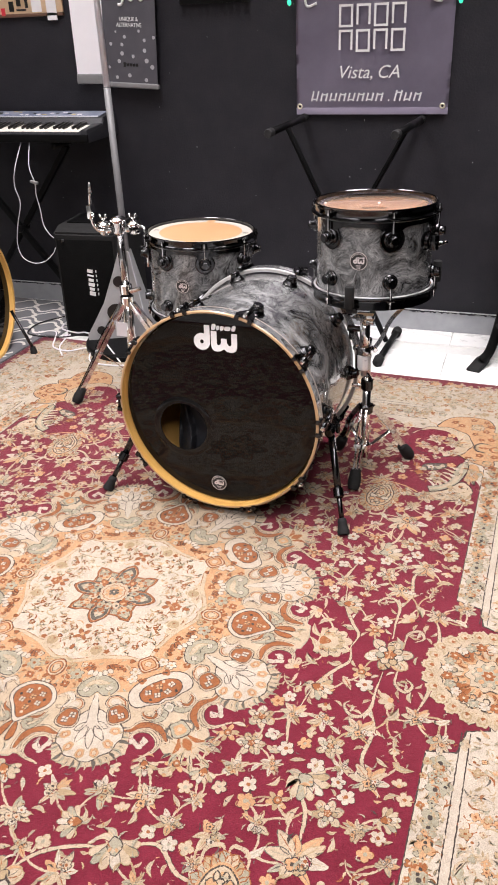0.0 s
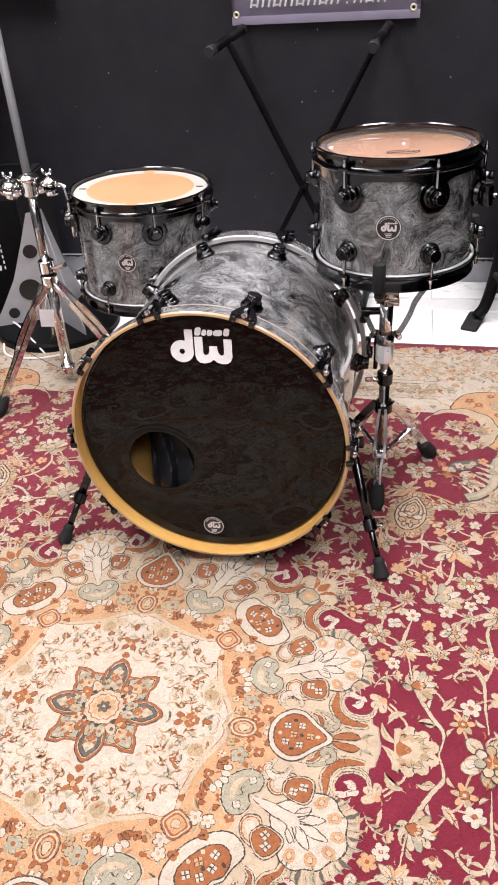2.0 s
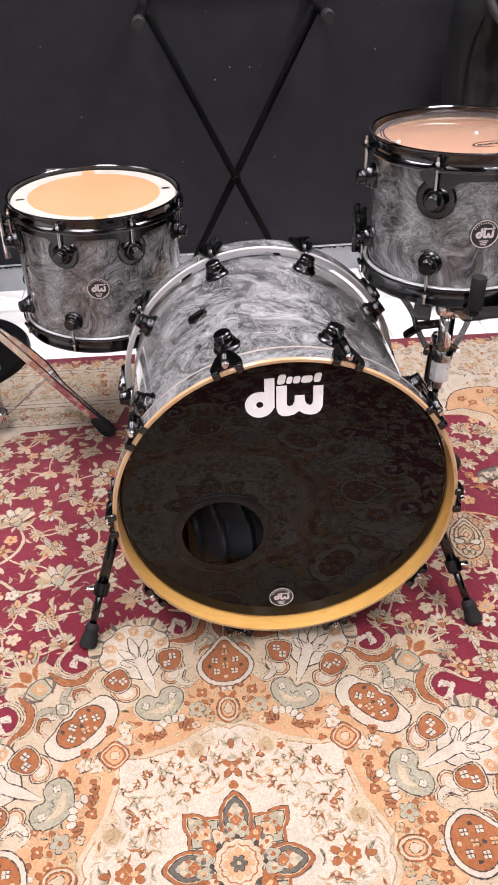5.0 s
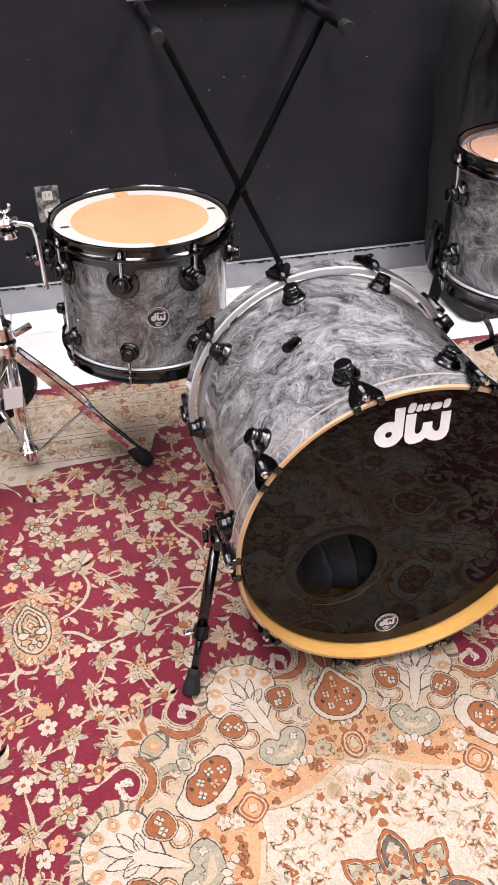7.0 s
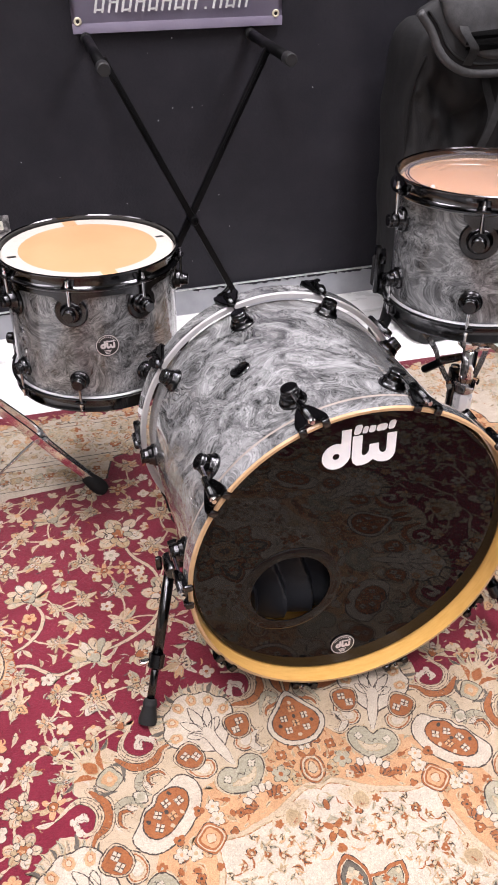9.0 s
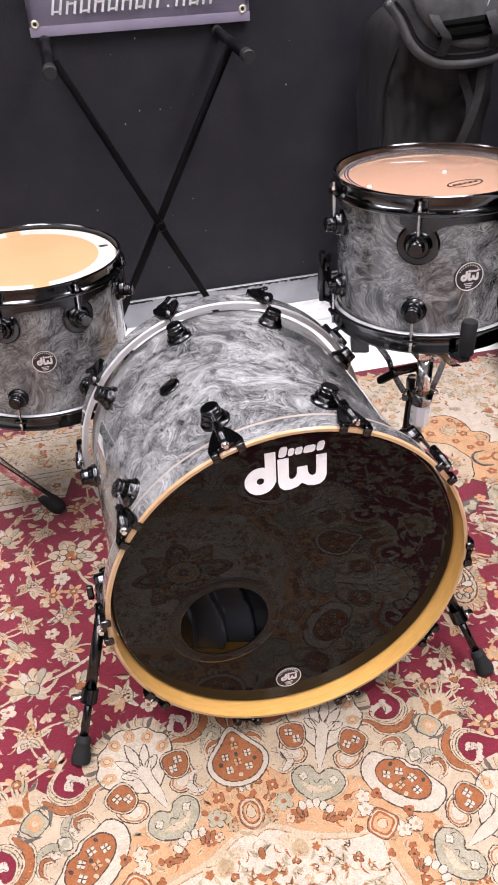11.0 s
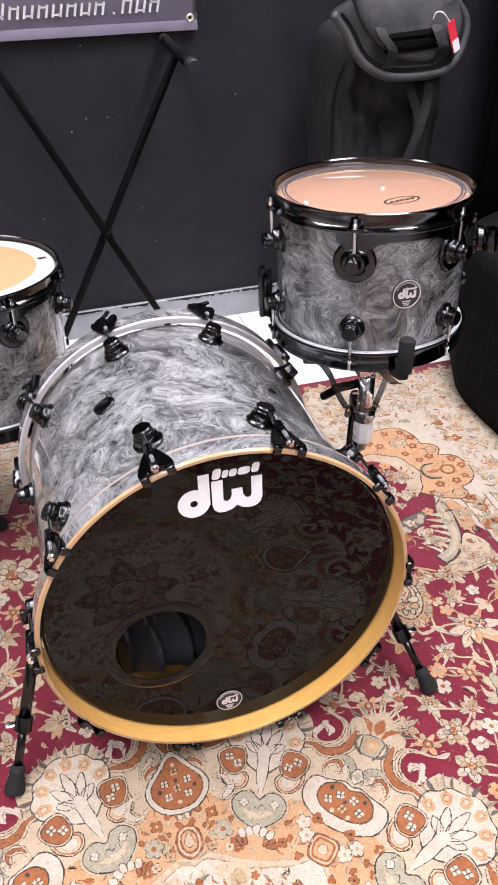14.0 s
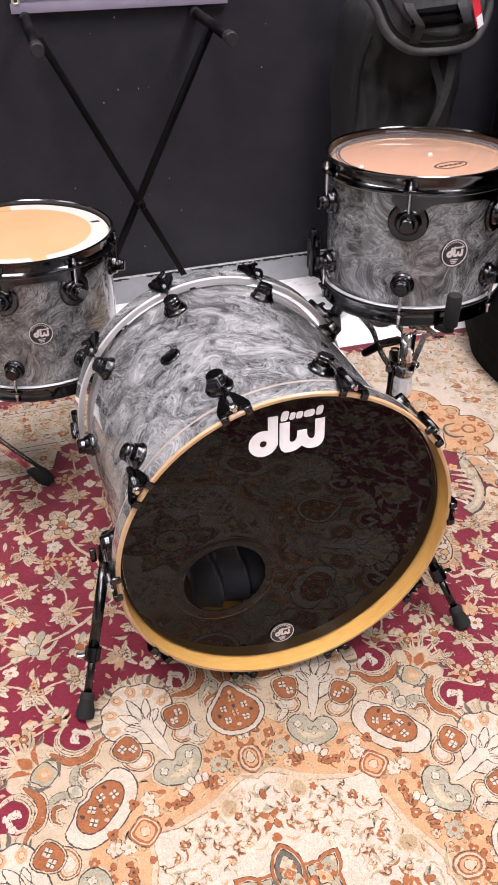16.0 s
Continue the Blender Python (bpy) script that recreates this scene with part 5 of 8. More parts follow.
for i in range(16):
    a = 2 * math.pi * i / 16
    blob(ident, [0.0415 * complex(math.cos(a), math.sin(a)) + z for z in ringpts(lambda b: 0.0040, 9)], "rust" if i % 2 else "dark", 17.6, 0)
flower(ident, 0, 8, 0.024, "peach", "tan", "dark", 18)
flower(ident, 0, 6, 0.013, "slate", "dark", "cream", 20)

def star_dots(T, j):
    """Small knots sprinkled in rings round the heart of the star."""
    for n, rad, size, cols in ((18, 0.043, 0.0042, ("slate", "rust", "sage")), (22, 0.055, 0.0046, ("rust", "cream", "slate", "peach")), (16, 0.069, 0.0040, ("rust", "slate"))):
        for i in range(n):
            a = 2 * math.pi * (i + 0.3 * (n % 4)) / n
            blob(T, ell(rad * complex(math.cos(a), math.sin(a)), size, size * 0.75, a, 8), cols[i % len(cols)], 17, j)


def peony(T, j, r=0.04, layer=4, cols=("cream", "tan", "rust"), n=9):
    """A full blossom: a ruff of round outer petals, drawn inner whorls, a coloured heart."""
    mix = ("cream", "cream", cols[1], "sage", "cream", "peach", "cream", "white")
    for i in range(n):
        a = 2 * math.pi * i / n + 0.3 * math.sin(i * 2.1)
        d = complex(math.cos(a), math.sin(a))
        far = r * (0.66 + 0.09 * math.sin(i * 2.7))
        inked(T, ell(d * far, r * 0.30, r * 0.27, a, 12, 0.06, 3), mix[(i * 3) % 8], layer + 0.2 * (i % 3), j, "tan" if i % 3 else "slate", r * 0.014)
        stroke(T, curve(d * far * 0.75, d * far + d * 1j * r * 0.10, d * far * 1.3, 4), r * 0.018, "slate" if i % 2 else "rust", layer + 1.3, j)
    for i in range(7):
        a = 2 * math.pi * (i + 0.5) / 7
        d = complex(math.cos(a), math.sin(a))
        inked(T, ell(d * r * 0.40, r * 0.20, r * 0.17, a, 10), ("cream", cols[1], "white", "sage")[i % 4], layer + 1.6 + 0.15 * (i % 2), j, "dark", r * 0.017)
    blob(T, ringpts(lambda a: r * (0.23 + 0.05 * math.cos(5 * a)), 20), cols[2], layer + 2.6, j, "dark", r * 0.025)
    for i in range(5):
        blob(T, ell(r * 0.13 * unit(72 * i), r * 0.055, r * 0.045, 0, 7), "cream", layer + 3.6, j)


def great_palmette(T, j, r=0.078):
    """A tall ogee palmette: a ruff of jagged leaves round drawn shells and a diamond."""
    shell = (1.0 + 0j, 0.72 + 0.26j, 0.42 + 0.46j, 0.02 + 0.55j, -0.42 + 0.50j, -0.78 + 0.30j, -0.95 + 0j)
    shell = [r * z for z in shell + tuple(z.conjugate() for z in shell[-2:0:-1])]
    blob(T, [1.30 * z for z in lobe(shell)], "red", 7.0, j)
    rim = lobe(shell, 4)
    for i in range(0, len(rim), 2):
        q = rim[i]
        d = q / abs(q)
        inked(T, ell(q * 1.02, r * 0.20, r * 0.155, math.atan2(d.imag, d.real) + 0.4 * (i % 4 - 1), 14, 0.10, 5), ("sage", "cream", "tan", "sage")[i // 2 % 4], 7.6 + 0.1 * (i % 3), j, "rust", r * 0.014)
        stroke(T, [q * 0.95, q + d * r * 0.15], r * 0.022, "dark", 8.3, j)
    for k, (f, c) in enumerate(((0.94, "peach"), (0.88, "cream"), (0.70, "sage"), (0.64, "cream"), (0.46, "rust"), (0.41, "tan"))):
        inked(T, [f * z + r * 0.04 * k for z in rim], c, 8.6 + 0.5 * k, j, "dark" if c in ("cream", "tan") else None, r * 0.022)
    for i in range(14):
        a = 2 * math.pi * i / 14
        q = 0.75 * complex(0.80 * math.cos(a), 0.52 * math.sin(a)) * r
        blob(T, ell(q, r * 0.055, r * 0.035, a, 8), ("rust", "peach", "slate")[i % 3], 11.6, j)
    for f, c in ((0.24, "dark"), (0.21, "cream"), (0.13, "rust"), (0.07, "cream")):
        poly([T(r * (0.16 + z * f)) for z in (1.3, 0.9j, -1.3, -0.9j)], c, 12.0 + 2 * (0.24 - f) * 10, j)
    for s_ in (-1, 1):
        for k, (u, v) in enumerate(((-0.10, 0.30), (-0.34, 0.26), (-0.52, 0.14))):
            inked(T, lobe([r * complex(u, v * s_ * 0.2), r * complex(u + 0.12, v * s_), r * complex(u - 0.02, v * s_ * 1.25), r * complex(u - 0.14, v * s_ * 0.8)], 4), ("white", "peach", "cream")[k], 12.0 + 0.3 * k, j, "dark", r * 0.016)
        stroke(T, flow([r * complex(-0.70, 0.55 * s_), r * complex(-1.15, 0.50 * s_), r * complex(-1.30, 0.15 * s_), r * complex(-1.05, 0.02 * s_)]), 0.0042, "cream", 7.4, j)
    stroke(T, flow([r * complex(1.05, 0.95), r * complex(1.16, 0.2), r * complex(1.12, -0.6), r * complex(0.9, -1.2)]), 0.0028, "peach", 7.4, j, False)


def lily(T, j, r=0.04, layer=4, cols=("cream", "tan", "rust")):
    """A blossom seen from the side, opening along +x, with leaves curling back."""
    for s in (1, -1):
        leaf(lambda z, s=s: T(complex(-0.25 * r, 0.25 * r * s) + (z if s > 0 else z.conjugate()) * complex(-0.20, 0.98)), j, r * 0.42, "cream", "sage", layer - 0.6, 0.6)
        leaf(lambda z, s=s: T(complex(-0.50 * r, 0.08 * r * s) + (z if s > 0 else z.conjugate()) * complex(-0.80, 0.60)), j, r * 0.34, "sage" if s > 0 else "tan", "cream", layer - 0.8, 0.4)
    for k, a in enumerate((-1.35, 1.35, -0.95, 0.95, -0.5, 0.5, 0.0)):
        d = complex(math.cos(a), math.sin(a))
        top = r * (0.92 if k < 2 else 1.0)
        inked(T, lobe([-0.30 * r + 0j, -0.15 * r + d * top * 0.45 + d * 1j * r * 0.17, -0.18 * r + d * top * 0.85 + d * 1j * r * 0.15, -0.18 * r + d * top, -0.18 * r + d * top * 0.85 - d * 1j * r * 0.15, -0.15 * r + d * top * 0.45 - d * 1j * r * 0.17], 3), ("cream", "cream", cols[1], "sage", "cream", "cream", "white")[k], layer + 0.25 * k, j, "slate" if k in (2, 3, 6) else "tan", r * 0.016)
    inked(T, lobe([-0.46 * r + 0j, complex(-0.14, 0.27) * r, complex(0.16, 0.16) * r, 0.28 * r + 0j, complex(0.16, -0.16) * r, complex(-0.14, -0.27) * r], 4), cols[2] if r < 0.045 else "sage", layer + 2.2, j, "dark", r * 0.022)
    for i in range(4):
        a = -0.75 + 0.5 * i
        blob(T, ell(complex(-0.16 * r, 0) + 0.26 * r * complex(math.cos(a), math.sin(a)), r * 0.09, r * 0.06, a, 9), ("cream", "peach")[i % 2], layer + 3.2, j)


def sprig(T, j, r=0.04, layer=3, bud="peach"):
    """A bent stem with paired leaves and a bud."""
    st = flow([-r + 0j, complex(-0.35 * r, 0.22 * r), complex(0.25 * r, 0.10 * r), complex(0.72 * r, -0.22 * r)], 4)
    stroke(T, st, r * 0.055, "cream", layer, j)
    for i in range(2, len(st) - 1, 3):
        d = (st[i + 1] - st[i - 1]) / abs(st[i + 1] - st[i - 1])
        for s in (1, -1):
            leaf(lambda z, s=s: T(st[i] + d * 1j * s * r * 0.16 + z * d * complex(0.6, 0.8 * s)), j, r * 0.20, ("cream", "sage", "cream")[(i + s) % 3], "tan", layer + 0.6, 0.2)
    trefoil(lambda z: T(st[-1] + z * complex(0.8, -0.5)), j, r * 0.34, "cream", bud, layer + 1)


def bouquet(T, j, r=0.04, layer=4, seed=1):
    """A ragged clump of leaves and petals of many wools with a few drawn florets on it."""
    q = random.Random(seed)
    n = 8 + seed % 4
    for i in range(n):
        a = 360 * i / n + q.uniform(-16, 16)
        d = unit(a)
        ln_ = r * q.uniform(0.62, 1.12)
        w = r * q.uniform(0.13, 0.24)
        bow = q.uniform(-0.3, 0.3) * r
        tip = d * complex(ln_, bow)
        inked(T, lobe([d * r * 0.1, d * complex(ln_ * 0.42, w + bow * 0.3), d * complex(ln_ * 0.80, w * 0.7 + bow * 0.7), tip, d * complex(ln_ * 0.80, -w * 0.6 + bow * 0.7), d * complex(ln_ * 0.42, -w + bow * 0.3)], 3), q.choice(("cream", "cream", "cream", "sage", "tan", "cream", "peach", "white")), layer + 0.25 * (i % 3), j, q.choice(("tan", "slate", "tan", None)), r * 0.014)
        stroke(T, curve(d * r * 0.25, d * complex(ln_ * 0.5, bow * 0.5), tip * 0.86, 4), r * 0.020, q.choice(("slate", "sage", "rust", "tan")), layer + 1.0, j)
    for i in range(3 + seed % 3):
        c = r * q.uniform(0.15, 0.48) * unit(q.uniform(0, 360))
        k = q.choice((4, 5, 6))
        rad = r * q.uniform(0.17, 0.27)
        inked(T, [c + z for z in ringpts(lambda a: rad * (0.66 + 0.34 * abs(math.cos(k * a / 2)) ** 0.7), k * 6)], q.choice(("cream", "peach", "white", "tan")), layer + 1.5 + 0.3 * i, j, "dark", r * 0.016)
        blob(T, [c + z for z in ringpts(lambda a: rad * 0.30, 7)], q.choice(("rust", "rust", "sage", "dark")), layer + 2.2 + 0.3 * i, j)


def orange_star(T, j, r=0.018, layer=4):
    for i in range(6):
        d = unit(60 * i)
        blob(T, ell(d * r * 0.58, r * 0.42, r * 0.22, radians(60 * i), 10), "tan" if i % 2 else "peach", layer, j)
    blob(T, ringpts(lambda a: r * 0.34, 10), "rust", layer + 1, j, "dark", r * 0.05)
    blob(T, ringpts(lambda a: r * 0.14, 7), "cream", layer + 2.2, j)


# the border, one quarter mirrored four times
EDGE = [(0.845, 0.240), (0.905, 0.226), (0.917, 0.165), (0.962, 0.150), (0.975, 0.0), (1.208, 0.0), (1.208, 1.520), (0.0, 1.520), (0.0, 1.37), (0.150, 1.36), (0.165, 1.315), (0.226, 1.290), (0.250, 1.205), (0.50, 1.185), (0.56, 1.135), (0.70, 1.14), (0.80, 1.10), (0.815, 1.00), (0.775, 0.93), (0.845, 0.80)]


def border(T, j):
    pts = [complex(*p) for p in EDGE]
    poly([T(p) for p in pts], "white", 1, j)
    for run in (EDGE[:5], EDGE[8:13]):
        stroke(T, [complex(*p) for p in run], 0.0022, "dark", 2, j, False)
    for x in (0.845, 0.908, 0.926, 1.110, 1.128, 1.185):
        y0 = 0.245 if x < 0.9 else (0.17 if x < 1 else 0.0)
        stroke(T, [complex(x, y0 + (0.93 - y0) * i / 6) for i in range(7)], 0.0012, "dark", 2, j, False)
    for y in (1.212, 1.300, 1.318, 1.475, 1.492):
        x0 = 0.245 if y < 1.3 else (0.17 if y < 1.4 else 0.0)
        stroke(T, [complex(x0 + (0.62 - x0) * i / 6, y) for i in range(7)], 0.0012, "dark", 2, j, False)
    for x, y, w, h in ((1.0, 0.62, 0.055, 0.46), (0.40, 1.40, 0.36, 0.055)):
        poly([T(complex(x + a * w, y + b * h)) for a, b in ((-1, -1), (1, -1), (1, 1), (-1, 1))], "white", 1.5, j)
    # ragged red edge with half flowers
    for i in range(34):
        for along in (0, 1):
            q = complex(1.208 + 0.004 * (i % 3), 0.02 + i * 0.045) if along else complex(0.02 + i * 0.034, 1.524 + 0.006 * (i % 3))
            blob(T, [q + z for z in ringpts(lambda a: 0.012 + 0.005 * math.cos(3 * a + i), 14)], ("cream", "tan", "red", "cream")[i % 4], 3, j)


put(border)
# corner scrolls
def dash(T, j, r=0.01, col="tan", layer=3):
    stroke(T, curve(-r + 0j, complex(0, r * 0.9), complex(r, -0.15 * r), 5), r * 0.16, col, layer, j)


def corner(T, j):
    def at(f, q, turn=0.0, **kw):
        f(lambda z: T(q + z * complex(math.cos(turn), math.sin(turn))), j, **kw)
    rim = flow([0.660 + 1.175j, 0.690 + 1.235j, 0.735 + 1.262j, 0.793 + 1.267j, 0.830 + 1.256j, 0.853 + 1.212j, 0.854 + 1.172j]) + flow([0.855 + 1.171j, 0.879 + 1.162j, 0.892 + 1.140j, 0.879 + 1.115j]) + flow([0.876 + 1.111j, 0.913 + 1.097j, 0.932 + 1.054j, 0.924 + 1.005j, 0.896 + 0.977j, 0.871 + 0.970j]) + flow([0.870 + 0.968j, 0.873 + 0.942j, 0.853 + 0.927j, 0.832 + 0.931j])
    inked(T, rim + flow([0.795 + 0.945j, 0.750 + 0.985j, 0.700 + 1.030j, 0.665 + 1.100j]), "peach", 2.6, j, "dark", 0.0018)
    # cream ring round a wine-red disc, and the disc that joins it
    c, d = 0.687 + 1.060j, 0.664 + 1.056j
    inked(T, [c + z for z in ringpts(lambda a: 0.105 + 0.003 * math.cos(9 * a), 54)], "cream", 3.0, j, "dark", 0.0014)
    for i in range(26):
        a = -1.2 + i * 0.115
        at(dash, c + 0.094 * complex(math.cos(a), math.sin(a)), a + 0.5, r=0.009, col=("tan", "sage", "peach")[i % 3], layer=3.3)
    blob(T, [d + z for z in ringpts(lambda a: 0.084 + 0.0015 * math.cos(11 * a), 48)], "red", 3.5, j)
    blob(T, [0.628 + 0.948j + z for z in ringpts(lambda a: 0.081, 36)], "red", 3.5, j)
    for q, tw, r in ((d + 0.012 + 0.020j, 0.4, 0.034), (d - 0.030 - 0.040j, 1.2, 0.030), (0.640 + 0.930j, 2.2, 0.032), (d + 0.050 + 0.020j, 2.6, 0.018), (0.690 + 0.945j, 0.2, 0.016)):
        at(bouquet, q, tw, r=r, layer=4.4, seed=int(r * 1000))
    at(peony, 0.734 + 0.985j, 0.6, r=0.022, layer=5, cols=("peach", "rust", "cream"))
    # grey leaf with a white flower
    inked(T, flow([0.650 + 0.868j, 0.664 + 0.892j, 0.700 + 0.905j, 0.746 + 0.909j, 0.722 + 0.880j, 0.700 + 0.862j, 0.674 + 0.856j, 0.650 + 0.868j]), "slate", 4.6, j, "dark", 0.0014)
    at(flower, 0.682 + 0.876j, 0.3, n=5, r=0.013, col="white", edge="dark", eye="rust", layer=5.4)
    at(flower, 0.716 + 0.893j, 0.9, n=5, r=0.009, col="cream", edge="dark", eye="rust", layer=5.4)
    # green crescent with pale teeth
    out = flow([0.792 + 0.940j, 0.797 + 0.895j, 0.790 + 0.850j, 0.773 + 0.795j, 0.735 + 0.747j, 0.700 + 0.729j])
    inn = flow([0.688 + 0.758j, 0.719 + 0.772j, 0.747 + 0.802j, 0.757 + 0.850j, 0.760 + 0.890j, 0.768 + 0.920j])
    inked(T, out + inn, "sage", 4.0, j, "dark", 0.0016)
    stroke(T, [(a + b) / 2 for a, b in zip(out, inn[::-1])], 0.007, "cream", 4.4, j)
    for i, (x, y) in enumerate(((0.764, 0.885), (0.759, 0.862), (0.757, 0.840), (0.751, 0.818), (0.741, 0.798), (0.726, 0.782), (0.707, 0.770))):
        q = complex(x, y)
        tip = q + complex(-0.030, 0.010 + 0.004 * i) * (1.0 + 0.25 * (i % 2))
        blob(T, [q + 0.008j, tip, q - 0.008j, q + 0.006], ("white", "cream")[i % 2], 4.7, j)
    stroke(T, flow([0.676 + 0.846j, 0.703 + 0.834j, 0.731 + 0.800j]), 0.0035, "peach", 4.8, j)
    at(leaf, 0.690 + 0.838j, 0.8, r=0.020, col="cream", vein="sage", layer=5)
    at(lily, 0.706 + 0.828j, 2.4, r=0.026, layer=5, cols=("cream", "tan", "rust"))
    # scrolled ground outside the crescent
    inked(T, flow([0.700 + 0.727j, 0.694 + 0.706j, 0.722 + 0.692j, 0.760 + 0.694j, 0.806 + 0.716j, 0.826 + 0.760j, 0.806 + 0.800j, 0.782 + 0.806j, 0.742 + 0.748j, 0.700 + 0.727j]), "cream", 3.2, j, "dark", 0.0016)
    inked(T, flow([0.792 + 0.830j, 0.826 + 0.830j, 0.834 + 0.880j, 0.822 + 0.925j, 0.800 + 0.925j, 0.800 + 0.880j, 0.792 + 0.830j]), "peach", 3.2, j, "tan", 0.0014)
    for q, r, cols in ((0.770 + 0.735j, 0.022, ("peach", "tan", "rust")), (0.815 + 0.875j, 0.018, ("rust", "peach", "cream")), (0.735 + 0.718j, 0.013, ("tan", "cream", "rust")), (0.797 + 0.955j, 0.018, ("tan", "cream", "peach"))):
        at(peony, q, q.real * 40, r=r, layer=4.4, cols=cols)
    # the ornament and small flowers of the peach lobes
    stroke(T, flow([0.846 + 1.080j, 0.818 + 1.076j, 0.804 + 1.053j, 0.812 + 1.026j, 0.840 + 1.016j]), 0.0075, "dark", 3.2, j)
    stroke(T, flow([0.846 + 1.077j, 0.820 + 1.072j, 0.809 + 1.053j, 0.816 + 1.030j, 0.838 + 1.020j]), 0.0050, "tan", 3.6, j)
    stroke(T, flow([0.806 + 1.053j, 0.830 + 1.047j, 0.852 + 1.050j]), 0.0060, "rust", 3.4, j)
    for rr_, cl, la in ((0.021, "dark", 3.2), (0.0195, "rust", 3.6), (0.0135, "peach", 4.0), (0.008, "tan", 4.4)):
        blob(T, [0.870 + 1.045j + z for z in ringpts(lambda a: rr_, 24)], cl, la, j)
    for rr_, cl, la in ((0.0155, "dark", 3.2), (0.0142, "tan", 3.6), (0.008, "peach", 4.0)):
        blob(T, [0.867 + 1.138j + z for z in ringpts(lambda a: rr_, 20)], cl, la, j)
        blob(T, [0.850 + 0.950j + z for z in ringpts(lambda a: rr_, 20)], cl, la, j)
    for i, q in enumerate((0.823 + 1.238j, 0.841 + 1.208j, 0.828 + 1.168j, 0.793 + 1.140j, 0.742 + 1.192j, 0.716 + 1.212j, 0.778 + 1.243j, 0.902 + 1.086j, 0.914 + 1.052j, 0.900 + 1.008j, 0.870 + 0.996j, 0.822 + 0.994j, 0.818 + 1.104j, 0.850 + 1.112j, 0.790 + 0.965j)):
        at(flower, q, i * 0.7, n=5, r=0.0125 if i % 3 else 0.010, col="rust", edge="dark", eye=("cream", "peach")[i % 2], layer=4)
    at(rosette, 0.797 + 1.192j, 0.2, r=0.024, cols=("cream", "tan", "peach", "cream"), layer=4, n=8)


put(corner)
brd = random.Random(21)
for i in range(64):
    put(flower, complex(0.877, 0.262 + i * 0.0105) if i % 2 == 0 else complex(0.877 + brd.uniform(-0.018, 0.018), 0.262 + i * 0.0105), brd.uniform(0, 6), 1, n=brd.choice((3, 4, 5)), r=brd.choice((0.006, 0.008, 0.015)) if i % 6 else 0.020, col=brd.choice(("peach", "rust", "tan", "sage")), edge="dark" if i % 3 == 0 else "tan", eye="dark", layer=3)
for i in range(230):
    side = i % 2
    q = complex(brd.uniform(0.94, 1.10), brd.uniform(0.18, 1.5)) if side else complex(brd.uniform(0.05, 0.95), brd.uniform(1.335, 1.465))
    kind = brd.random()
    if kind < 0.4:
        put(flower, q, brd.uniform(0, 6), 1, n=brd.choice((3, 4, 5, 6)), r=brd.uniform(0.006, 0.014), col=brd.choice(("white", "peach", "cream", "white")), edge=brd.choice(("tan", "dark", "tan")), eye="rust", layer=3)
    elif kind < 0.75:
        put(spray, q, brd.uniform(0, 6), brd.uniform(0.45, 0.8), r=0.05)
    else:
        put(leaf, q, brd.uniform(0, 6), 1, r=brd.uniform(0.012, 0.022), col=brd.choice(("cream", "peach", "white")), vein="dark")
for i in range(12):
    put(bunch, complex(1.0, 0.24 + 0.11 * i), i, 1.0, r=0.032, cols=("peach", "white", "cream"))
    if i < 8:
        put(bunch, complex(0.10 + 0.12 * i, 1.40), i, 1.0, r=0.032, cols=("peach", "white", "cream"))
    put(flower, complex(1.157, 0.06 + 0.12 * i), i, 1, n=5, r=0.017, col="peach", edge="dark", eye="cream", layer=3)
    put(flower, complex(0.27 + 0.03 * i, 1.256), i, 1, n=(5, 4, 6)[i % 3], r=0.017 if i % 2 else 0.011, col=("rust", "sage", "peach", "tan")[i % 4], edge="dark", eye="cream", layer=3)
    put(flower, complex(0.06 + 0.09 * i, 1.518), i, 1, n=5, r=0.017, col="peach", edge="dark", eye="cream", layer=3)

# roundels in the notches of the border
put(rosette, complex(0.945, 0), 0, 1, 2, r=0.150, cols=("cream", "peach", "rust", "cream"), layer=3, n=18)
put(rosette, complex(0, 1.345), 0, 1, 1, r=0.140, cols=("cream", "peach", "rust", "cream"), layer=3, n=18)
put(rosette, complex(0, -1.345), 0, 1, 1, r=0.140, cols=("cream", "peach", "rust", "cream"), layer=3, n=18)
for i in range(24):
    a = 2 * math.pi * i / 24
    put(flower, complex(0.945, 0) + 0.090 * complex(math.cos(a), math.sin(a)), a, 1, 2, n=5, r=0.013, col=("white", "rust", "sage")[i % 3], edge="dark", eye="cream", layer=8)
    put(leaf, complex(0.945, 0) + 0.058 * complex(math.cos(a), math.sin(a)), a, 1, 2, r=0.011, col=("tan", "rust")[i % 2], vein="dark", layer=10)
    put(fan, complex(0.945, 0) + 0.128 * complex(math.cos(a), math.sin(a)), a, 1, 2, r=0.019, cols=("cream", "tan", "rust"), layer=5, lobes=5)

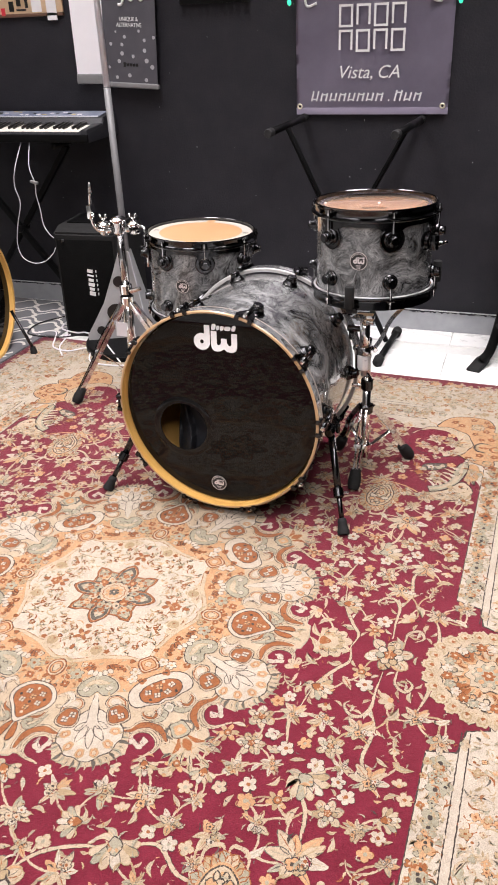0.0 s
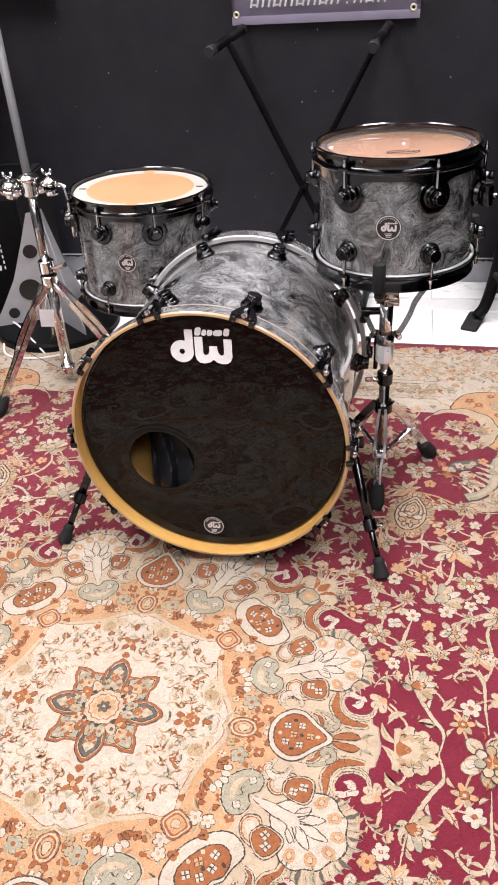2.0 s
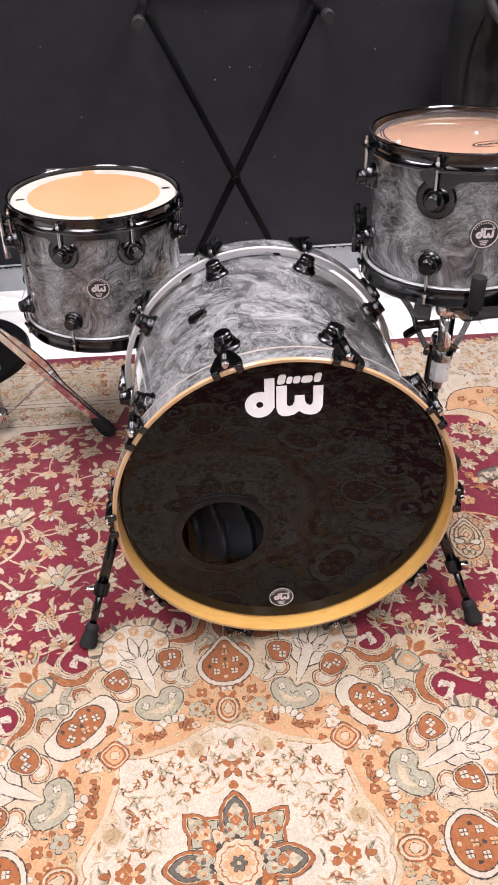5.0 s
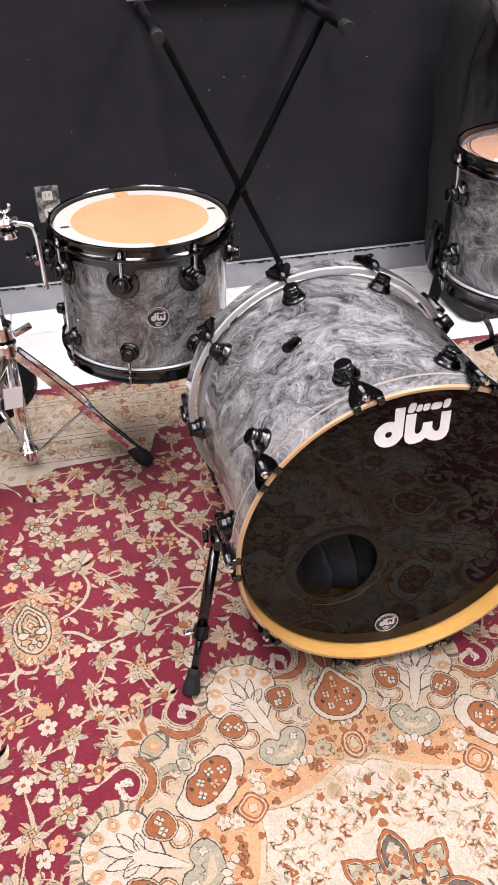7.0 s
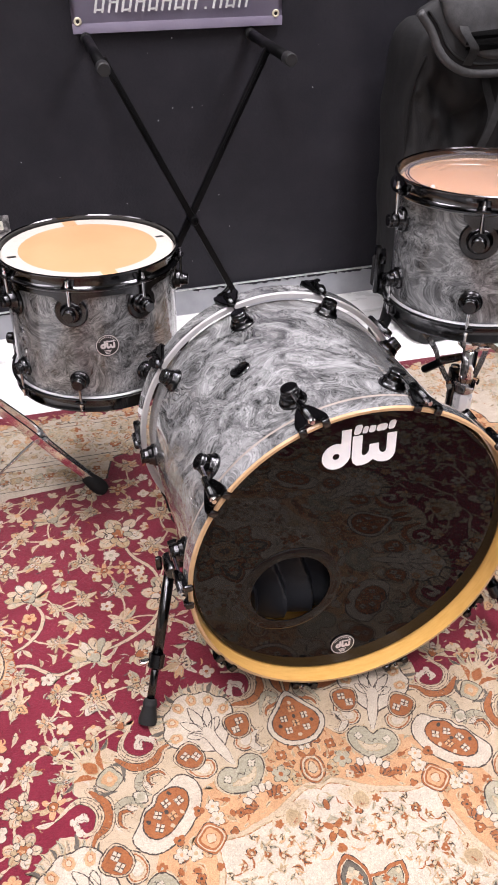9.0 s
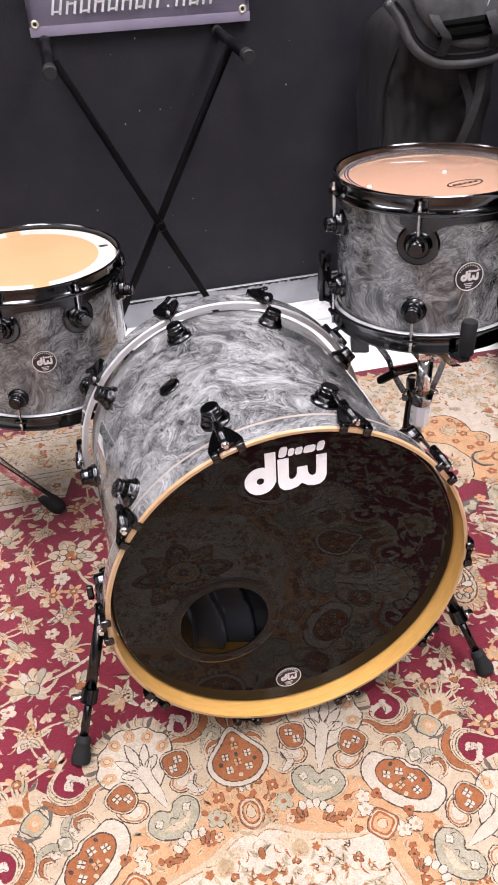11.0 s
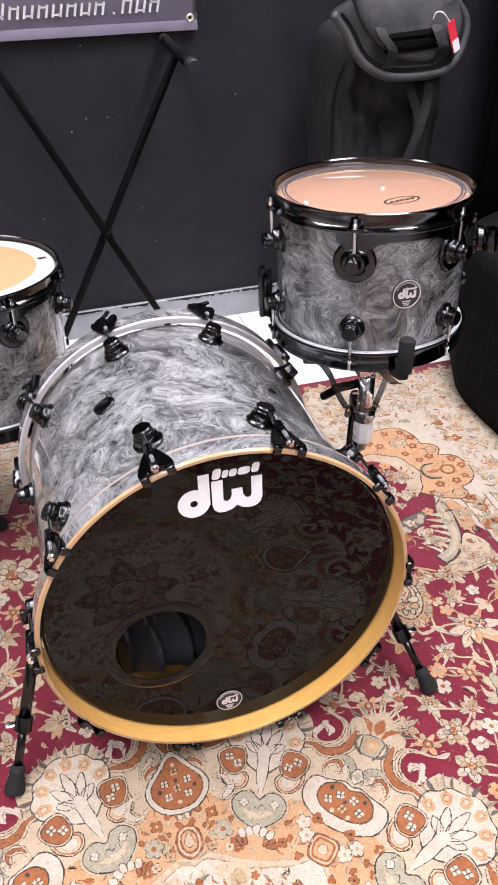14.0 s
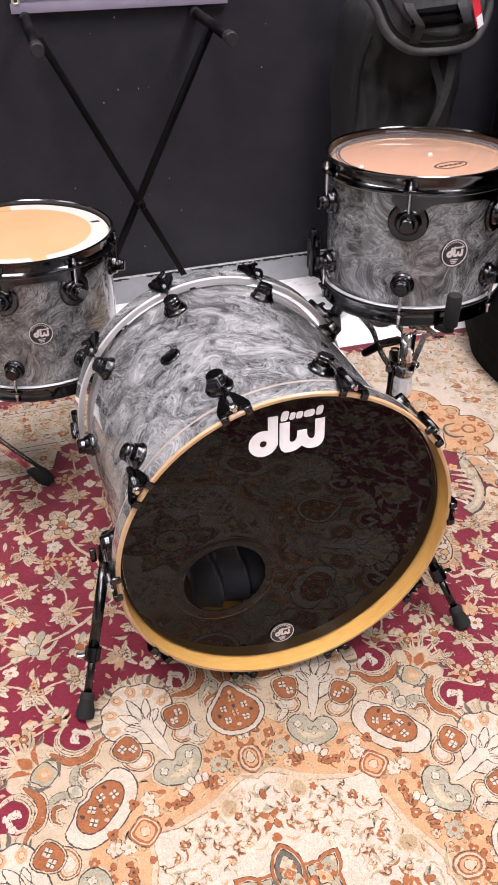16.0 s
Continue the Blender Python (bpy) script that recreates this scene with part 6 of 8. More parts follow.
for q, s_ in ((complex(0.945, 0), 2), (complex(0, 1.345), 1), (complex(0, -1.345), 1)):
    put(rosette, q, 0.2, 1, s_, r=0.052, cols=("cream", "sage", "peach", "rust"), layer=12, n=10)
    for i in range(16):
        a = 2 * math.pi * i / 16
        put(lambda T, j: stroke(T, [(0.013 - 0.010 * n / 12) * complex(math.cos(0.45 * n), math.sin(0.45 * n)) for n in range(13)], 0.0016, ("dark", "rust", "slate")[i % 3], 13, j), q + 0.075 * complex(math.cos(a), math.sin(a)), a, 1, s_)
        put(lambda T, j: stroke(T, curve(-0.011 + 0j, complex(0, 0.010), 0.011 + 0j, 6), 0.0013, "dark", 13, j), q + 0.108 * complex(math.cos(a), math.sin(a)), a + 1.57, 1, s_)
# flowers of the red field
def in_red(p, m):
    r, a = abs(p), math.atan2(p.imag, p.real)
    if r < med_edge(a) + m + 0.006 or p.real < 0 or p.imag < 0:
        return False
    x, y = p.real, p.imag
    if y < 0.235:
        return x < 0.925 - m and abs(p - 0.945) > 0.152 + m
    if x < 0.235 and y > 1.0:
        return y < 1.345 - m and abs(p - 1.345j) > 0.142 + m
    if y < 0.72:
        return x < 0.838 - m
    if abs(p - complex(0.694, 1.036)) < 0.092 - m or abs(p - complex(0.723, 0.82)) < 0.05 - m:
        return True
    return x < 0.62 - m and y < 1.195 - 0.12 * max(0, x - 0.35) - m and abs(p - complex(0.7, 1.04)) > 0.13 + m and abs(p - complex(0.735, 0.825)) > 0.12 + m


TAKEN = []


def free(p, r, gap=0.92):
    return all(abs(p - q) > (r + s) * gap for q, s in TAKEN)


# the scrolling stems that run from the side palmettes to the border
STEMS = ((0.632 + 0.0j, 0.640 + 0.045j, 0.617 + 0.080j, 0.585 + 0.140j, 0.572 + 0.205j), (0.720 + 0.055j, 0.716 + 0.115j, 0.716 + 0.165j, 0.700 + 0.196j, 0.676 + 0.196j, 0.660 + 0.176j, 0.668 + 0.162j), (0.750 + 0.040j, 0.752 + 0.082j, 0.776 + 0.100j, 0.790 + 0.078j, 0.772 + 0.060j), (0.806 + 0.160j, 0.822 + 0.105j, 0.827 + 0.050j, 0.818 + 0.0j), (0.572 + 0.205j, 0.560 + 0.250j, 0.575 + 0.315j), (0.716 + 0.165j, 0.735 + 0.225j, 0.728 + 0.300j, 0.752 + 0.346j), (0.617 + 0.398j, 0.655 + 0.450j, 0.665 + 0.545j), (0.350 + 0.632j, 0.420 + 0.600j, 0.480 + 0.640j, 0.556 + 0.640j), (0.175 + 0.760j, 0.215 + 0.690j, 0.280 + 0.650j, 0.350 + 0.632j), (0.250 + 0.980j, 0.230 + 0.900j, 0.190 + 0.840j, 0.175 + 0.760j), (0.470 + 0.830j, 0.440 + 0.760j, 0.470 + 0.700j, 0.556 + 0.655j))
for st in STEMS:
    line = [complex(v.x, v.y) for v in spline([(z.real, z.imag, 0) for z in st], 6)]
    put(lambda T, j: (stroke(T, line, 0.0046, "dark", 1.2, j), stroke(T, line, 0.0038, "cream", 1.5, j)))
    for i in range(2, len(line) - 2, 4):
        d = (line[i + 1] - line[i - 1]) / abs(line[i + 1] - line[i - 1])
        put(leaf, line[i] + d * 1j * (0.010 if i % 8 < 4 else -0.010), math.atan2(d.imag, d.real) + (0.8 if i % 8 < 4 else -0.8), 1, r=0.0105, col=("cream", "tan", "white")[i % 3], vein="sage", layer=2)
    TAKEN.extend((z, 0.009) for z in line[::3])
for p, r, f in ((0.724 + 0j, 0.056, peony), (0.641 + 0.386j, 0.050, lily), (0.665 + 0.545j, 0.058, bouquet), (0.560 + 0.655j, 0.050, lily), (0.350 + 0.632j, 0.052, lily), (0.175 + 0.760j, 0.056, peony), (0.813 + 0.165j, 0.032, bouquet), (0.752 + 0.346j, 0.040, bouquet), (0.470 + 0.83j, 0.054, lily), (0.250 + 0.98j, 0.058, peony), (0.596 + 0.146j, 0.040, lily), (0.707 + 0.235j, 0.036, bouquet), (0.661 + 0.291j, 0.030, peony), (0.563 + 0.232j, 0.030, bouquet), (0.690 + 0.107j, 0.020, flower), (0.533 + 0.429j, 0.018, flower), (0.576 + 0.325j, 0.018, flower), (0.646 + 0.345j, 0.018, flower), (0.720 + 0.396j, 0.018, flower), (0.40 + 1.08j, 0.05, lily), (0.0 + 0.66j, 0.05, lily)):
    TAKEN.append((p, r))
    put(f, p, math.atan2(p.imag, p.real) if f is lily else 0.3, 1, 2 if p.imag == 0 else 4, r=r)
put(fan, complex(0.578, 0), 0.0, 1, 2, r=0.056, cols=("cream", "tan", "rust"))
fld = random.Random(5)
for rad, tries, low in ((0.042, 700, 0), (0.031, 1600, 0), (0.022, 3200, 0), (0.0155, 3600, 0), (0.0095, 420, 0)):
    for i in range(tries):
        p = complex(fld.uniform(0, 0.92), fld.uniform(0, 1.32))
        if rad > 0.035 and p.imag < 0.5:
            continue
        if not in_red(p, rad * 0.75) or not free(p, rad, 0.93 if rad > 0.02 else 0.86):
            continue
        TAKEN.append((p, rad))
        turn = fld.uniform(0, 6.28)
        c1 = fld.choice(("cream", "cream", "tan", "cream", "white"))
        if rad > 0.035:
            f = fld.choice((bouquet, lily, bouquet, peony, bouquet))
            put(f, p, turn, 1, r=rad * 0.92, **({"cols": fld.choice((("cream", "sage", "rust"), ("cream", "tan", "peach"), ("tan", "cream", "rust")))} if f in (peony, lily) else {"seed": fld.randrange(999)} if f is bouquet else {}))
        elif rad > 0.025:
            f = fld.choice((bouquet, bouquet, sprig, lily, bouquet, peony))
            put(f, p, turn, 1, r=rad, **({"seed": fld.randrange(999)} if f is bouquet else {}))
        elif rad > 0.018:
            f = fld.choice((trefoil, leaf, flower, bouquet, bouquet, orange_star, lily, sprig, leaf))
            if f is leaf:
                put(leaf, p, turn, 1, r=rad * 1.0, col=c1, vein=fld.choice(("sage", "rust", "tan")), bend=fld.uniform(-0.5, 0.5), teeth=1)
            elif f is flower:
                put(flower, p, turn, 1, n=5, r=rad * 0.9, col=fld.choice(("white", "cream", "peach")), edge="dark" if fld.random() < 0.5 else "rust", eye=fld.choice(("rust", "sage")))
            else:
                put(f, p, turn, 1, r=rad * 1.1, **({"seed": fld.randrange(999)} if f is bouquet else {}))
        elif rad > 0.012:
            f = fld.choice((flower, trefoil, leaf, leaf))
            if f is flower:
                put(flower, p, turn, 1, n=fld.choice((4, 5, 5)), r=rad, col=fld.choice(("white", "cream", "peach", "white")), edge=fld.choice(("tan", "dark", "rust")), eye=fld.choice(("rust", "sage")))
            elif f is leaf:
                put(leaf, p, turn, 1, r=rad, col=c1, vein="sage", bend=fld.uniform(-0.5, 0.5))
            else:
                put(trefoil, p, turn, 1, r=rad, eye=fld.choice(("peach", "rust", "sage")))
        else:
            put(leaf, p, turn, 1, r=rad * 0.9, col=fld.choice(("cream", "sage", "peach", "tan")), vein="tan")
put(star_dots, 0j, 0, 1, 1)
put(great_palmette, 0.561 + 0.660j, radians(80))
# shading, veins and nicks over the field flowers
shade = random.Random(44)
for p, r in TAKEN:
    if r < 0.013:
        continue
    for i in range(2 + int(r * 110)):
        q = p + r * math.sqrt(shade.random()) * 0.98 * complex(math.cos(i * 2.4), math.sin(i * 2.4))
        col = shade.choice(("red", "tan", "sage", "rust", "dark", "tan", "peach", "slate", "sage", "white"))
        w = r * shade.uniform(0.10, 0.20) + 0.0018
        wd = w * shade.uniform(0.13, 0.26)
        put(lambda T, j: stroke(T, curve(-w + 0j, complex(0, w * 0.7), w + 0j, 5), wd, col, 15, j), q, shade.uniform(0, 6.28), 1)
# fine filling of the pale grounds: small scrolls, buds and dashes, mirrored with the rest
fill = random.Random(33)


def tendril(T, j, r=0.02, col="tan", layer=3):
    stroke(T, [(r - r * 0.8 * i / 12) * complex(math.cos(a), math.sin(a)) for i, a in enumerate([0.45 * i for i in range(13)])], r * 0.075, col, layer, j)


def sow(n, test, box_, kinds, layer, sizes):
    done = []
    for i in range(n):
        p = complex(fill.uniform(*box_[0]), fill.uniform(*box_[1]))
        r = fill.uniform(*sizes)
        if not test(p) or any(abs(p - q) < (r + s) * 0.9 for q, s in done):
            continue
        done.append((p, r))
        k, c = fill.choice(kinds)
        if k is flower:
            put(flower, p, fill.uniform(0, 6), 1, n=fill.choice((3, 4, 5)), r=r, col=c, edge=fill.choice(("dark", "tan", "rust")), eye=fill.choice(("rust", "sage", "cream")), layer=layer)
        elif k is leaf:
            put(leaf, p, fill.uniform(0, 6), 1, r=r * 0.9, col=c, vein=fill.choice(("tan", "sage", "dark")), layer=layer, bend=fill.uniform(-0.6, 0.6))
        else:
            put(k, p, fill.uniform(0, 6), 1, r=r * 1.2, col=c, layer=layer)


sow(700, lambda p: 0.420 < abs(p) < med_edge(math.atan2(p.imag, p.real)) - 0.012, ((0, 0.58), (0, 0.58)), ((dash, "tan"), (dash, "peach"), (tendril, "tan"), (leaf, "white"), (dash, "white")), 1.5, (0.007, 0.014))
sow(1500, lambda p: 0.250 < abs(p) < 0.345, ((0, 0.36), (0, 0.36)), ((dash, "rust"), (leaf, "rust"), (leaf, "cream"), (flower, "rust"), (flower, "tan"), (tendril, "tan"), (leaf, "tan"), (leaf, "sage")), 2.5, (0.006, 0.011))
sow(1500, lambda p: 0.125 < abs(p) < 0.225, ((0, 0.24), (0, 0.24)), ((dash, "peach"), (leaf, "peach"), (dash, "tan"), (leaf, "rust"), (dash, "rust"), (leaf, "tan"), (leaf, "sage"), (flower, "rust"), (leaf, "rust")), 3.8, (0.006, 0.011))
pale = ((dash, "tan"), (tendril, "tan"), (flower, "white"), (leaf, "peach"), (flower, "peach"), (dash, "tan"), (leaf, "cream"), (leaf, "white"), (dash, "peach"), (dash, "rust"), (leaf, "cream"), (leaf, "sage"), (flower, "rust"), (leaf, "tan"), (dash, "slate"), (flower, "sage"), (leaf, "peach"))
sow(2900, lambda p: p.imag > 0.02 or p.real > 1, ((0.935, 1.105), (0.16, 1.53)), pale, 2.6, (0.007, 0.017))
sow(2600, lambda p: True, ((0.02, 0.95), (1.335, 1.54)), pale, 2.6, (0.007, 0.017))
sow(900, lambda p: True, ((1.095, 1.20), (0.02, 1.53)), pale, 2.6, (0.006, 0.012))
sow(700, lambda p: True, ((0.855, 0.90), (0.25, 0.92)), pale, 2.6, (0.005, 0.010))
sow(1500, lambda p: True, ((0.25, 0.62), (1.222, 1.292)), pale, 2.6, (0.005, 0.012))
LOBES = ((complex(0.812, 1.185), 0.085), (complex(0.885, 1.035), 0.080), (complex(0.868, 1.120), 0.060), (complex(0.735, 1.215), 0.055), (complex(0.895, 0.945), 0.045), (complex(0.7, 1.04), 0.128))
clear = lambda p: not in_red(p, 0) and all(abs(p - c) > r + 0.008 for c, r in LOBES)
sow(420, lambda p: clear(p), ((0.62, 0.95), (0.78, 1.30)), pale, 6.2, (0.007, 0.016))
fine = ((dash, "tan"), (leaf, "slate"), (leaf, "tan"), (tendril, "tan"), (dash, "rust"), (flower, "sage"), (leaf, "sage"), (flower, "tan"), (leaf, "rust"))
sow(1200, lambda p: p.imag > 0.17 or p.real > 1.06, ((0.935, 1.205), (0.02, 1.53)), fine, 4.6, (0.006, 0.012))
sow(1000, lambda p: p.real > 0.17 or p.imag > 1.46, ((0.02, 0.95), (1.325, 1.54)), fine, 4.6, (0.006, 0.012))
sow(900, lambda p: True, ((0.25, 0.62), (1.215, 1.298)), fine, 4.6, (0.005, 0.010))
sow(900, lambda p: True, ((0.85, 0.905), (0.25, 0.92)), fine, 4.6, (0.005, 0.010))
sow(260, lambda p: clear(p), ((0.56, 0.95), (0.80, 1.32)), fine, 9.0, (0.007, 0.015))
def in_lobes(p):
    return abs(p - 0.687 - 1.06j) > 0.118 and any(abs(p - c) < r for c, r in ((0.800 + 1.200j, 0.062), (0.868 + 1.140j, 0.020), (0.880 + 1.040j, 0.062), (0.745 + 1.215j, 0.040), (0.852 + 0.950j, 0.018)))


sow(700, in_lobes, ((0.70, 0.94), (0.93, 1.27)), ((dash, "tan"), (dash, "rust"), (leaf, "cream"), (dash, "dark"), (tendril, "tan"), (dash, "cream")), 3.1, (0.005, 0.009))
sow(500, lambda p: any(abs(p - c) < r for c, r in ((0.765 + 0.735j, 0.045), (0.800 + 0.750j, 0.028), (0.815 + 0.875j, 0.026), (0.735 + 0.712j, 0.022))), ((0.69, 0.85), (0.69, 0.95)), ((leaf, "peach"), (leaf, "sage"), (dash, "dark"), (flower, "tan"), (leaf, "tan"), (dash, "rust")), 4.0, (0.006, 0.012))
# stems joining neighbours
big = [(p, r) for p, r in TAKEN if r > 0.018]
for i, (p, r) in enumerate(big):
    near = sorted(big, key=lambda q: abs(q[0] - p))[1:3]
    for q, s in near[: 1 + i % 2]:
        if abs(q - p) < 0.16:
            bow = (q - p) * 1j * fld.choice((-0.3, 0.3, 0.2))
            put(lambda T, j, a=p, b=q, c=bow: stroke(T, curve(a, (a + b) / 2 + c, b, 8), 0.0021, "tan" if abs(a) % 0.02 < 0.006 else "cream", 1, j, False))

rug = thing("rug", pose(RX, RY, 0, 0, 0, RTURN), "wine-red and cream floral medallion rug on the tiled floor", "rug")
part("ground", box(2 * RW, 2 * RL, 0.009, 0.003, m=pose(0, 0, -0.0035)), PILES["red"], rug, "wine-red woollen ground")
me = bpy.data.meshes.new("woven_pattern")
me.from_pydata(RV, [], RF)
for k in PNAMES:
    me.materials.append(PILES[k])
me.polygons.foreach_set("material_index", RM)
me.update()
bm = bmesh.new()
bm.from_mesh(me)
bmesh.ops.reverse_faces(bm, faces=[f for f in bm.faces if f.normal.z < 0])
bm.to_mesh(me)
bm.free()
place("woven_pattern", me, None, rug, "cream, rust and sage floral pattern", kind="stuff")

# ---- stands ----
def hub(p, r, h, d=(0, 0, 1), segs=20):
    return lathe([(0, -h / 2), (r * 0.85, -h / 2), (r, -h / 2 + 0.003), (r, h / 2 - 0.003), (r * 0.85, h / 2), (0, h / 2)], segs, m=aim(p, d))


def tripod(stand, col, top_z, low_z, feet, r, wide, double=True):
    """Chrome legs with flat braces, each ending in a rubber foot."""
    for fx, fy in feet:
        d = Vector((fx - col[0], fy - col[1], 0)).normalized()
        a = Vector((col[0], col[1], top_z)) + d * 0.02
        b = Vector((fx, fy, 0.03))
        side = d.cross(Vector((0, 0, 1)))
        leg = bmesh.new()
        for s in ((-1, 1) if double else (0,)):
            mid = a.lerp(b, 0.45) + side * (wide * s) + Vector((0, 0, 0.01))
            pts = spline([a + side * (wide * 0.6 * s), mid, a.lerp(b, 0.62) + side * (wide * 0.5 * s), b + side * (0.006 * s)], 6)
            rings = []
            for i, p in enumerate(pts):
                ax = (pts[min(i + 1, len(pts) - 1)] - pts[max(i - 1, 0)]).normalized()
                nv = side.cross(ax).normalized()
                rings.append([leg.verts.new(p + side * (0.003 * u) + nv * (0.0095 * w)) for u, w in ((-1, -1), (1, -1), (1, 1), (-1, 1))])
            for p, q in zip(rings, rings[1:]):
                for k in range(4):
                    leg.faces.new((p[k], p[(k + 1) % 4], q[(k + 1) % 4], q[k]))
            leg.faces.new(rings[0][::-1])
            leg.faces.new(rings[-1])
        bmesh.ops.recalc_face_normals(leg, faces=leg.faces)
        L = part("leg", leg, CHROME, stand, "chrome double-braced leg")
        m2 = a.lerp(b, 0.52)
        low = Vector((col[0], col[1], low_z)) + d * 0.018
        part("brace", box(0.003, 0.014, (m2 - low).length, 0.001, m=aim((m2 + low) / 2, m2 - low, tuple(side))), CHROME, L)
        part("rivet_or_screw", hub(m2, 0.006, 0.02 + wide, side, 12), STEEL, L)
        dd = (b - a).normalized()
        part("rubber_foot", lathe([(0, 0.022), (0.015, 0.020), (0.020, 0.008), (0.0205, -0.010), (0.016, -0.042), (0.011, -0.047), (0, -0.047)], 16, m=aim(b + Vector((0, 0, -0.008)), dd)), RUBBER, L, "black rubber foot")


# snare stand under the tom: the basket's stem stands before the column
SX, SY, NX, NY = 0.364, 0.780, 0.361, 0.732
snare = thing("snare_stand", pose(0, 0, 0), "chrome snare stand with black rubber grips holding a tom", "drum stand", "drum hardware")
part("column", tube([(SX, SY, 0.05), (SX, SY, 0.33)], 0.0125, 18), CHROME, snare, "chrome lower tube")
part("upper_tube", tube([(SX, SY, 0.31), (SX, SY, 0.455)], 0.0095, 16), CHROME, snare)
part("base_collar", hub((SX, SY, 0.222), 0.021, 0.030), BLACKM, snare, "black leg collar")
part("low_collar", hub((SX, SY, 0.085), 0.018, 0.03), CHROME, snare)
part("height_collar", hub((SX, SY, 0.305), 0.019, 0.034), BLACKM, snare, "black height collar")
part("wing_screw", box(0.034, 0.008, 0.013, 0.003, m=pose(SX - 0.030, SY - 0.004, 0.300, 0, 0, 12)), CHROME, snare)
part("wing_bolt", hub((SX - 0.018, SY - 0.004, 0.300), 0.007, 0.02, (1, 0, 0), 12), CHROME, snare)
part("tilter", box(0.024, 0.060, 0.030, 0.006, m=pose((SX + NX) / 2, (SY + NY) / 2, 0.440)), BLACKM, snare, "black basket tilter")
part("tilter_arm", box(0.010, 0.014, 0.090, 0.003, m=pose(NX - 0.020, NY + 0.012, 0.392, 4)), BLACKM, snare)
part("tilt_knob", hub((0.330, 0.752, 0.492), 0.0085, 0.050, (1, 0, 0.05), 16), BLACKM, snare, "black tilt knob")
part("tilt_lever", box(0.019, 0.017, 0.072, 0.007, m=aim((0.312, 0.782, 0.464), (-0.016, 0.080, -0.075))), SATIN, snare, "black tilt lever")
part("basket_nut", lathe([(0.010, -0.022), (0.0190, -0.022), (0.0203, -0.019), (0.0203, 0.017), (0.0180, 0.022), (0.010, 0.022)], 8, m=pose(NX, NY, 0.399)), POLISHED, snare, "bright hexagonal basket nut")
part("thread", tube([(NX, NY, 0.355), (NX, NY, 0.425)], 0.0085, 14), STEEL, snare)
part("stem", tube([(NX, NY, 0.420), (NX, NY, 0.538)], 0.0150, 20), CHROME, snare, "chrome basket stem")
part("stem_head", box(0.052, 0.034, 0.022, 0.006, m=pose(NX, NY, 0.538)), CHROME, snare)
part("arm_yoke", lathe([(0.012, -0.012), (0.0195, -0.012), (0.021, -0.008), (0.021, 0.008), (0.0185, 0.012), (0.012, 0.012)], 12, m=pose(NX, NY, 0.436)), DIMMEDCHROME, snare, "chrome arm yoke")
tripod(snare, (SX, SY), 0.226, 0.085, [(0.488, 0.884), (0.358, 0.655), (0.258, 0.885)], 0.012, 0.012)
TC = Vector((0.370, 0.7755, 0))
for ang in (-97, 27, 147):
    d = Vector((math.cos(radians(ang)), math.sin(radians(ang)), 0))
    e = TC + d * (0.201 if ang < 0 else 0.189)
    n0 = Vector((NX, NY, 0))
    side = d.cross(Vector((0, 0, 1)))
    bent = ((0.006, 0.528), (0.022, 0.540), (0.040, 0.556), (0.060, 0.566)) if ang < 0 else ((0.022, 0.434), (0.036, 0.446), (0.058, 0.482), (0.070, 0.512), (0.100, 0.548))
    pts = [n0 + d * u + Vector((0, 0, z)) for u, z in bent] + [n0.lerp(e, 0.74) + Vector((0, 0, 0.574)), n0.lerp(e, 0.88) + Vector((0, 0, 0.582))]
    across = side if ang < 0 else Vector((0.8, 0.3, 0.5)) if ang > 90 else Vector((0.8, -0.3, -0.5))
    A = part("basket_arm", ribbon(pts, across, 0.0125 if ang > 0 else 0.0165, 0.004, 3), DIMMEDCHROME, snare, "bent chrome basket arm")
    if ang > 0:
        part("arm_bolt", hub(n0 + d * 0.030 + Vector((0, 0, 0.436)), 0.0075, 0.026, side, 14), CHROME, A)
    else:
        part("arm_bolt", hub(n0 + d * 0.014 + Vector((0.018, 0, 0.530)), 0.0085, 0.022, side, 14), CHROME, A)
    part("rubber_grip", lathe([(0, -0.029), (0.0115, -0.029), (0.0130, -0.026), (0.0130, 0.027), (0.0115, 0.030), (0, 0.030)], 20, m=pose(e.x, e.y, 0.645)), RUBBER, A, "black rubber grip")
    part("grip_foot", box(0.052, 0.018, 0.012, 0.004, m=Matrix.Translation(e - d * 0.022 + Vector((0, 0, 0.600))) @ pose(0, 0, 0, 0, 0, ang) @ pose(0, 0, 0, 0, -18)), RUBBER, A)

# tom stand
LX, LY = -0.660, 1.205
ls = thing("tom_stand", pose(0, 0, 0), "chrome double-braced tom stand with a white tag", "drum stand", "drum hardware")
part("column", tube([(LX, LY, 0.04), (LX, LY, 0.415)], 0.0165, 20), CHROME, ls, "chrome lower tube")
part("upper_tube", tube([(LX, LY, 0.38), (LX, LY, 0.64)], 0.0142, 18), DIMMEDCHROME, ls, "chrome upper tube")
part("collar", hub((LX, LY, 0.402), 0.024, 0.04), CHROME, ls)
part("leg_collar", hub((LX, LY, 0.357), 0.026, 0.036), CHROME, ls)
part("low_collar", hub((LX, LY, 0.052), 0.023, 0.03), CHROME, ls)
part("wing_screw", box(0.045, 0.008, 0.016, 0.003, m=pose(LX + 0.045, LY - 0.01, 0.404, 0, -15, 20)), CHROME, ls)
part("memory_lock", hub((LX, LY, 0.382), 0.022, 0.012), SATIN, ls)
tripod(ls, (LX, LY), 0.347, 0.05, [(-0.806, 0.985), (-0.378, 1.148), (-0.800, 1.430)], 0.015, 0.016)
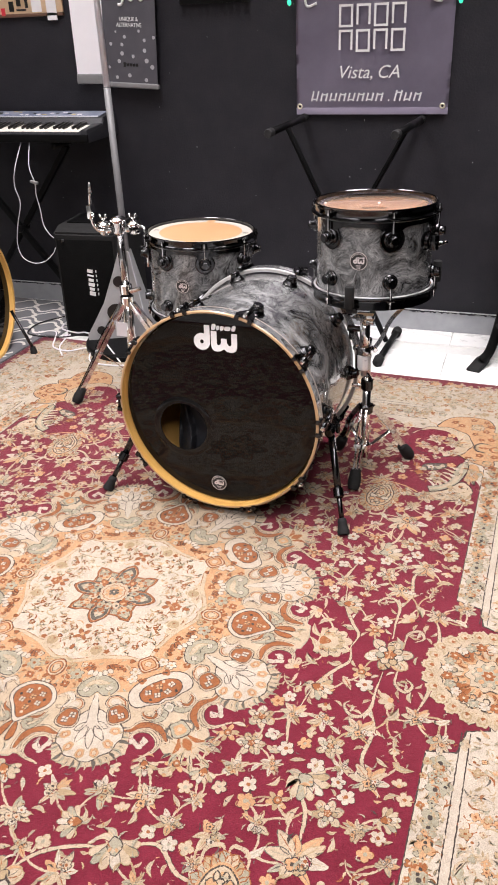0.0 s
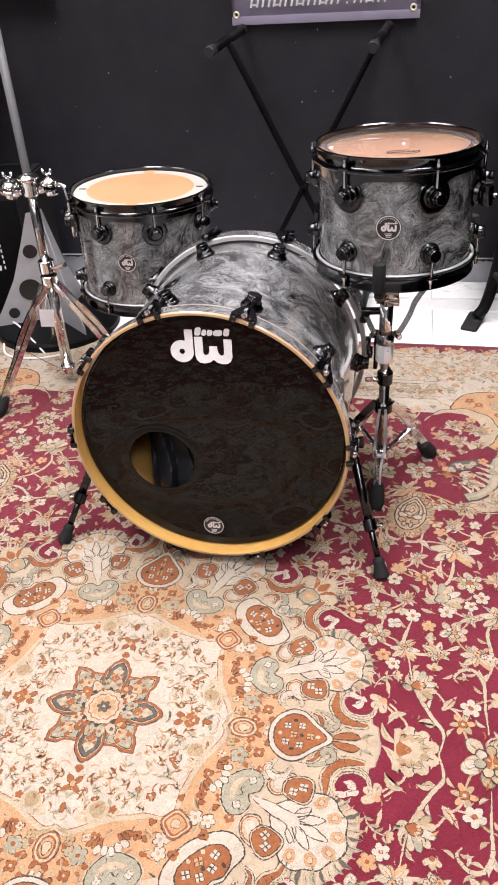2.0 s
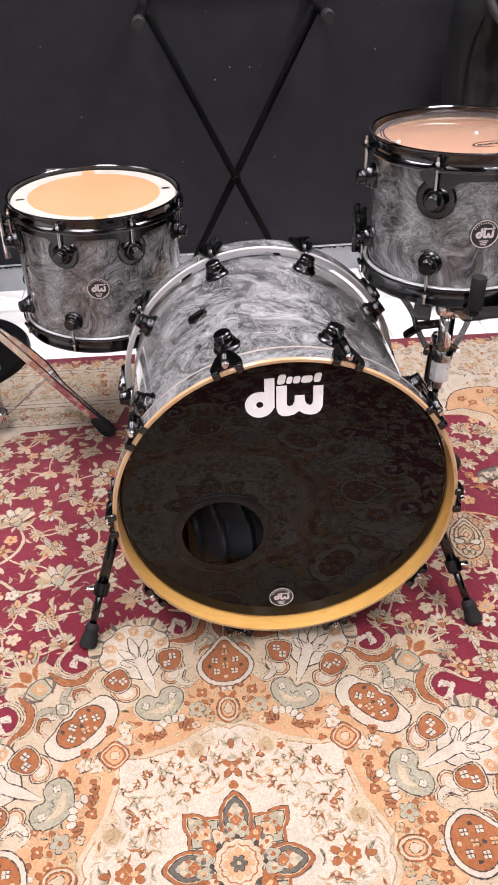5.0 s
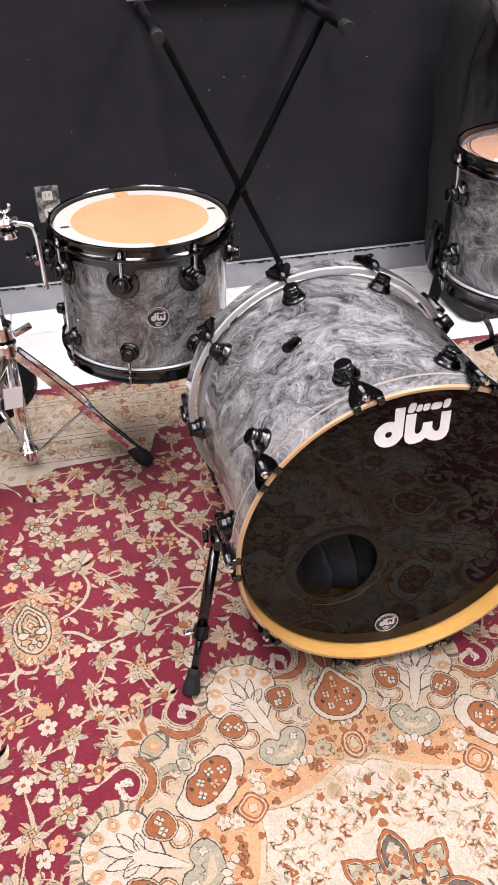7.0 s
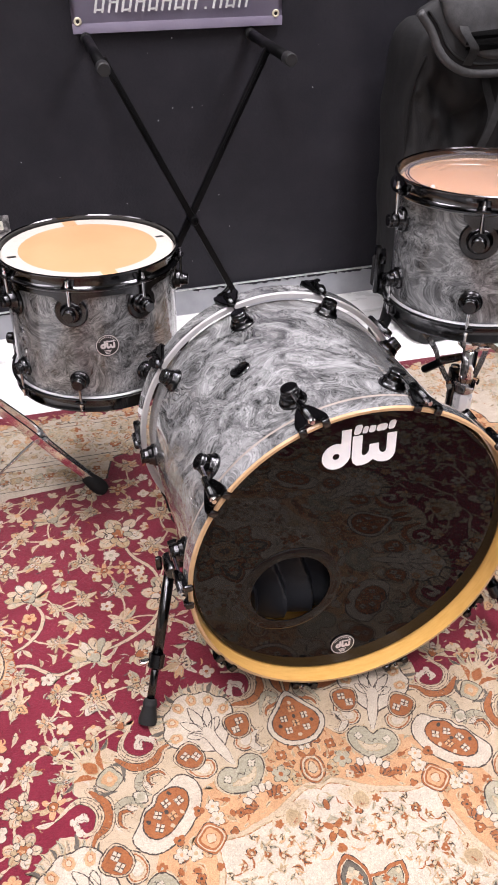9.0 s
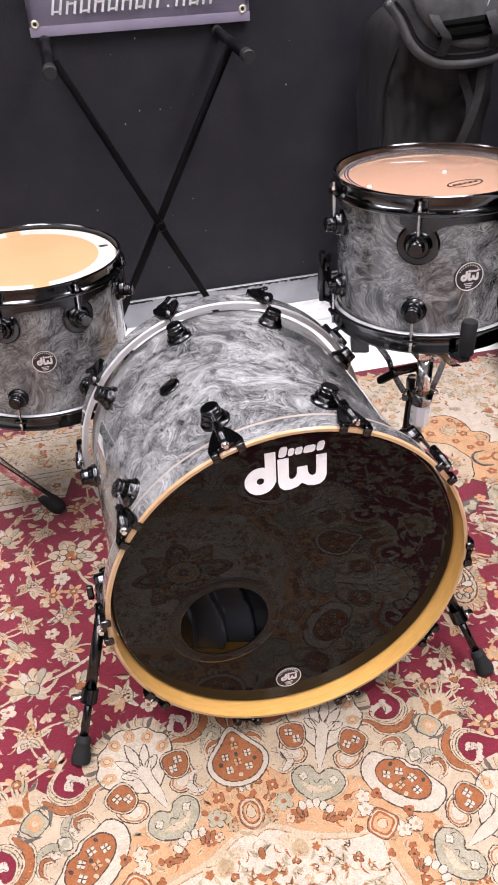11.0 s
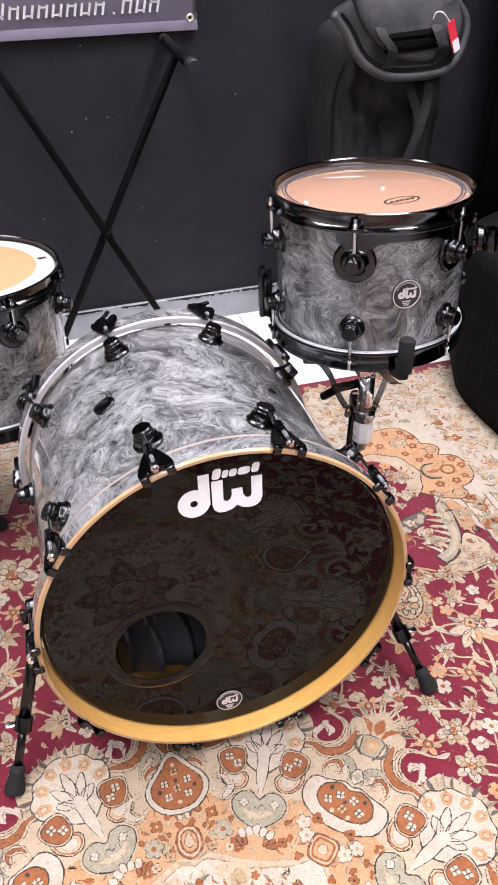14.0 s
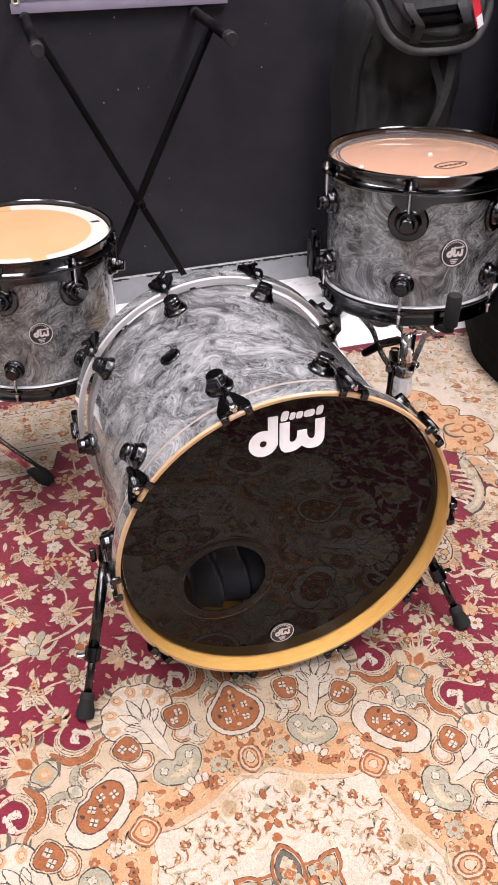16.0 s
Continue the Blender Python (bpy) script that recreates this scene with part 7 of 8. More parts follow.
part("clamp_body", lathe([(0, -0.030), (0.020, -0.030), (0.023, -0.026), (0.023, 0.010), (0.030, 0.016), (0.032, 0.022), (0.024, 0.029), (0.010, 0.033), (0, 0.034)], 24, m=pose(LX, LY, 0.645)), CHROME, ls, "chrome double tom clamp")
for cx, cy in ((-0.050, -0.016), (0.056, 0.014)):
    c = Vector((LX + cx, LY + cy, 0.640))
    J = part("clamp_jaw", lathe([(0, -0.028), (0.015, -0.028), (0.019, -0.024), (0.019, -0.016), (0.014, -0.012), (0.014, -0.003), (0.020, 0.000), (0.027, 0.006), (0.028, 0.012), (0.022, 0.018), (0.010, 0.022), (0, 0.022)], 24, m=pose(c.x, c.y, c.z, 0, 6 * (1 if cx < 0 else -1), 0)), CHROME, ls, "chrome clamp jaw")
    # A solid black ring stands in for the shade of the groove.
    part("jaw_shade_ring", hub(c + Vector((0, 0, -0.0075)), 0.0165, 0.008), SATIN, J, "black ring standing for the shade in the jaw's gap")
    part("bolt", tube([c + Vector((0, 0, 0.018)), c + Vector((0, 0, 0.034))], 0.005, 10), CHROME, J)
    for k in (-1, 1):
        part("wing", tube([c + Vector((0, 0, 0.028)), c + Vector((0.010 * k, -0.004, 0.036)), c + Vector((0.013 * k, -0.005, 0.047))], 0.0042, 10), CHROME, J, "wing of the screw")
    part("eye", box(0.022, 0.024, 0.020, 0.006, m=pose(c.x - cx * 0.4, c.y - 0.008, c.z - 0.010)), CHROME, J)
part("rod_holder", box(0.02, 0.028, 0.05, 0.005, m=pose(-0.741, 1.156, 0.702)), CHROME, ls)
part("spare_rod", tube(spline([(LX - 0.040, LY - 0.03, 0.630), (-0.726, 1.168, 0.634), (-0.740, 1.160, 0.660), (-0.740, 1.155, 0.712), (-0.727, 1.144, 0.775)], 6), 0.0062, 12), CHROME, ls, "upright chrome rod")
part("rod_tip", tube([(-0.728, 1.145, 0.770), (-0.722, 1.140, 0.808)], 0.0068, 12, radii=[0.0068, 0.003]), STEEL, ls)
part("tom_arm", tube(spline([(LX + 0.050, LY + 0.02, 0.638), (-0.565, 1.205, 0.644), (-0.548, 1.196, 0.622), (-0.545, 1.190, 0.50)], 7), 0.0063, 14), CHROME, ls, "bent chrome tom arm")
part("price_tag", box(0.042, 0.0012, 0.058, 0.0, m=pose(-0.662, 1.138, 0.262, 4, 6, 14)), CARDW, ls, "blank white price tag")
part("tag_string", tube([(-0.664, 1.140, 0.291), (LX - 0.004, LY - 0.02, 0.335)], 0.0008, 6), WHITE, ls)


# mount brackets of the toms
def bracket(owner, ang, z, r):
    d = Vector((math.cos(radians(ang)), math.sin(radians(ang)), 0))
    c = d * (r + 0.014)
    at = Vector((0, 0, z))
    s = d.cross(Vector((0, 0, 1)))
    B = part("mount_bracket", lathe([(0, -0.012), (0.025, -0.012), (0.026, -0.007), (0.021, -0.004), (0.020, 0.004), (0.014, 0.007), (0.013, 0.014), (0, 0.016)], 28, m=aim(c + at, d)), BLACKM, owner, "round black tom mount bracket")
    part("eye_bolt", lathe([(0.007, -0.024), (0.0135, -0.024), (0.015, -0.020), (0.015, 0.020), (0.0135, 0.024), (0.007, 0.024)], 20, closed=True, m=aim(c + d * 0.018 + s * 0.006 + at, (0, 0, 1)) @ Matrix.Diagonal((0.8, 0.8, 0.8, 1))), BLACKM, B, "black eye bolt")
    part("knob", hub(c + d * 0.022 + s * -0.014 + Vector((0, 0, z - 0.006)), 0.0070, 0.020, s), DIMMEDCHROME, B, "chrome clamp knob")
    part("bolt", tube([c + d * 0.012 + at, c + d * 0.042 + at], 0.0040, 10), DIMMEDCHROME, B)
    for k in (-1, 1):
        part("wing", tube([c + d * 0.036 + at, c + d * 0.040 + s * (0.008 * k) + at, c + d * 0.047 + s * (0.012 * k) + at + Vector((0, 0, 0.002))], 0.0036, 10), BLACKM, B, "wing of the clamp screw")


bracket(tom_l, 174, 0.225, 0.190)
bracket(tom_r, -27, 0.175, 0.168)
bm = bmesh.new()
for s in (-1, 1):
    box(0.010, 0.016, 0.050, 0.003, m=pose(-0.162, 0.072, 0.085 + 0.024 * s - 0.012, 0, 0, -24) @ pose(0, 0, 0, 90), bm=bm)
box(0.012, 0.020, 0.095, 0.004, m=pose(-0.172, 0.076, 0.070, 0, 0, -24), bm=bm)
part("stand_guard", bm, BLACKM, tom_r, "black plastic side guard")

# ---- against the wall ----
STEELCAP = grain(mat("worn_grey_rubber", rough=0.6), [(0.006, 0.006, 0.0065), (0.016, 0.016, 0.0165)], 60, bump=0.2)
xs = thing("keyboard_stand", pose(0, 0, 0), "empty black X-shaped keyboard stand leaning near the wall", "keyboard stand")
def square_tube(a, b, w):
    a, b = Vector(a), Vector(b)
    return box(w, w, (b - a).length, 0.003, m=aim((a + b) / 2, b - a, (0, 1, 0)))


CR = (0.049, 1.824, 0.448)
for top, low, front, rear in (((-0.178, 1.800, 0.905), (0.252, 1.812, 0.035), (-0.201, 1.612, 0.910), (-0.184, 2.072, 0.912)), ((0.290, 1.836, 0.905), (-0.172, 1.836, 0.035), (0.279, 1.616, 0.907), (0.309, 2.072, 0.904))):
    front, rear = Vector(front), Vector(rear)
    way = (rear - front).normalized()
    L = part("leg", square_tube(top, low, 0.0195), SATIN, xs, "black square steel leg")
    part("scuff", square_tube(Vector(top).lerp(Vector(low), 0.05) + Vector((0, -0.0125, 0)), Vector(top).lerp(Vector(low), 0.30) + Vector((0, -0.0125, 0)), 0.004), SATIN, L)
    arm = part("top_arm", tube([front, rear], 0.0145, 18), SATIN, xs, "black round support arm")
    part("end_cap", hub(front + way * 0.016, 0.0168, 0.044, way, 24), STEELCAP, arm, "worn grey rubber cap")
    part("rear_cap", tube([rear - way * 0.03, rear + way * 0.01], 0.0165, 18), RUBBER, arm)
    ft = part("foot_bar", tube([(low[0], 1.630, 0.022), (low[0] + 0.02, 1.965, 0.022)], 0.0135, 16), SATIN, xs, "black foot bar")
    for y2 in (1.625, 1.965):
        part("rubber_foot", tube([(low[0] + (0.02 if y2 > 1.8 else 0), y2 - 0.02, 0.022), (low[0] + (0.02 if y2 > 1.8 else 0), y2 + 0.02, 0.022)], 0.021, 16), RUBBER, ft, "black rubber foot")
part("pivot", hub(CR, 0.013, 0.075, (0, 1, 0)), SATIN, xs)
part("pivot_bolt", hub((CR[0], CR[1] - 0.042, CR[2]), 0.005, 0.008, (0, 1, 0), 6), BLACKM, xs)


# banner
def cloth_sheet(x0, x1, z0, z1, y, wave, seed, nx=40, nz=52):
    bm = bmesh.new()
    vs = [[bm.verts.new((x0 + (x1 - x0) * i / nx, y - 0.007 - wave * (0.5 + 0.5 * noise.noise(Vector((i * 0.10 - j * 0.09, j * 0.05 + i * 0.03, seed)))) - wave * 0.45 * abs(noise.noise(Vector((i * 0.30 - j * 0.26, j * 0.05 + i * 0.06, seed + 5)))), z0 + (z1 - z0) * j / nz)) for i in range(nx + 1)] for j in range(nz + 1)]
    for j in range(nz):
        for i in range(nx):
            bm.faces.new((vs[j][i], vs[j][i + 1], vs[j + 1][i + 1], vs[j + 1][i]))
    bmesh.ops.solidify(bm, geom=list(bm.faces), thickness=0.0012)
    return smooth(bm, 60)


def words(text, size, m, material, parent, shear=0.0, name="lettering", squeeze=1.0):
    cu = bpy.data.curves.new(name, "FONT")
    cu.body, cu.size, cu.shear, cu.align_x, cu.align_y = text, size, shear, "CENTER", "CENTER"
    cu.extrude, cu.resolution_u = 0.0004, 3
    tmp = new(name, cu)
    bpy.context.view_layer.update()
    me = bpy.data.meshes.new_from_object(tmp.evaluated_get(bpy.context.evaluated_depsgraph_get()))
    bpy.data.objects.remove(tmp)
    return place(name, me, material, parent, "", m @ Matrix.Diagonal((squeeze, 1, 1, 1)))


BX0, BX1, BZ0, BZ1 = -0.219, 0.410, 0.924, 1.86
ban = thing("banner", pose(0, 0, 0), "slate-purple fabric shop banner with white print and brass grommets", "banner")
part("fabric", cloth_sheet(BX0, BX1, BZ0, BZ1, WALL_Y - 0.002, 0.011, 3.0), BANNER, ban)
part("hem", box(BX1 - BX0, 0.002, 0.026, 0.0008, m=pose((BX0 + BX1) / 2, WALL_Y - 0.0185, BZ0 + 0.013)), BANNER, ban)
for gx in (-0.203, 0.388):
    for gz in (0.956, 1.836):
        part("grommet", lathe([(0.005, -0.001), (0.0105, -0.001), (0.0115, 0.001), (0.008, 0.003), (0.005, 0.001)], 24, closed=True, m=aim((gx, WALL_Y - 0.0205, gz), (0, -1, 0))), BRASS, ban, "brass grommet")
        part("grommet_hole", lathe([(0, 0), (0.0062, 0)], 16, m=aim((gx, WALL_Y - 0.0212, gz), (0, -1, 0))), BADGE, ban)
BY = WALL_Y - 0.0215
words("Vista,", 0.068, pose(0.029, BY, 1.082, 90), WHITE, ban, 0.28)
words("CA", 0.068, pose(0.164, BY, 1.082, 90), WHITE, ban, 0.28)
# shop name as plain open blocks, web address as a row of plain bars
for row, zc in ((0, 1.287), (1, 1.198)):
    for k in range(4):
        bm = bmesh.new()
        cx, cz, w, h, t = -0.012 + k * 0.070, zc, 0.048, 0.072, 0.0085
        for ox, oz, sw, sh in ((-w / 2, 0, t, h - t), (w / 2, 0, t, h - t), (0, h / 2, w + t, t), (0, -h / 2, w + t, t))[: 4 if (k + row) % 2 == 0 else 3]:
            box(sw, 0.001, sh, m=pose(cx + ox, BY, cz + oz), bm=bm)
        part("print_block", bm, WHITE, ban, "white open block print")
for k in range(12):
    bm = bmesh.new()
    if k == 8:
        box(0.006, 0.001, 0.006, m=pose(-0.137 + k * 0.0385, BY, 0.978), bm=bm)
        part("web_address_bar", bm, WHITE, ban, "plain white bar")
        continue
    hgt = 0.040 if k in (0, 9) else 0.032
    for ox in (-0.0105, 0.0105):
        box(0.0065, 0.001, hgt, m=pose(-0.137 + k * 0.0385 + ox, BY, 0.975 + hgt / 2) @ pose(0, 0, 0, 0, 14), bm=bm)
    box(0.022, 0.001, 0.005, m=pose(-0.137 + k * 0.0385, BY, 0.975 + hgt * (0.2 + 0.6 * (k % 2))), bm=bm)
    part("web_address_bar", bm, WHITE, ban, "plain white bar")
bm = bmesh.new()
for ox, oz, sw, sh in ((0, 1.355, 0.30, 0.007), (0, 1.43, 0.30, 0.007), (-0.147, 1.39, 0.007, 0.08), (0.147, 1.39, 0.007, 0.08), (0, 1.375, 0.26, 0.014), (0, 1.40, 0.10, 0.03)):
    box(sw, 0.001, sh, m=pose(0.093 + ox, BY, oz), bm=bm)
part("emblem", bm, WHITE, ban, "white square emblem")
for s in (-1, 1):
    part("flourish", tube(spline([(0.093 + s * 0.225, BY, 1.335), (0.093 + s * 0.262, BY, 1.325), (0.093 + s * 0.270, BY, 1.355), (0.093 + s * 0.235, BY, 1.38), (0.093 + s * 0.20, BY, 1.43)], 6), 0.005, 8), WHITE, ban)

LEDG = mat("green_led", (0.05, 0.6, 0.35), 0.3)
bsdf(LEDG).inputs["Emission Color"].default_value = (0.05, 0.9, 0.5, 1)
bsdf(LEDG).inputs["Emission Strength"].default_value = 1.2
lights = thing("string_light", pose(0, 0, 0), "thin string of green bulbs pinned round the banner", "string light")
part("wire", tube(spline([(-0.245, BY, 1.345), (-0.252, BY, 1.50), (-0.248, BY, 1.7), (-0.1, BY, 1.9), (0.3, BY, 1.89), (0.425, BY, 1.7), (0.43, BY, 1.33)], 8), 0.0012, 6), SATIN, lights)
for p in ((-0.245, 1.342), (-0.25, 1.60), (0.428, 1.325), (0.428, 1.60)):
    part("bulb", lathe([(0, -0.012), (0.006, -0.009), (0.009, 0), (0.006, 0.009), (0, 0.012)], 12, m=pose(p[0], BY, p[1])), LEDG, lights, "small green bulb")

# wall outlet
out = thing("wall_outlet", pose(-0.523, WALL_Y - 0.001, 0.363, 90), "paint-smeared white wall outlet plate", "outlet")
SMEAR = grain(mat("paint_smeared_plate", rough=0.5), [(0.015, 0.015, 0.017), (0.05, 0.05, 0.05), (0.45, 0.43, 0.42), (0.66, 0.64, 0.62)], 45, 8)
part("plate", box(0.072, 0.116, 0.006, 0.002), SMEAR, out)
for oz in (-0.028, 0.028):
    S = part("socket", box(0.032, 0.028, 0.003, 0.004, m=pose(0, oz, 0.004)), KEYWHITE, out)
    for ox in (-0.006, 0.006):
        part("slot", box(0.0025, 0.009, 0.001, m=pose(ox, oz + 0.003, 0.0058)), BADGE, S)

# gig bag
def soft_box(w, d, h, seed, puff=0.03, taper=0.06, n=16):
    """A sagging upholstered block standing on z = 0."""
    bm = bmesh.new()
    bmesh.ops.create_cube(bm, size=1)
    bmesh.ops.subdivide_edges(bm, edges=list(bm.edges), cuts=n, use_grid_fill=True)
    for v in bm.verts:
        x, y, z = v.co * 2
        l = max(abs(x), abs(y), abs(z), 1e-6)
        s = (abs(x) ** 7 + abs(y) ** 7 + abs(z) ** 7) ** (1 / 7)
        x, y, z = x * l / s, y * l / s, z * l / s
        k = 1 - taper * (z * 0.5 + 0.5)
        q = Vector((x * 2.2, y * 2.2, z * 3.1 + seed))
        dn = noise.noise(q) * puff + noise.noise(q * 2.7) * puff * 0.45 + abs(noise.noise(q * 1.3 + Vector((4, 2, 0)))) * -puff * 0.7
        v.co = Vector((x * w / 2 * k * (1 + dn * 0.35), y * d / 2 * k * (1 + dn * 3), (z * 0.5 + 0.5) * h))
    return smooth(bm, 80)


bag = thing("gig_bag", pose(0.905, 1.910, 0, 3, 0, 0), "black nylon gig bag with flap, webbing handles and red tag", "gig bag")
bm = soft_box(0.376, 0.25, 0.955, 2.0, 0.055, 0.07, 44)
for v in bm.verts:
    if v.co.x < 0:
        v.co.x *= 1 - 0.40 * max(0.0, 1 - v.co.z / 0.70)
    if v.co.y < 0:
        for a, b, deep, wide in (((-0.115, 0.80), (0.010, 0.675), 0.026, 0.022), ((0.120, 0.78), (0.010, 0.675), 0.022, 0.022), ((0.010, 0.675), (0.000, 0.10), 0.020, 0.030), ((-0.180, 0.765), (-0.090, 0.740), 0.014, 0.014), ((0.105, 0.60), (0.150, 0.20), 0.014, 0.030)):
            a, b, q = Vector(a), Vector(b), Vector((v.co.x, v.co.z))
            u = min(1, max(0, (q - a).dot(b - a) / (b - a).length_squared))
            v.co.y += deep * math.exp(-((q - a.lerp(b, u)).length / wide) ** 2)
part("body", bm, NYLON, bag, "slumped black nylon body", pose(-0.019, 0, 0))
part("lower_pocket", soft_box(0.36, 0.26, 0.30, 6.0, 0.06, 0.30, 20), NYLON, bag, "bulging pocket resting on the tiles", pose(0.016, -0.178, 0.0, -3))
pts = [(-0.150, 0.012), (-0.222, -0.024), (-0.182, -0.065), (-0.145, -0.122), (-0.098, -0.158), (-0.025, -0.180), (0.107, -0.180), (0.175, -0.158), (0.210, -0.094), (0.203, -0.047), (0.170, -0.010), (0.140, 0.006)]
FM = Matrix.Translation((-0.037, -0.150, 1.024)) @ pose(0, 0, 0, 80, 0, 0) @ Matrix.Diagonal((0.89, 1, 1, 1))


def dome(outline, high, m, seed=0.0):
    """A softly padded panel over an outline, thick at the middle."""
    bm = bmesh.new()
    ol = spline([Vector((x, y, 0)) for x, y in outline] + [Vector((*outline[0], 0))], 5)[:-1]
    c = sum(ol, Vector()) / len(ol)
    prev = None
    for s, z in ((1.0, -0.4), (1.0, 0.25), (0.985, 0.5), (0.94, 0.72), (0.84, 0.85), (0.68, 0.93), (0.48, 0.98), (0.25, 1.0), (0.04, 1.0)):
        cur = [bm.verts.new(m @ (c + (p - c) * s + Vector((0, 0, high * z + (0.006 * noise.noise((c + (p - c) * s) * 14 + Vector((seed, 0, 0))) if s < 0.9 else 0))))) for p in ol]
        if prev:
            for i in range(len(ol)):
                k = (i + 1) % len(ol)
                bm.faces.new((prev[i], prev[k], cur[k], cur[i]))
        prev = cur
    bm.faces.new(prev)
    bmesh.ops.recalc_face_normals(bm, faces=bm.faces)
    return smooth(bm, 70)


F = part("flap", dome(pts, 0.026, FM, 1.0), NYLON, bag, "worn grey-black flap")
part("flap_piping", tube(spline([FM @ Vector((x * 1.01, y * 1.01, 0.014)) for x, y in pts[1:-1]], 5), 0.012, 10), FLAPGREY, F, "thick rubbed piping")
part("flap_seam", tube(spline([FM @ Vector((x * 0.90, y * 0.88, 0.024)) for x, y in pts[1:-1]], 5), 0.004, 8), RUBBER, F)
part("lid", dome([(-0.163, 0.014), (-0.152, -0.020), (-0.128, -0.060), (-0.078, -0.105), (0.000, -0.142), (0.100, -0.148), (0.170, -0.122), (0.188, -0.060), (0.172, -0.010), (0.155, 0.011)], 0.016, FM @ pose(0.0, 0.0, 0.022), 4.0), FLAPGREY, F, "greyish rubbed top panel")
# Black sheet laid on the lid as the shade behind the handle.
part("handle_shade_sheet", box(0.150, 0.050, 0.004, 0.002, m=FM @ pose(0.018, -0.098, 0.0385, 0, 0, 3)), CLOTH, F, "thin black sheet standing for the shade behind the handle")
for s, x0, x1 in ((-1, -0.086, -0.052), (1, 0.094, 0.114)):
    part("webbing_loop", ribbon([FM @ Vector((x0, -0.058, 0.036)), FM @ Vector((x0 + 0.004, -0.080, 0.052)), FM @ Vector((x1, -0.115, 0.054)), FM @ Vector((x1 + 0.002, -0.142, 0.036)), FM @ Vector((x1 - 0.004, -0.160, 0.026))], FM.to_3x3() @ Vector((1, 0.12 * s, 0)), 0.030, 0.004), FLAPGREY, F, "black webbing loop")
for o in (-0.013, 0.0, 0.013):
    part("handle", ribbon([FM @ Vector((-0.076, -0.104 + o, 0.044)), FM @ Vector((0.018, -0.102 + o, 0.050)), FM @ Vector((0.108, -0.098 + o, 0.044))], FM.to_3x3() @ Vector((0, 1, 0.3)), 0.009, 0.005), SATIN if o else RUBBER, F, "black carrying handle")
tag = part("red_tag", box(0.030, 0.080, 0.001, m=FM @ pose(0.148, -0.092, 0.050, 6, 14, 24)), RED, bag, "red and white paper tag")
part("tag_foot", box(0.026, 0.030, 0.0012, m=FM @ pose(0.158, -0.114, 0.0515, 6, 14, 24)), CARDW, tag)
part("tag_string", tube(spline([FM @ Vector((0.080, -0.050, 0.044)), FM @ Vector((0.086, -0.034, 0.050)), FM @ Vector((0.108, -0.036, 0.052)), FM @ Vector((0.134, -0.060, 0.052))], 6), 0.0016, 6), WHITE, tag)
part("strap", ribbon([(0.000, -0.150, 0.86), (0.012, -0.172, 0.80), (0.040, -0.180, 0.73), (0.030, -0.180, 0.66), (-0.005, -0.175, 0.58), (-0.040, -0.165, 0.50)], (1, 0.2, 0.3), 0.028), FLAPGREY, bag, "loose black shoulder strap")
part("strap", ribbon([(0.075, -0.150, 0.86), (0.065, -0.176, 0.78), (0.045, -0.188, 0.70), (0.020, -0.184, 0.62)], (1, -0.2, 0.1), 0.026), FLAPGREY, bag)
part("zip", tube(spline([(-0.135, -0.088, 0.06), (-0.178, -0.094, 0.5), (-0.190, -0.098, 0.76), (-0.165, -0.105, 0.88)], 8), 0.004, 8), RUBBER, bag)

# stand foot beside the bag
sf = thing("stand_foot", pose(0, 0, 0), "folded black stand leg with broad rubber foot on tiles", "stand leg")
part("leg", tube(spline([(0.735, 1.765, 0.42), (0.715, 1.745, 0.20), (0.690, 1.725, 0.07), (0.662, 1.712, 0.026)], 6), 0.020, 14), SATIN, sf)
part("knuckle", box(0.050, 0.060, 0.085, 0.014, m=pose(0.722, 1.752, 0.150, 12, 14, -15), segs=3), RUBBER, sf, "black folded joint")
bm = box(0.058, 0.110, 0.024, 0.011, m=pose(0.650, 1.700, 0.010, 10, 0, -20), segs=4)
part("rubber_foot", bm, RUBBER, sf, "broad black rubber foot")

# cloth-covered stack beside the rug, its cloth quilted in faint squares
QUILT = mat("black_quilted_cloth", rough=0.9, spec=0.1)
qv = coords(QUILT, (1, 1, 1))
squares_tex = nd(QUILT, "ShaderNodeTexBrick", Scale=9.0, Color1=(0.0030, 0.0030, 0.0032, 1), Color2=(0.0042, 0.0042, 0.0044, 1), Mortar=(0.0105, 0.0105, 0.011, 1))
squares_tex.offset = 0.0
squares_tex.inputs["Mortar Size"].default_value = 0.02
squares_tex.inputs["Brick Width"].default_value = 0.9
squares_tex.inputs["Row Height"].default_value = 0.85
apart = nd(QUILT, "ShaderNodeSeparateXYZ")
upon = nd(QUILT, "ShaderNodeCombineXYZ")
ln(QUILT, qv, apart.inputs[0])
ln(QUILT, apart.outputs[1], upon.inputs[0])
ln(QUILT, apart.outputs[2], upon.inputs[1])
ln(QUILT, upon.outputs[0], squares_tex.inputs["Vector"])
ln(QUILT, squares_tex.outputs[0], bsdf(QUILT).inputs["Base Color"])
bm = bmesh.new()
n, rows = 120, 26
prev = None
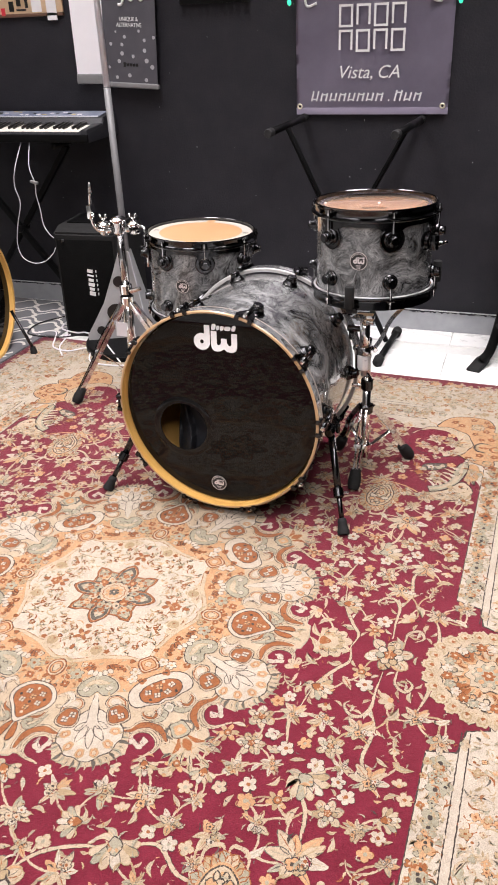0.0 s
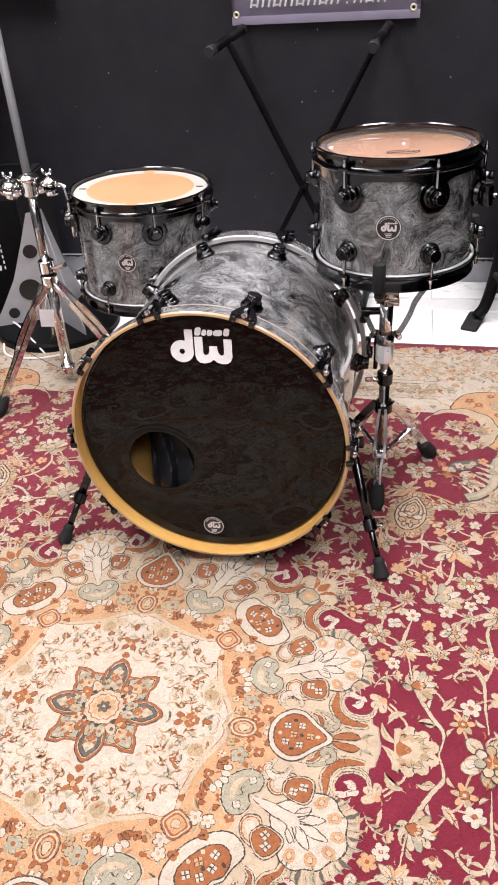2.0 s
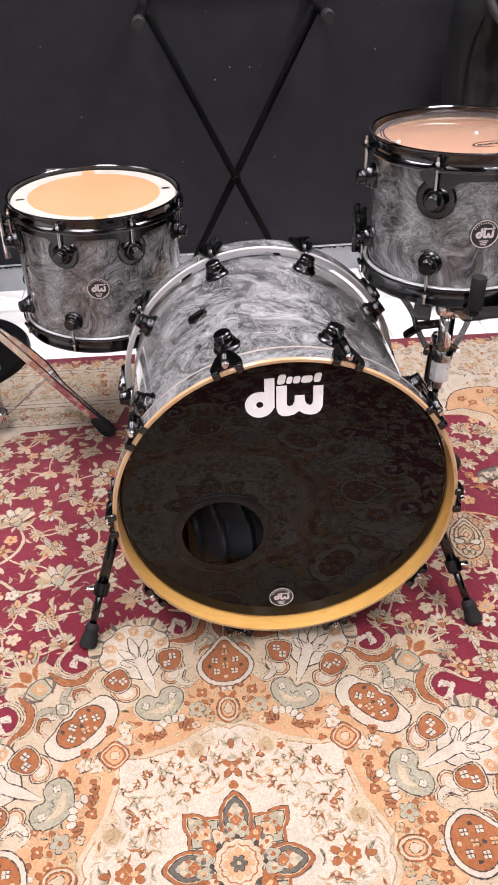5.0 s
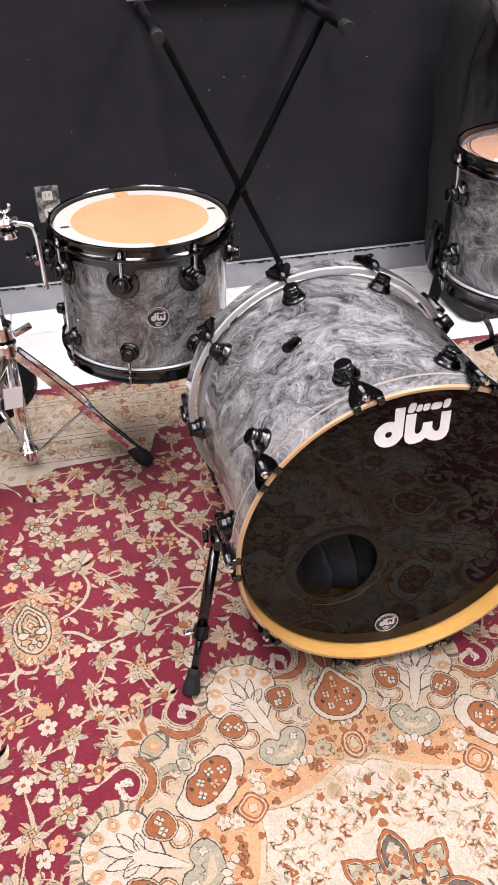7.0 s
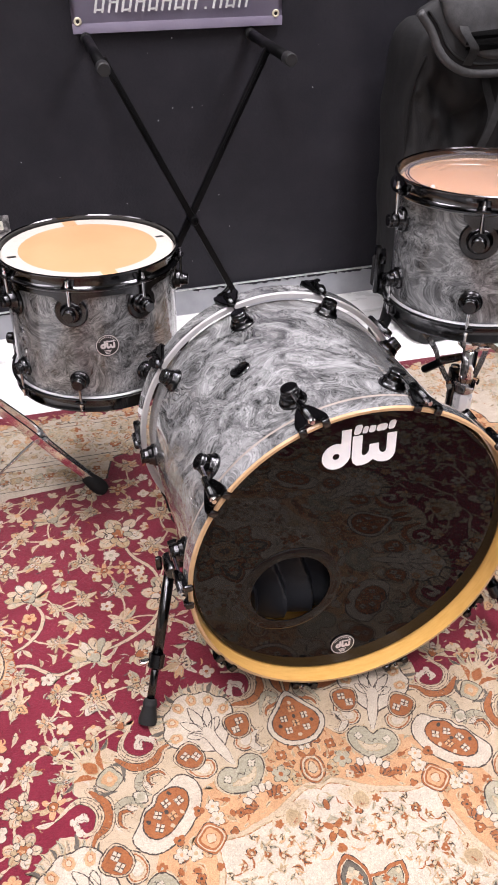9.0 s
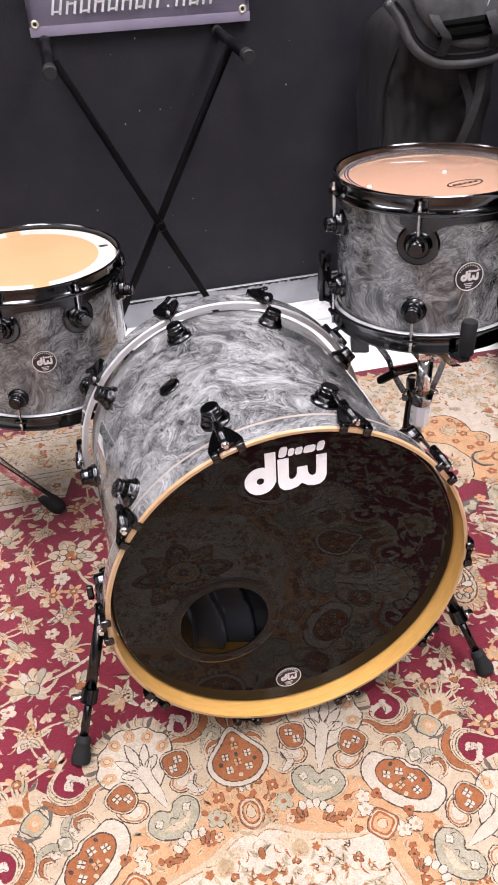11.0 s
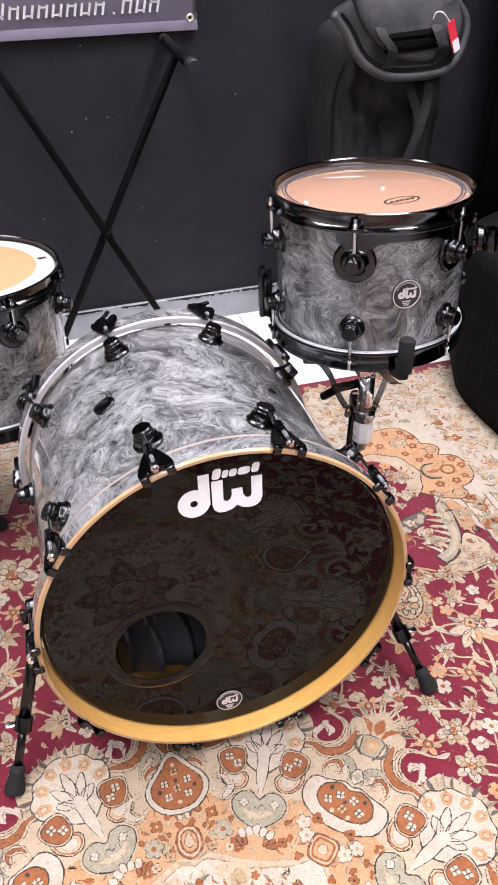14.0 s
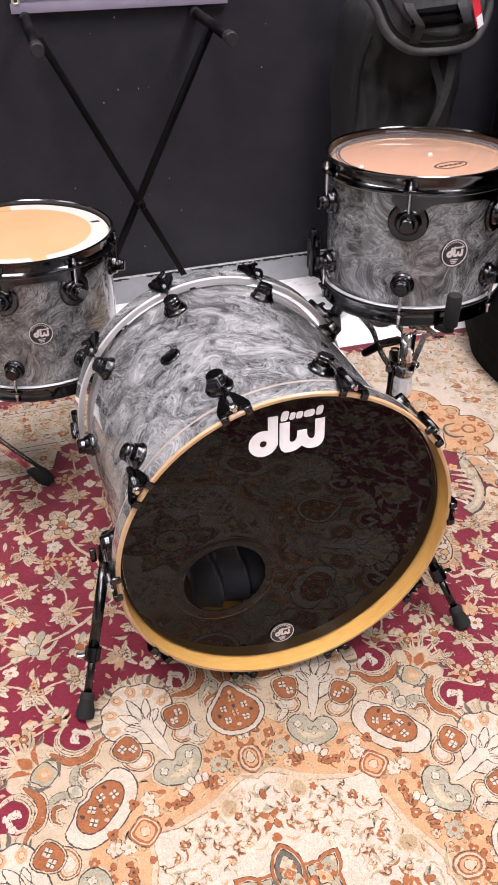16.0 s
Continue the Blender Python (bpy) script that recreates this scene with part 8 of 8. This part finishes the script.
for j in range(rows + 1):
    t = j / rows
    ringv = []
    for i in range(n):
        a = 2 * math.pi * i / n
        ca, sa = math.cos(a), math.sin(a)
        s = (abs(ca) ** 2.4 + abs(sa) ** 2.4) ** (-1 / 2.4)
        fall = 1 - min(1, max(0, (t - 0.85) / 0.15)) ** 2 * 0.14
        fold = 0.006 * math.sin(a * 9 + 2 * math.sin(a * 3)) * (1 - t)
        bulge = 0.008 * math.sin(math.pi * min(1, t * 1.15)) - 0.012 * max(0, 1 - t * 9)
        ringv.append(bm.verts.new((min(1.335, 1.262 + (0.300 + bulge + fold) * s * ca * fall), 1.12 + (0.510 + bulge + fold) * s * sa * fall, 0.445 * min(1, t / 0.93) + (0.012 if t > 0.93 else 0))))
    if prev:
        for i in range(n):
            bm.faces.new((prev[i], prev[(i + 1) % n], ringv[(i + 1) % n], ringv[i]))
    prev = ringv
bm.faces.new(prev)
cs = part("draped_cloth_cover", smooth(bm, 70), QUILT, None, "")
tagged(cs, "round-cornered stack in quilted black cloth on the rug", "draped cloth")
bm = bmesh.new()
prev = None
for i in range(161):
    y = -0.6 + 2.6 * i / 160
    x = X1 - 0.075 - 0.03 * math.sin(i * 0.55 + math.sin(i * 0.11) * 2) - 0.012 * math.sin(i * 1.7)
    cur = [bm.verts.new((x + 0.012 * math.sin(z * 2 + i * 0.2), y, z)) for z in (0.03, 0.5, 1.0, 1.5, 2.0, 2.5)]
    if prev:
        for k in range(5):
            bm.faces.new((prev[k], prev[k + 1], cur[k + 1], cur[k]))
    prev = cur
bmesh.ops.solidify(bm, geom=list(bm.faces), thickness=0.004)
tagged(part("curtain", smooth(bm, 60), CLOTH, None), "black cloth curtain hanging in folds along the side", "curtain")

# grey pole on a round base with three fins
GX, GY = -0.862, 1.615
gp = thing("pole_stand", pose(0, 0, 0), "grey steel pole on round black base with pierced fins", "pole stand")
part("base", lathe([(0, -0.006), (0.222, -0.006), (0.228, 0.0), (0.228, 0.022), (0.222, 0.030), (0, 0.030)], 56, m=pose(GX, GY, 0)), SATIN, gp, "round black base plate")
POLEGREY = grain(mat("grey_painted_pole", rough=0.4), [(0.125, 0.125, 0.13), (0.165, 0.165, 0.17)], 20, bump=0.05)
part("pole", tube([(GX, GY, 0.03), (GX - 0.002, GY, 1.075)], 0.0140, 18), POLEGREY, gp, "grey lower pole")
part("upper_pole", tube([(GX - 0.002, GY, 1.07), (GX - 0.004, GY, 2.3)], 0.0120, 18), PALEPLASTIC, gp, "pale grey upper tube")
FINGREY = grain(mat("pale_grey_fin_paint", rough=0.45), [(0.30, 0.30, 0.31), (0.38, 0.38, 0.39)], 20, bump=0.05)
for ang in (-155, -40, 85):
    ol = [(0.012, 0.43), (0.034, 0.43), (0.072, 0.33), (0.125, 0.20), (0.185, 0.10), (0.212, 0.060), (0.212, 0.032), (0.012, 0.032)]
    bm = plate(ol, 0.004)
    bmesh.ops.transform(bm, matrix=Matrix.Translation((GX, GY, 0)) @ pose(0, 0, 0, 0, 0, ang) @ pose(0, 0, 0, 90), verts=bm.verts)
    fin = part("fin", bm, FINGREY, gp, "grey pierced fin")
    for hx, hz, hr in ((0.048, 0.295, 0.025), (0.075, 0.155, 0.040), (0.150, 0.075, 0.020)):
        bm = lathe([(0, -0.0045), (hr, -0.0045), (hr, 0.0005), (0, 0.0005)], 24, m=Matrix.Translation((GX, GY, 0)) @ pose(0, 0, 0, 0, 0, ang) @ pose(0, 0, 0, 90) @ pose(hx, hz, 0.002 + 0.0))
        part("hole", bm, BADGE, fin, "dark round hole")

# drum amplifier
amp = thing("drum_amplifier", pose(-1.095, 1.80, -0.008, 0, 0, 4), "black wedge-shaped drum amplifier with white logo bars", "amplifier")
bm = bmesh.new()
prof = [(-0.16, 0.0), (-0.15, 0.49), (-0.10, 0.515), (0.14, 0.515), (0.16, 0.48), (0.16, 0.0)]
b2 = plate(prof, 0.30, bevel=0.008)
bmesh.ops.transform(b2, matrix=Matrix(((0, 0, 1, -0.15), (1, 0, 0, 0), (0, 1, 0, 0), (0, 0, 0, 1))), verts=b2.verts)
part("cabinet", b2, RUBBER, amp, "black moulded cabinet")
part("grille", box(0.27, 0.006, 0.44, 0.003, m=pose(0, -0.158, 0.245, -1.2)), CLOTH, amp, "black grille")
part("top_panel", box(0.24, 0.16, 0.006, 0.002, m=pose(0, 0.02, 0.518)), SATIN, amp)
bm = bmesh.new()
for k in range(6):
    box((0.030, 0.024, 0.030, 0.024, 0.030, 0.026)[k], 0.001, (0.019, 0.014, 0.016, 0.014, 0.008, 0.016)[k], m=pose(0.014, -0.1625, 0.222 + k * 0.021) @ pose(0, 0, 0, 0, 8), bm=bm)
    box(0.005, 0.001, 0.012, m=pose(0.043, -0.1625, 0.222 + k * 0.021), bm=bm)
part("logo_bar", bm, WHITE, amp, "column of white bars")
part("knob", hub((-0.10, -0.160, 0.46), 0.006, 0.012, (0, 1, 0)), STEEL, amp)

# keyboard on its stand
kb = thing("keyboard", pose(-1.618, 1.955, 0.840, 0, 0, 0), "dark grey electronic keyboard with blue panel on black stand", "keyboard")
b2 = plate([(-0.155, 0.0), (-0.160, 0.03), (-0.155, 0.042), (-0.020, 0.060), (0.0, 0.085), (0.12, 0.100), (0.130, 0.0)], 0.985, bevel=0.004)
bmesh.ops.transform(b2, matrix=Matrix(((0, 0, 1, -0.45), (1, 0, 0, 0), (0, 1, 0, 0), (0, 0, 0, 1))), verts=b2.verts)
part("case", b2, KEYBODY, kb, "dark grey plastic case")
part("panel", box(0.90, 0.100, 0.003, 0.001, m=pose(0.055, 0.058, 0.0945, 7)), PANELBLUE, kb, "blue and grey control panel")
part("panel_edge", box(0.90, 0.006, 0.005, 0.001, m=pose(0.055, 0.004, 0.0890, 7)), PALEPLASTIC, kb, "pale edge strip of the panel")
part("display", box(0.12, 0.05, 0.004, 0.001, m=pose(-0.1, 0.058, 0.0955, 7)), BADGE, kb)
kr = random.Random(12)
YELLOWPRINT = grain(mat("yellow_panel_print", rough=0.5), [(0.45, 0.34, 0.16), (0.6, 0.5, 0.3)], 40)
for k in range(26):
    x = -0.38 + k * 0.031
    y = kr.uniform(0.025, 0.092)
    part("button", box(kr.uniform(0.008, 0.026), kr.uniform(0.008, 0.020), 0.004, 0.001, m=pose(x, y, 0.0960 + (y - 0.058) * 0.12, 7)), kr.choice((CARDW, CARDW, YELLOWPRINT, BADGE, PALEPLASTIC, SATIN)), kb)
wk = bmesh.new()
box(0.0222, 0.112, 0.016, 0.002, bm=wk)
wme = bpy.data.meshes.new("white_key")
wk.to_mesh(wme)
wk.free()
bk = box(0.011, 0.084, 0.014, 0.002)
bme = bpy.data.meshes.new("black_key")
bk.to_mesh(bme)
bk.free()
for k in range(38):
    place("white_key", wme, KEYWHITE, kb, "", pose(-0.398 + k * 0.0235, -0.088, 0.045, 7))
    if k % 7 not in (2, 6):
        place("black_key", bme, BADGE, kb, "", pose(-0.386 + k * 0.0235, -0.068, 0.060, 7))
part("cheek", box(0.034, 0.150, 0.052, 0.006, m=pose(0.517, -0.083, 0.034, 4)), KEYBODY, kb, "grey end cheek")
part("front_lip", box(0.985, 0.014, 0.034, 0.004, m=pose(0.0425, -0.157, 0.018)), SATIN, kb, "black front lip")
ks = thing("keyboard_stand", pose(0, 0, 0), "black X-shaped stand carrying an electronic keyboard", "keyboard stand")
KX = -1.565
for s in (-1, 1):
    part("leg", square_tube((KX + 0.30 * s, 1.90 + 0.015 * s, 0.812), (KX - 0.32 * s, 1.90 + 0.015 * s, 0.03), 0.026), SATIN, ks)
    part("top_arm", tube([(KX + 0.30 * s, 1.80, 0.826), (KX + 0.30 * s, 2.06, 0.826)], 0.0135, 14), SATIN, ks)
    part("foot_bar", tube([(KX + 0.32 * s, 1.72, 0.012), (KX + 0.32 * s, 2.06, 0.012)], 0.018, 14), RUBBER, ks)
part("pivot", hub((KX, 1.90, 0.43), 0.018, 0.07, (0, 1, 0)), SATIN, ks)
for pts in ([(-1.436, 1.81, 0.838), (-1.447, 1.745, 0.735), (-1.460, 1.74, 0.661), (-1.446, 1.74, 0.586), (-1.477, 1.74, 0.494), (-1.500, 1.74, 0.401), (-1.486, 1.74, 0.334), (-1.429, 1.74, 0.307), (-1.364, 1.74, 0.319), (-1.311, 1.74, 0.362), (-1.292, 1.75, 0.405)], [(-1.392, 1.81, 0.838), (-1.370, 1.745, 0.748), (-1.350, 1.74, 0.676), (-1.354, 1.74, 0.626), (-1.345, 1.74, 0.564), (-1.339, 1.74, 0.487), (-1.303, 1.74, 0.437), (-1.270, 1.75, 0.430)]):
    c = part("cable", tube(spline(pts, 8), 0.0021, 8), PALEPLASTIC, None)
    tagged(c, "thin pale power cable hanging below the keyboard", "cable", "hanging cables")
    if pts[0][0] > -1.4:
        part("cord_clip", box(0.038, 0.016, 0.012, 0.004, m=pose(-1.350, 1.735, 0.681, 0, 15)), GREYPLASTIC, c, "grey cord clip")
# sheets on the wall behind
def hanging(name, x0, x1, z0, z1, y, tilt, rail, material, label):
    h = thing(name, pose((x0 + x1) / 2, y, z0, 0, tilt, 0), label, "hanging sign", "hanging signs")
    w = x1 - x0
    part("sheet", box(w, 0.002, z1 - z0, 0, m=pose(0, 0, (z1 - z0) / 2)), material, h)
    part("bottom_rail", box(w + 0.006, 0.012, rail, 0.005, m=pose(0, -0.002, -rail / 2), segs=3), RAILGREY, h, "grey bottom rail")
    part("rail_cap", box(0.012, 0.016, rail * 0.8, 0.004, m=pose(w / 2 + 0.004, -0.002, -rail / 2)), GREYPLASTIC, h)
    return h


SIGNWHITE = grain(mat("white_sign_print", rough=0.45), [(0.84, 0.82, 0.86), (0.92, 0.90, 0.94)], 6)
RAILGREY = grain(mat("pale_grey_rail", rough=0.4), [(0.16, 0.16, 0.165), (0.23, 0.23, 0.235)], 20)
DARKPRINT = grain(mat("charcoal_print", rough=0.45), [(0.055, 0.053, 0.064), (0.080, 0.078, 0.092), (0.115, 0.112, 0.13)], 6)
hanging("hanging_sign", -1.251, -1.078, 1.096, 1.95, WALL_Y - 0.020, 0.5, 0.042, SIGNWHITE, "plain white hanging sign with a grey bottom rail")
hs = hanging("hanging_sign", -1.098, -0.848, 1.058, 1.95, WALL_Y - 0.036, 3.2, 0.022, DARKPRINT, "charcoal hanging sign with white print and pale dots")
words("UNIQUE &\nALTERNATIVE", 0.0225, pose(0.000, -0.0025, 0.238, 90), WHITE, hs, 0, squeeze=0.85)
DOT = grain(mat("pale_dot_print", rough=0.5), [(0.34, 0.33, 0.36), (0.5, 0.49, 0.52)], 40)
for x, z, r in ((-0.066, 0.200, 4), (-0.092, 0.152, 6), (-0.038, 0.151, 6), (-0.024, 0.181, 6), (-0.040, 0.116, 7), (-0.056, 0.085, 7), (0.013, 0.106, 6), (0.069, 0.130, 7), (0.077, 0.090, 8), (0.103, 0.066, 8), (0.070, 0.170, 6), (0.114, 0.182, 6), (-0.008, 0.030, 7), (0.072, 0.014, 7), (-0.070, 0.020, 6), (-0.105, 0.060, 5), (0.045, 0.205, 5)):
    bm = lathe([(0, 0), (r * 0.0012, 0)], 14, m=aim((x, -0.0016, z), (0, -1, 0)))
    part("dot", bm, DOT, hs)
bm = bmesh.new()
for k in range(5):
    box(0.011, 0.001, 0.012 + 0.008 * (k == 0), m=pose(-0.030 + 0.015 * k, -0.0018, 0.072), bm=bm)
part("logo_bar", bm, BADGE, hs, "dark maker's mark")
part("flourish", tube(spline([(-0.045, -0.002, 0.303), (-0.030, -0.002, 0.305), (-0.020, -0.002, 0.325), (-0.010, -0.002, 0.36)], 6), 0.006, 8), WHITE, hs)
part("flourish", tube(spline([(0.005, -0.002, 0.326), (0.018, -0.002, 0.322), (0.026, -0.002, 0.345)], 6), 0.006, 8), WHITE, hs)
part("flourish", tube(spline([(0.050, -0.002, 0.330), (0.064, -0.002, 0.322), (0.072, -0.002, 0.345)], 6), 0.006, 8), WHITE, hs)

ps = thing("poster", pose(-1.60, WALL_Y - 0.006, 1.335), "tan framed poster with small red and white pictures", "poster")
part("board", box(0.62, 0.010, 0.42, 0.002, m=pose(0, 0, 0.21)), grain(mat("tan_poster_print", rough=0.5), [(0.55, 0.36, 0.2), (0.66, 0.47, 0.3), (0.72, 0.56, 0.4)], 12), ps)
part("lower_edge", box(0.62, 0.014, 0.014, 0.002, m=pose(0, 0, 0.004)), grain(mat("brown_edge", rough=0.6), [(0.1, 0.05, 0.03), (0.16, 0.08, 0.05)], 20), ps)
for k, (cl, x, z, w, h) in enumerate(((RED, -0.04, 0.035, 0.035, 0.05), (CARDW, 0.18, 0.045, 0.05, 0.06), (BADGE, 0.05, 0.04, 0.025, 0.04), (RED, 0.19, 0.075, 0.03, 0.02), (BADGE, 0.10, 0.025, 0.05, 0.008), (CARDW, -0.2, 0.05, 0.06, 0.05), (BADGE, 0.09, 0.055, 0.022, 0.03), (CARDW, 0.255, 0.030, 0.05, 0.10), (BADGE, 0.13, 0.05, 0.015, 0.035), (RED, 0.005, 0.020, 0.02, 0.03), (CARDW, 0.09, 0.10, 0.09, 0.03))):
    part("picture", box(w, 0.001, h, m=pose(x, -0.0058 - 0.0001 * k, z)), cl, ps)
fm = thing("acoustic_foam_panel", pose(-0.575, WALL_Y - 0.002, 1.352), "dark grey ridged acoustic foam panel on the wall", "foam panel")
b2 = bmesh.new()
for k in range(9):
    join(b2, plate([(-0.155 + k * 0.0345, 0), (-0.1378 + k * 0.0345, -0.045), (-0.1205 + k * 0.0345, 0)], 0.31))
part("wedge", b2, RUBBER, fm)

# trellis mat on the tiles
tm = thing("trellis_mat", pose(-1.768, 1.555, 0.0006, 0, 0, -1.5), "grey mat with cream trellis pattern lying on tiles", "mat")
part("ground", plate([(-0.5, -0.5), (0.430, -0.5), (0.430, 0.056), (0.5, 0.056), (0.5, 0.5), (-0.5, 0.5)], 0.007), GREYMAT, tm)
tv, tf = [], []
for iy in range(-3, 4):
    for ix in range(-4, 5):
        cx, cy = ix * 0.15 + (0.075 if iy % 2 else 0), iy * 0.135
        for i in range(28):
            qs = []
            for a, rad in ((2 * math.pi * i / 28, 0.062), (2 * math.pi * (i + 1) / 28, 0.062), (2 * math.pi * (i + 1) / 28, 0.079), (2 * math.pi * i / 28, 0.079)):
                k = 1 + 0.16 * math.cos(4 * a)
                qs.append((max(-0.49, min(0.49, cx + rad * k * math.cos(a))), max(-0.49, min(0.49, cy + rad * k * 0.9 * math.sin(a))), 0.0078 + 0.00002 * ((ix * 3 + iy * 5 + i) % 11)))
            if any(q[0] > 0.424 and q[1] < 0.062 for q in qs):
                continue
            tf.append(tuple(range(len(tv), len(tv) + 4)))
            tv += qs
me = bpy.data.meshes.new("trellis")
me.from_pydata(tv, [], tf)
place("trellis", me, CREAMMAT, tm, "cream trellis pattern", kind="stuff")

# second bass drum at the rug's far side
od = thing("bass_drum", Matrix.Translation((-1.378, 1.27, 0.285)) @ pose(0, 0, 0, 88, 0, 100), "maple-hooped bass drum standing beside the trellis mat", "bass drum")
part("shell", drum_shell(0.265, -0.40, -0.03, segs=48), BLACKHOOP, od)
part("front_hoop", lathe([(0.270, 0), (0.282, 0), (0.284, -0.004), (0.284, -0.04), (0.270, -0.04)], 64, closed=True), MAPLE, od, "yellow maple hoop")
part("front_head", lathe([(0, -0.022), (0.271, -0.022)], 48), HEADBLACK, od)
part("rear_hoop", lathe([(0.270, -0.39), (0.284, -0.39), (0.284, -0.43), (0.270, -0.43)], 64, closed=True), MAPLE, od)
part("rear_head", lathe([(0, -0.405), (0.271, -0.405)], 48), COATED, od)
inv = od.matrix_basis.inverted()
L = part("spur", tube([inv @ Vector((-1.375, 1.43, 0.18)), inv @ Vector((-1.272, 1.395, 0.03))], 0.007, 12), BLACKM, od)
part("rubber_foot", lathe([(0, 0.024), (0.015, 0.022), (0.016, 0.010), (0.011, -0.012), (0, -0.012)], 14, m=inv @ aim((-1.270, 1.394, 0.020), (0.2, -0.1, -1))), RUBBER, L)

# cables on the floor
for pts, label, m_ in (([(-1.390, 1.626, 0.006), (-1.308, 1.644, 0.006), (-1.262, 1.566, 0.007), (-1.211, 1.468, 0.007), (-1.122, 1.441, 0.007), (-1.037, 1.490, 0.008), (-0.960, 1.360, 0.007), (-0.840, 1.340, 0.007), (-0.740, 1.380, 0.007)], "white power cable looped on the rug", CARDW), ([(-1.119, 1.388, 0.007), (-1.180, 1.470, 0.007), (-1.204, 1.541, 0.007), (-1.219, 1.634, 0.006), (-1.200, 1.690, 0.010)], "second white cable looped on the rug", CARDW), ([(-1.320, 1.800, 0.010), (-1.265, 1.640, 0.030), (-1.180, 1.625, 0.020), (-1.115, 1.600, 0.036), (-1.000, 1.540, 0.040), (-0.900, 1.440, 0.036), (-0.820, 1.370, 0.012)], "third white cable lying over the pole's base", CARDW), ([(-1.370, 1.839, 0.010), (-1.440, 1.715, 0.013), (-1.431, 1.600, 0.013), (-1.374, 1.566, 0.012), (-1.236, 1.585, 0.008), (-1.100, 1.600, 0.034)], "black cable running to the amplifier", RUBBER)):
    c = part("floor_cable", tube(spline(pts, 10), 0.0034, 8), m_, None)
    tagged(c, label, "cable", "floor cables")
pl = part("power_plug", box(0.05, 0.022, 0.02, 0.005, m=pose(-1.185, 1.700, 0.012, 0, 0, 30)), CARDW, None)
tagged(pl, "white power plug lying by the amplifier", "plug")

# ---- floor tiles ----
bm = box(0.3015, 0.3015, 0.008, 0.0012, segs=1)
tile_me = bpy.data.meshes.new("tile")
bm.to_mesh(tile_me)
bm.free()
tile_me.materials.append(TILE)
for i in range(12):
    for k in range(6):
        x, y = -2.1 + i * 0.305 + 0.02, 0.45 + k * 0.305
        if y > WALL_Y - 0.16:
            continue
        place("tile", tile_me, None, floor, "", pose(x, y, -0.0035))
for i in range(12):
    place("tile", tile_me, None, floor, "", pose(-2.08 + i * 0.305, 2.0, -0.0035) @ Matrix.Diagonal((1, 0.5, 1, 1)))

# flecks of bare plaster on the dark wall
fk = random.Random(4)
fv, ff = [], []
for i in range(90):
    x, z, r = fk.uniform(-1.6, 1.3), fk.uniform(0.12, 1.4) ** 1.2, fk.choice((0.0008, 0.0012, 0.0018, 0.0024))
    b = len(fv)
    fv += [(x + r * math.cos(a) * fk.uniform(0.6, 1.2), WALL_Y - 0.0012, z + r * math.sin(a) * fk.uniform(0.6, 1.4)) for a in (0, 1.05, 2.1, 3.14, 4.2, 5.2)]
    ff.append(tuple(range(b, b + 6)))
me = bpy.data.meshes.new("plaster_fleck")
me.from_pydata(fv, [], ff)
tagged(place("plaster_fleck", me, BASEB), "small pale chips in the dark wall paint", "paint chip", kind="stuff")
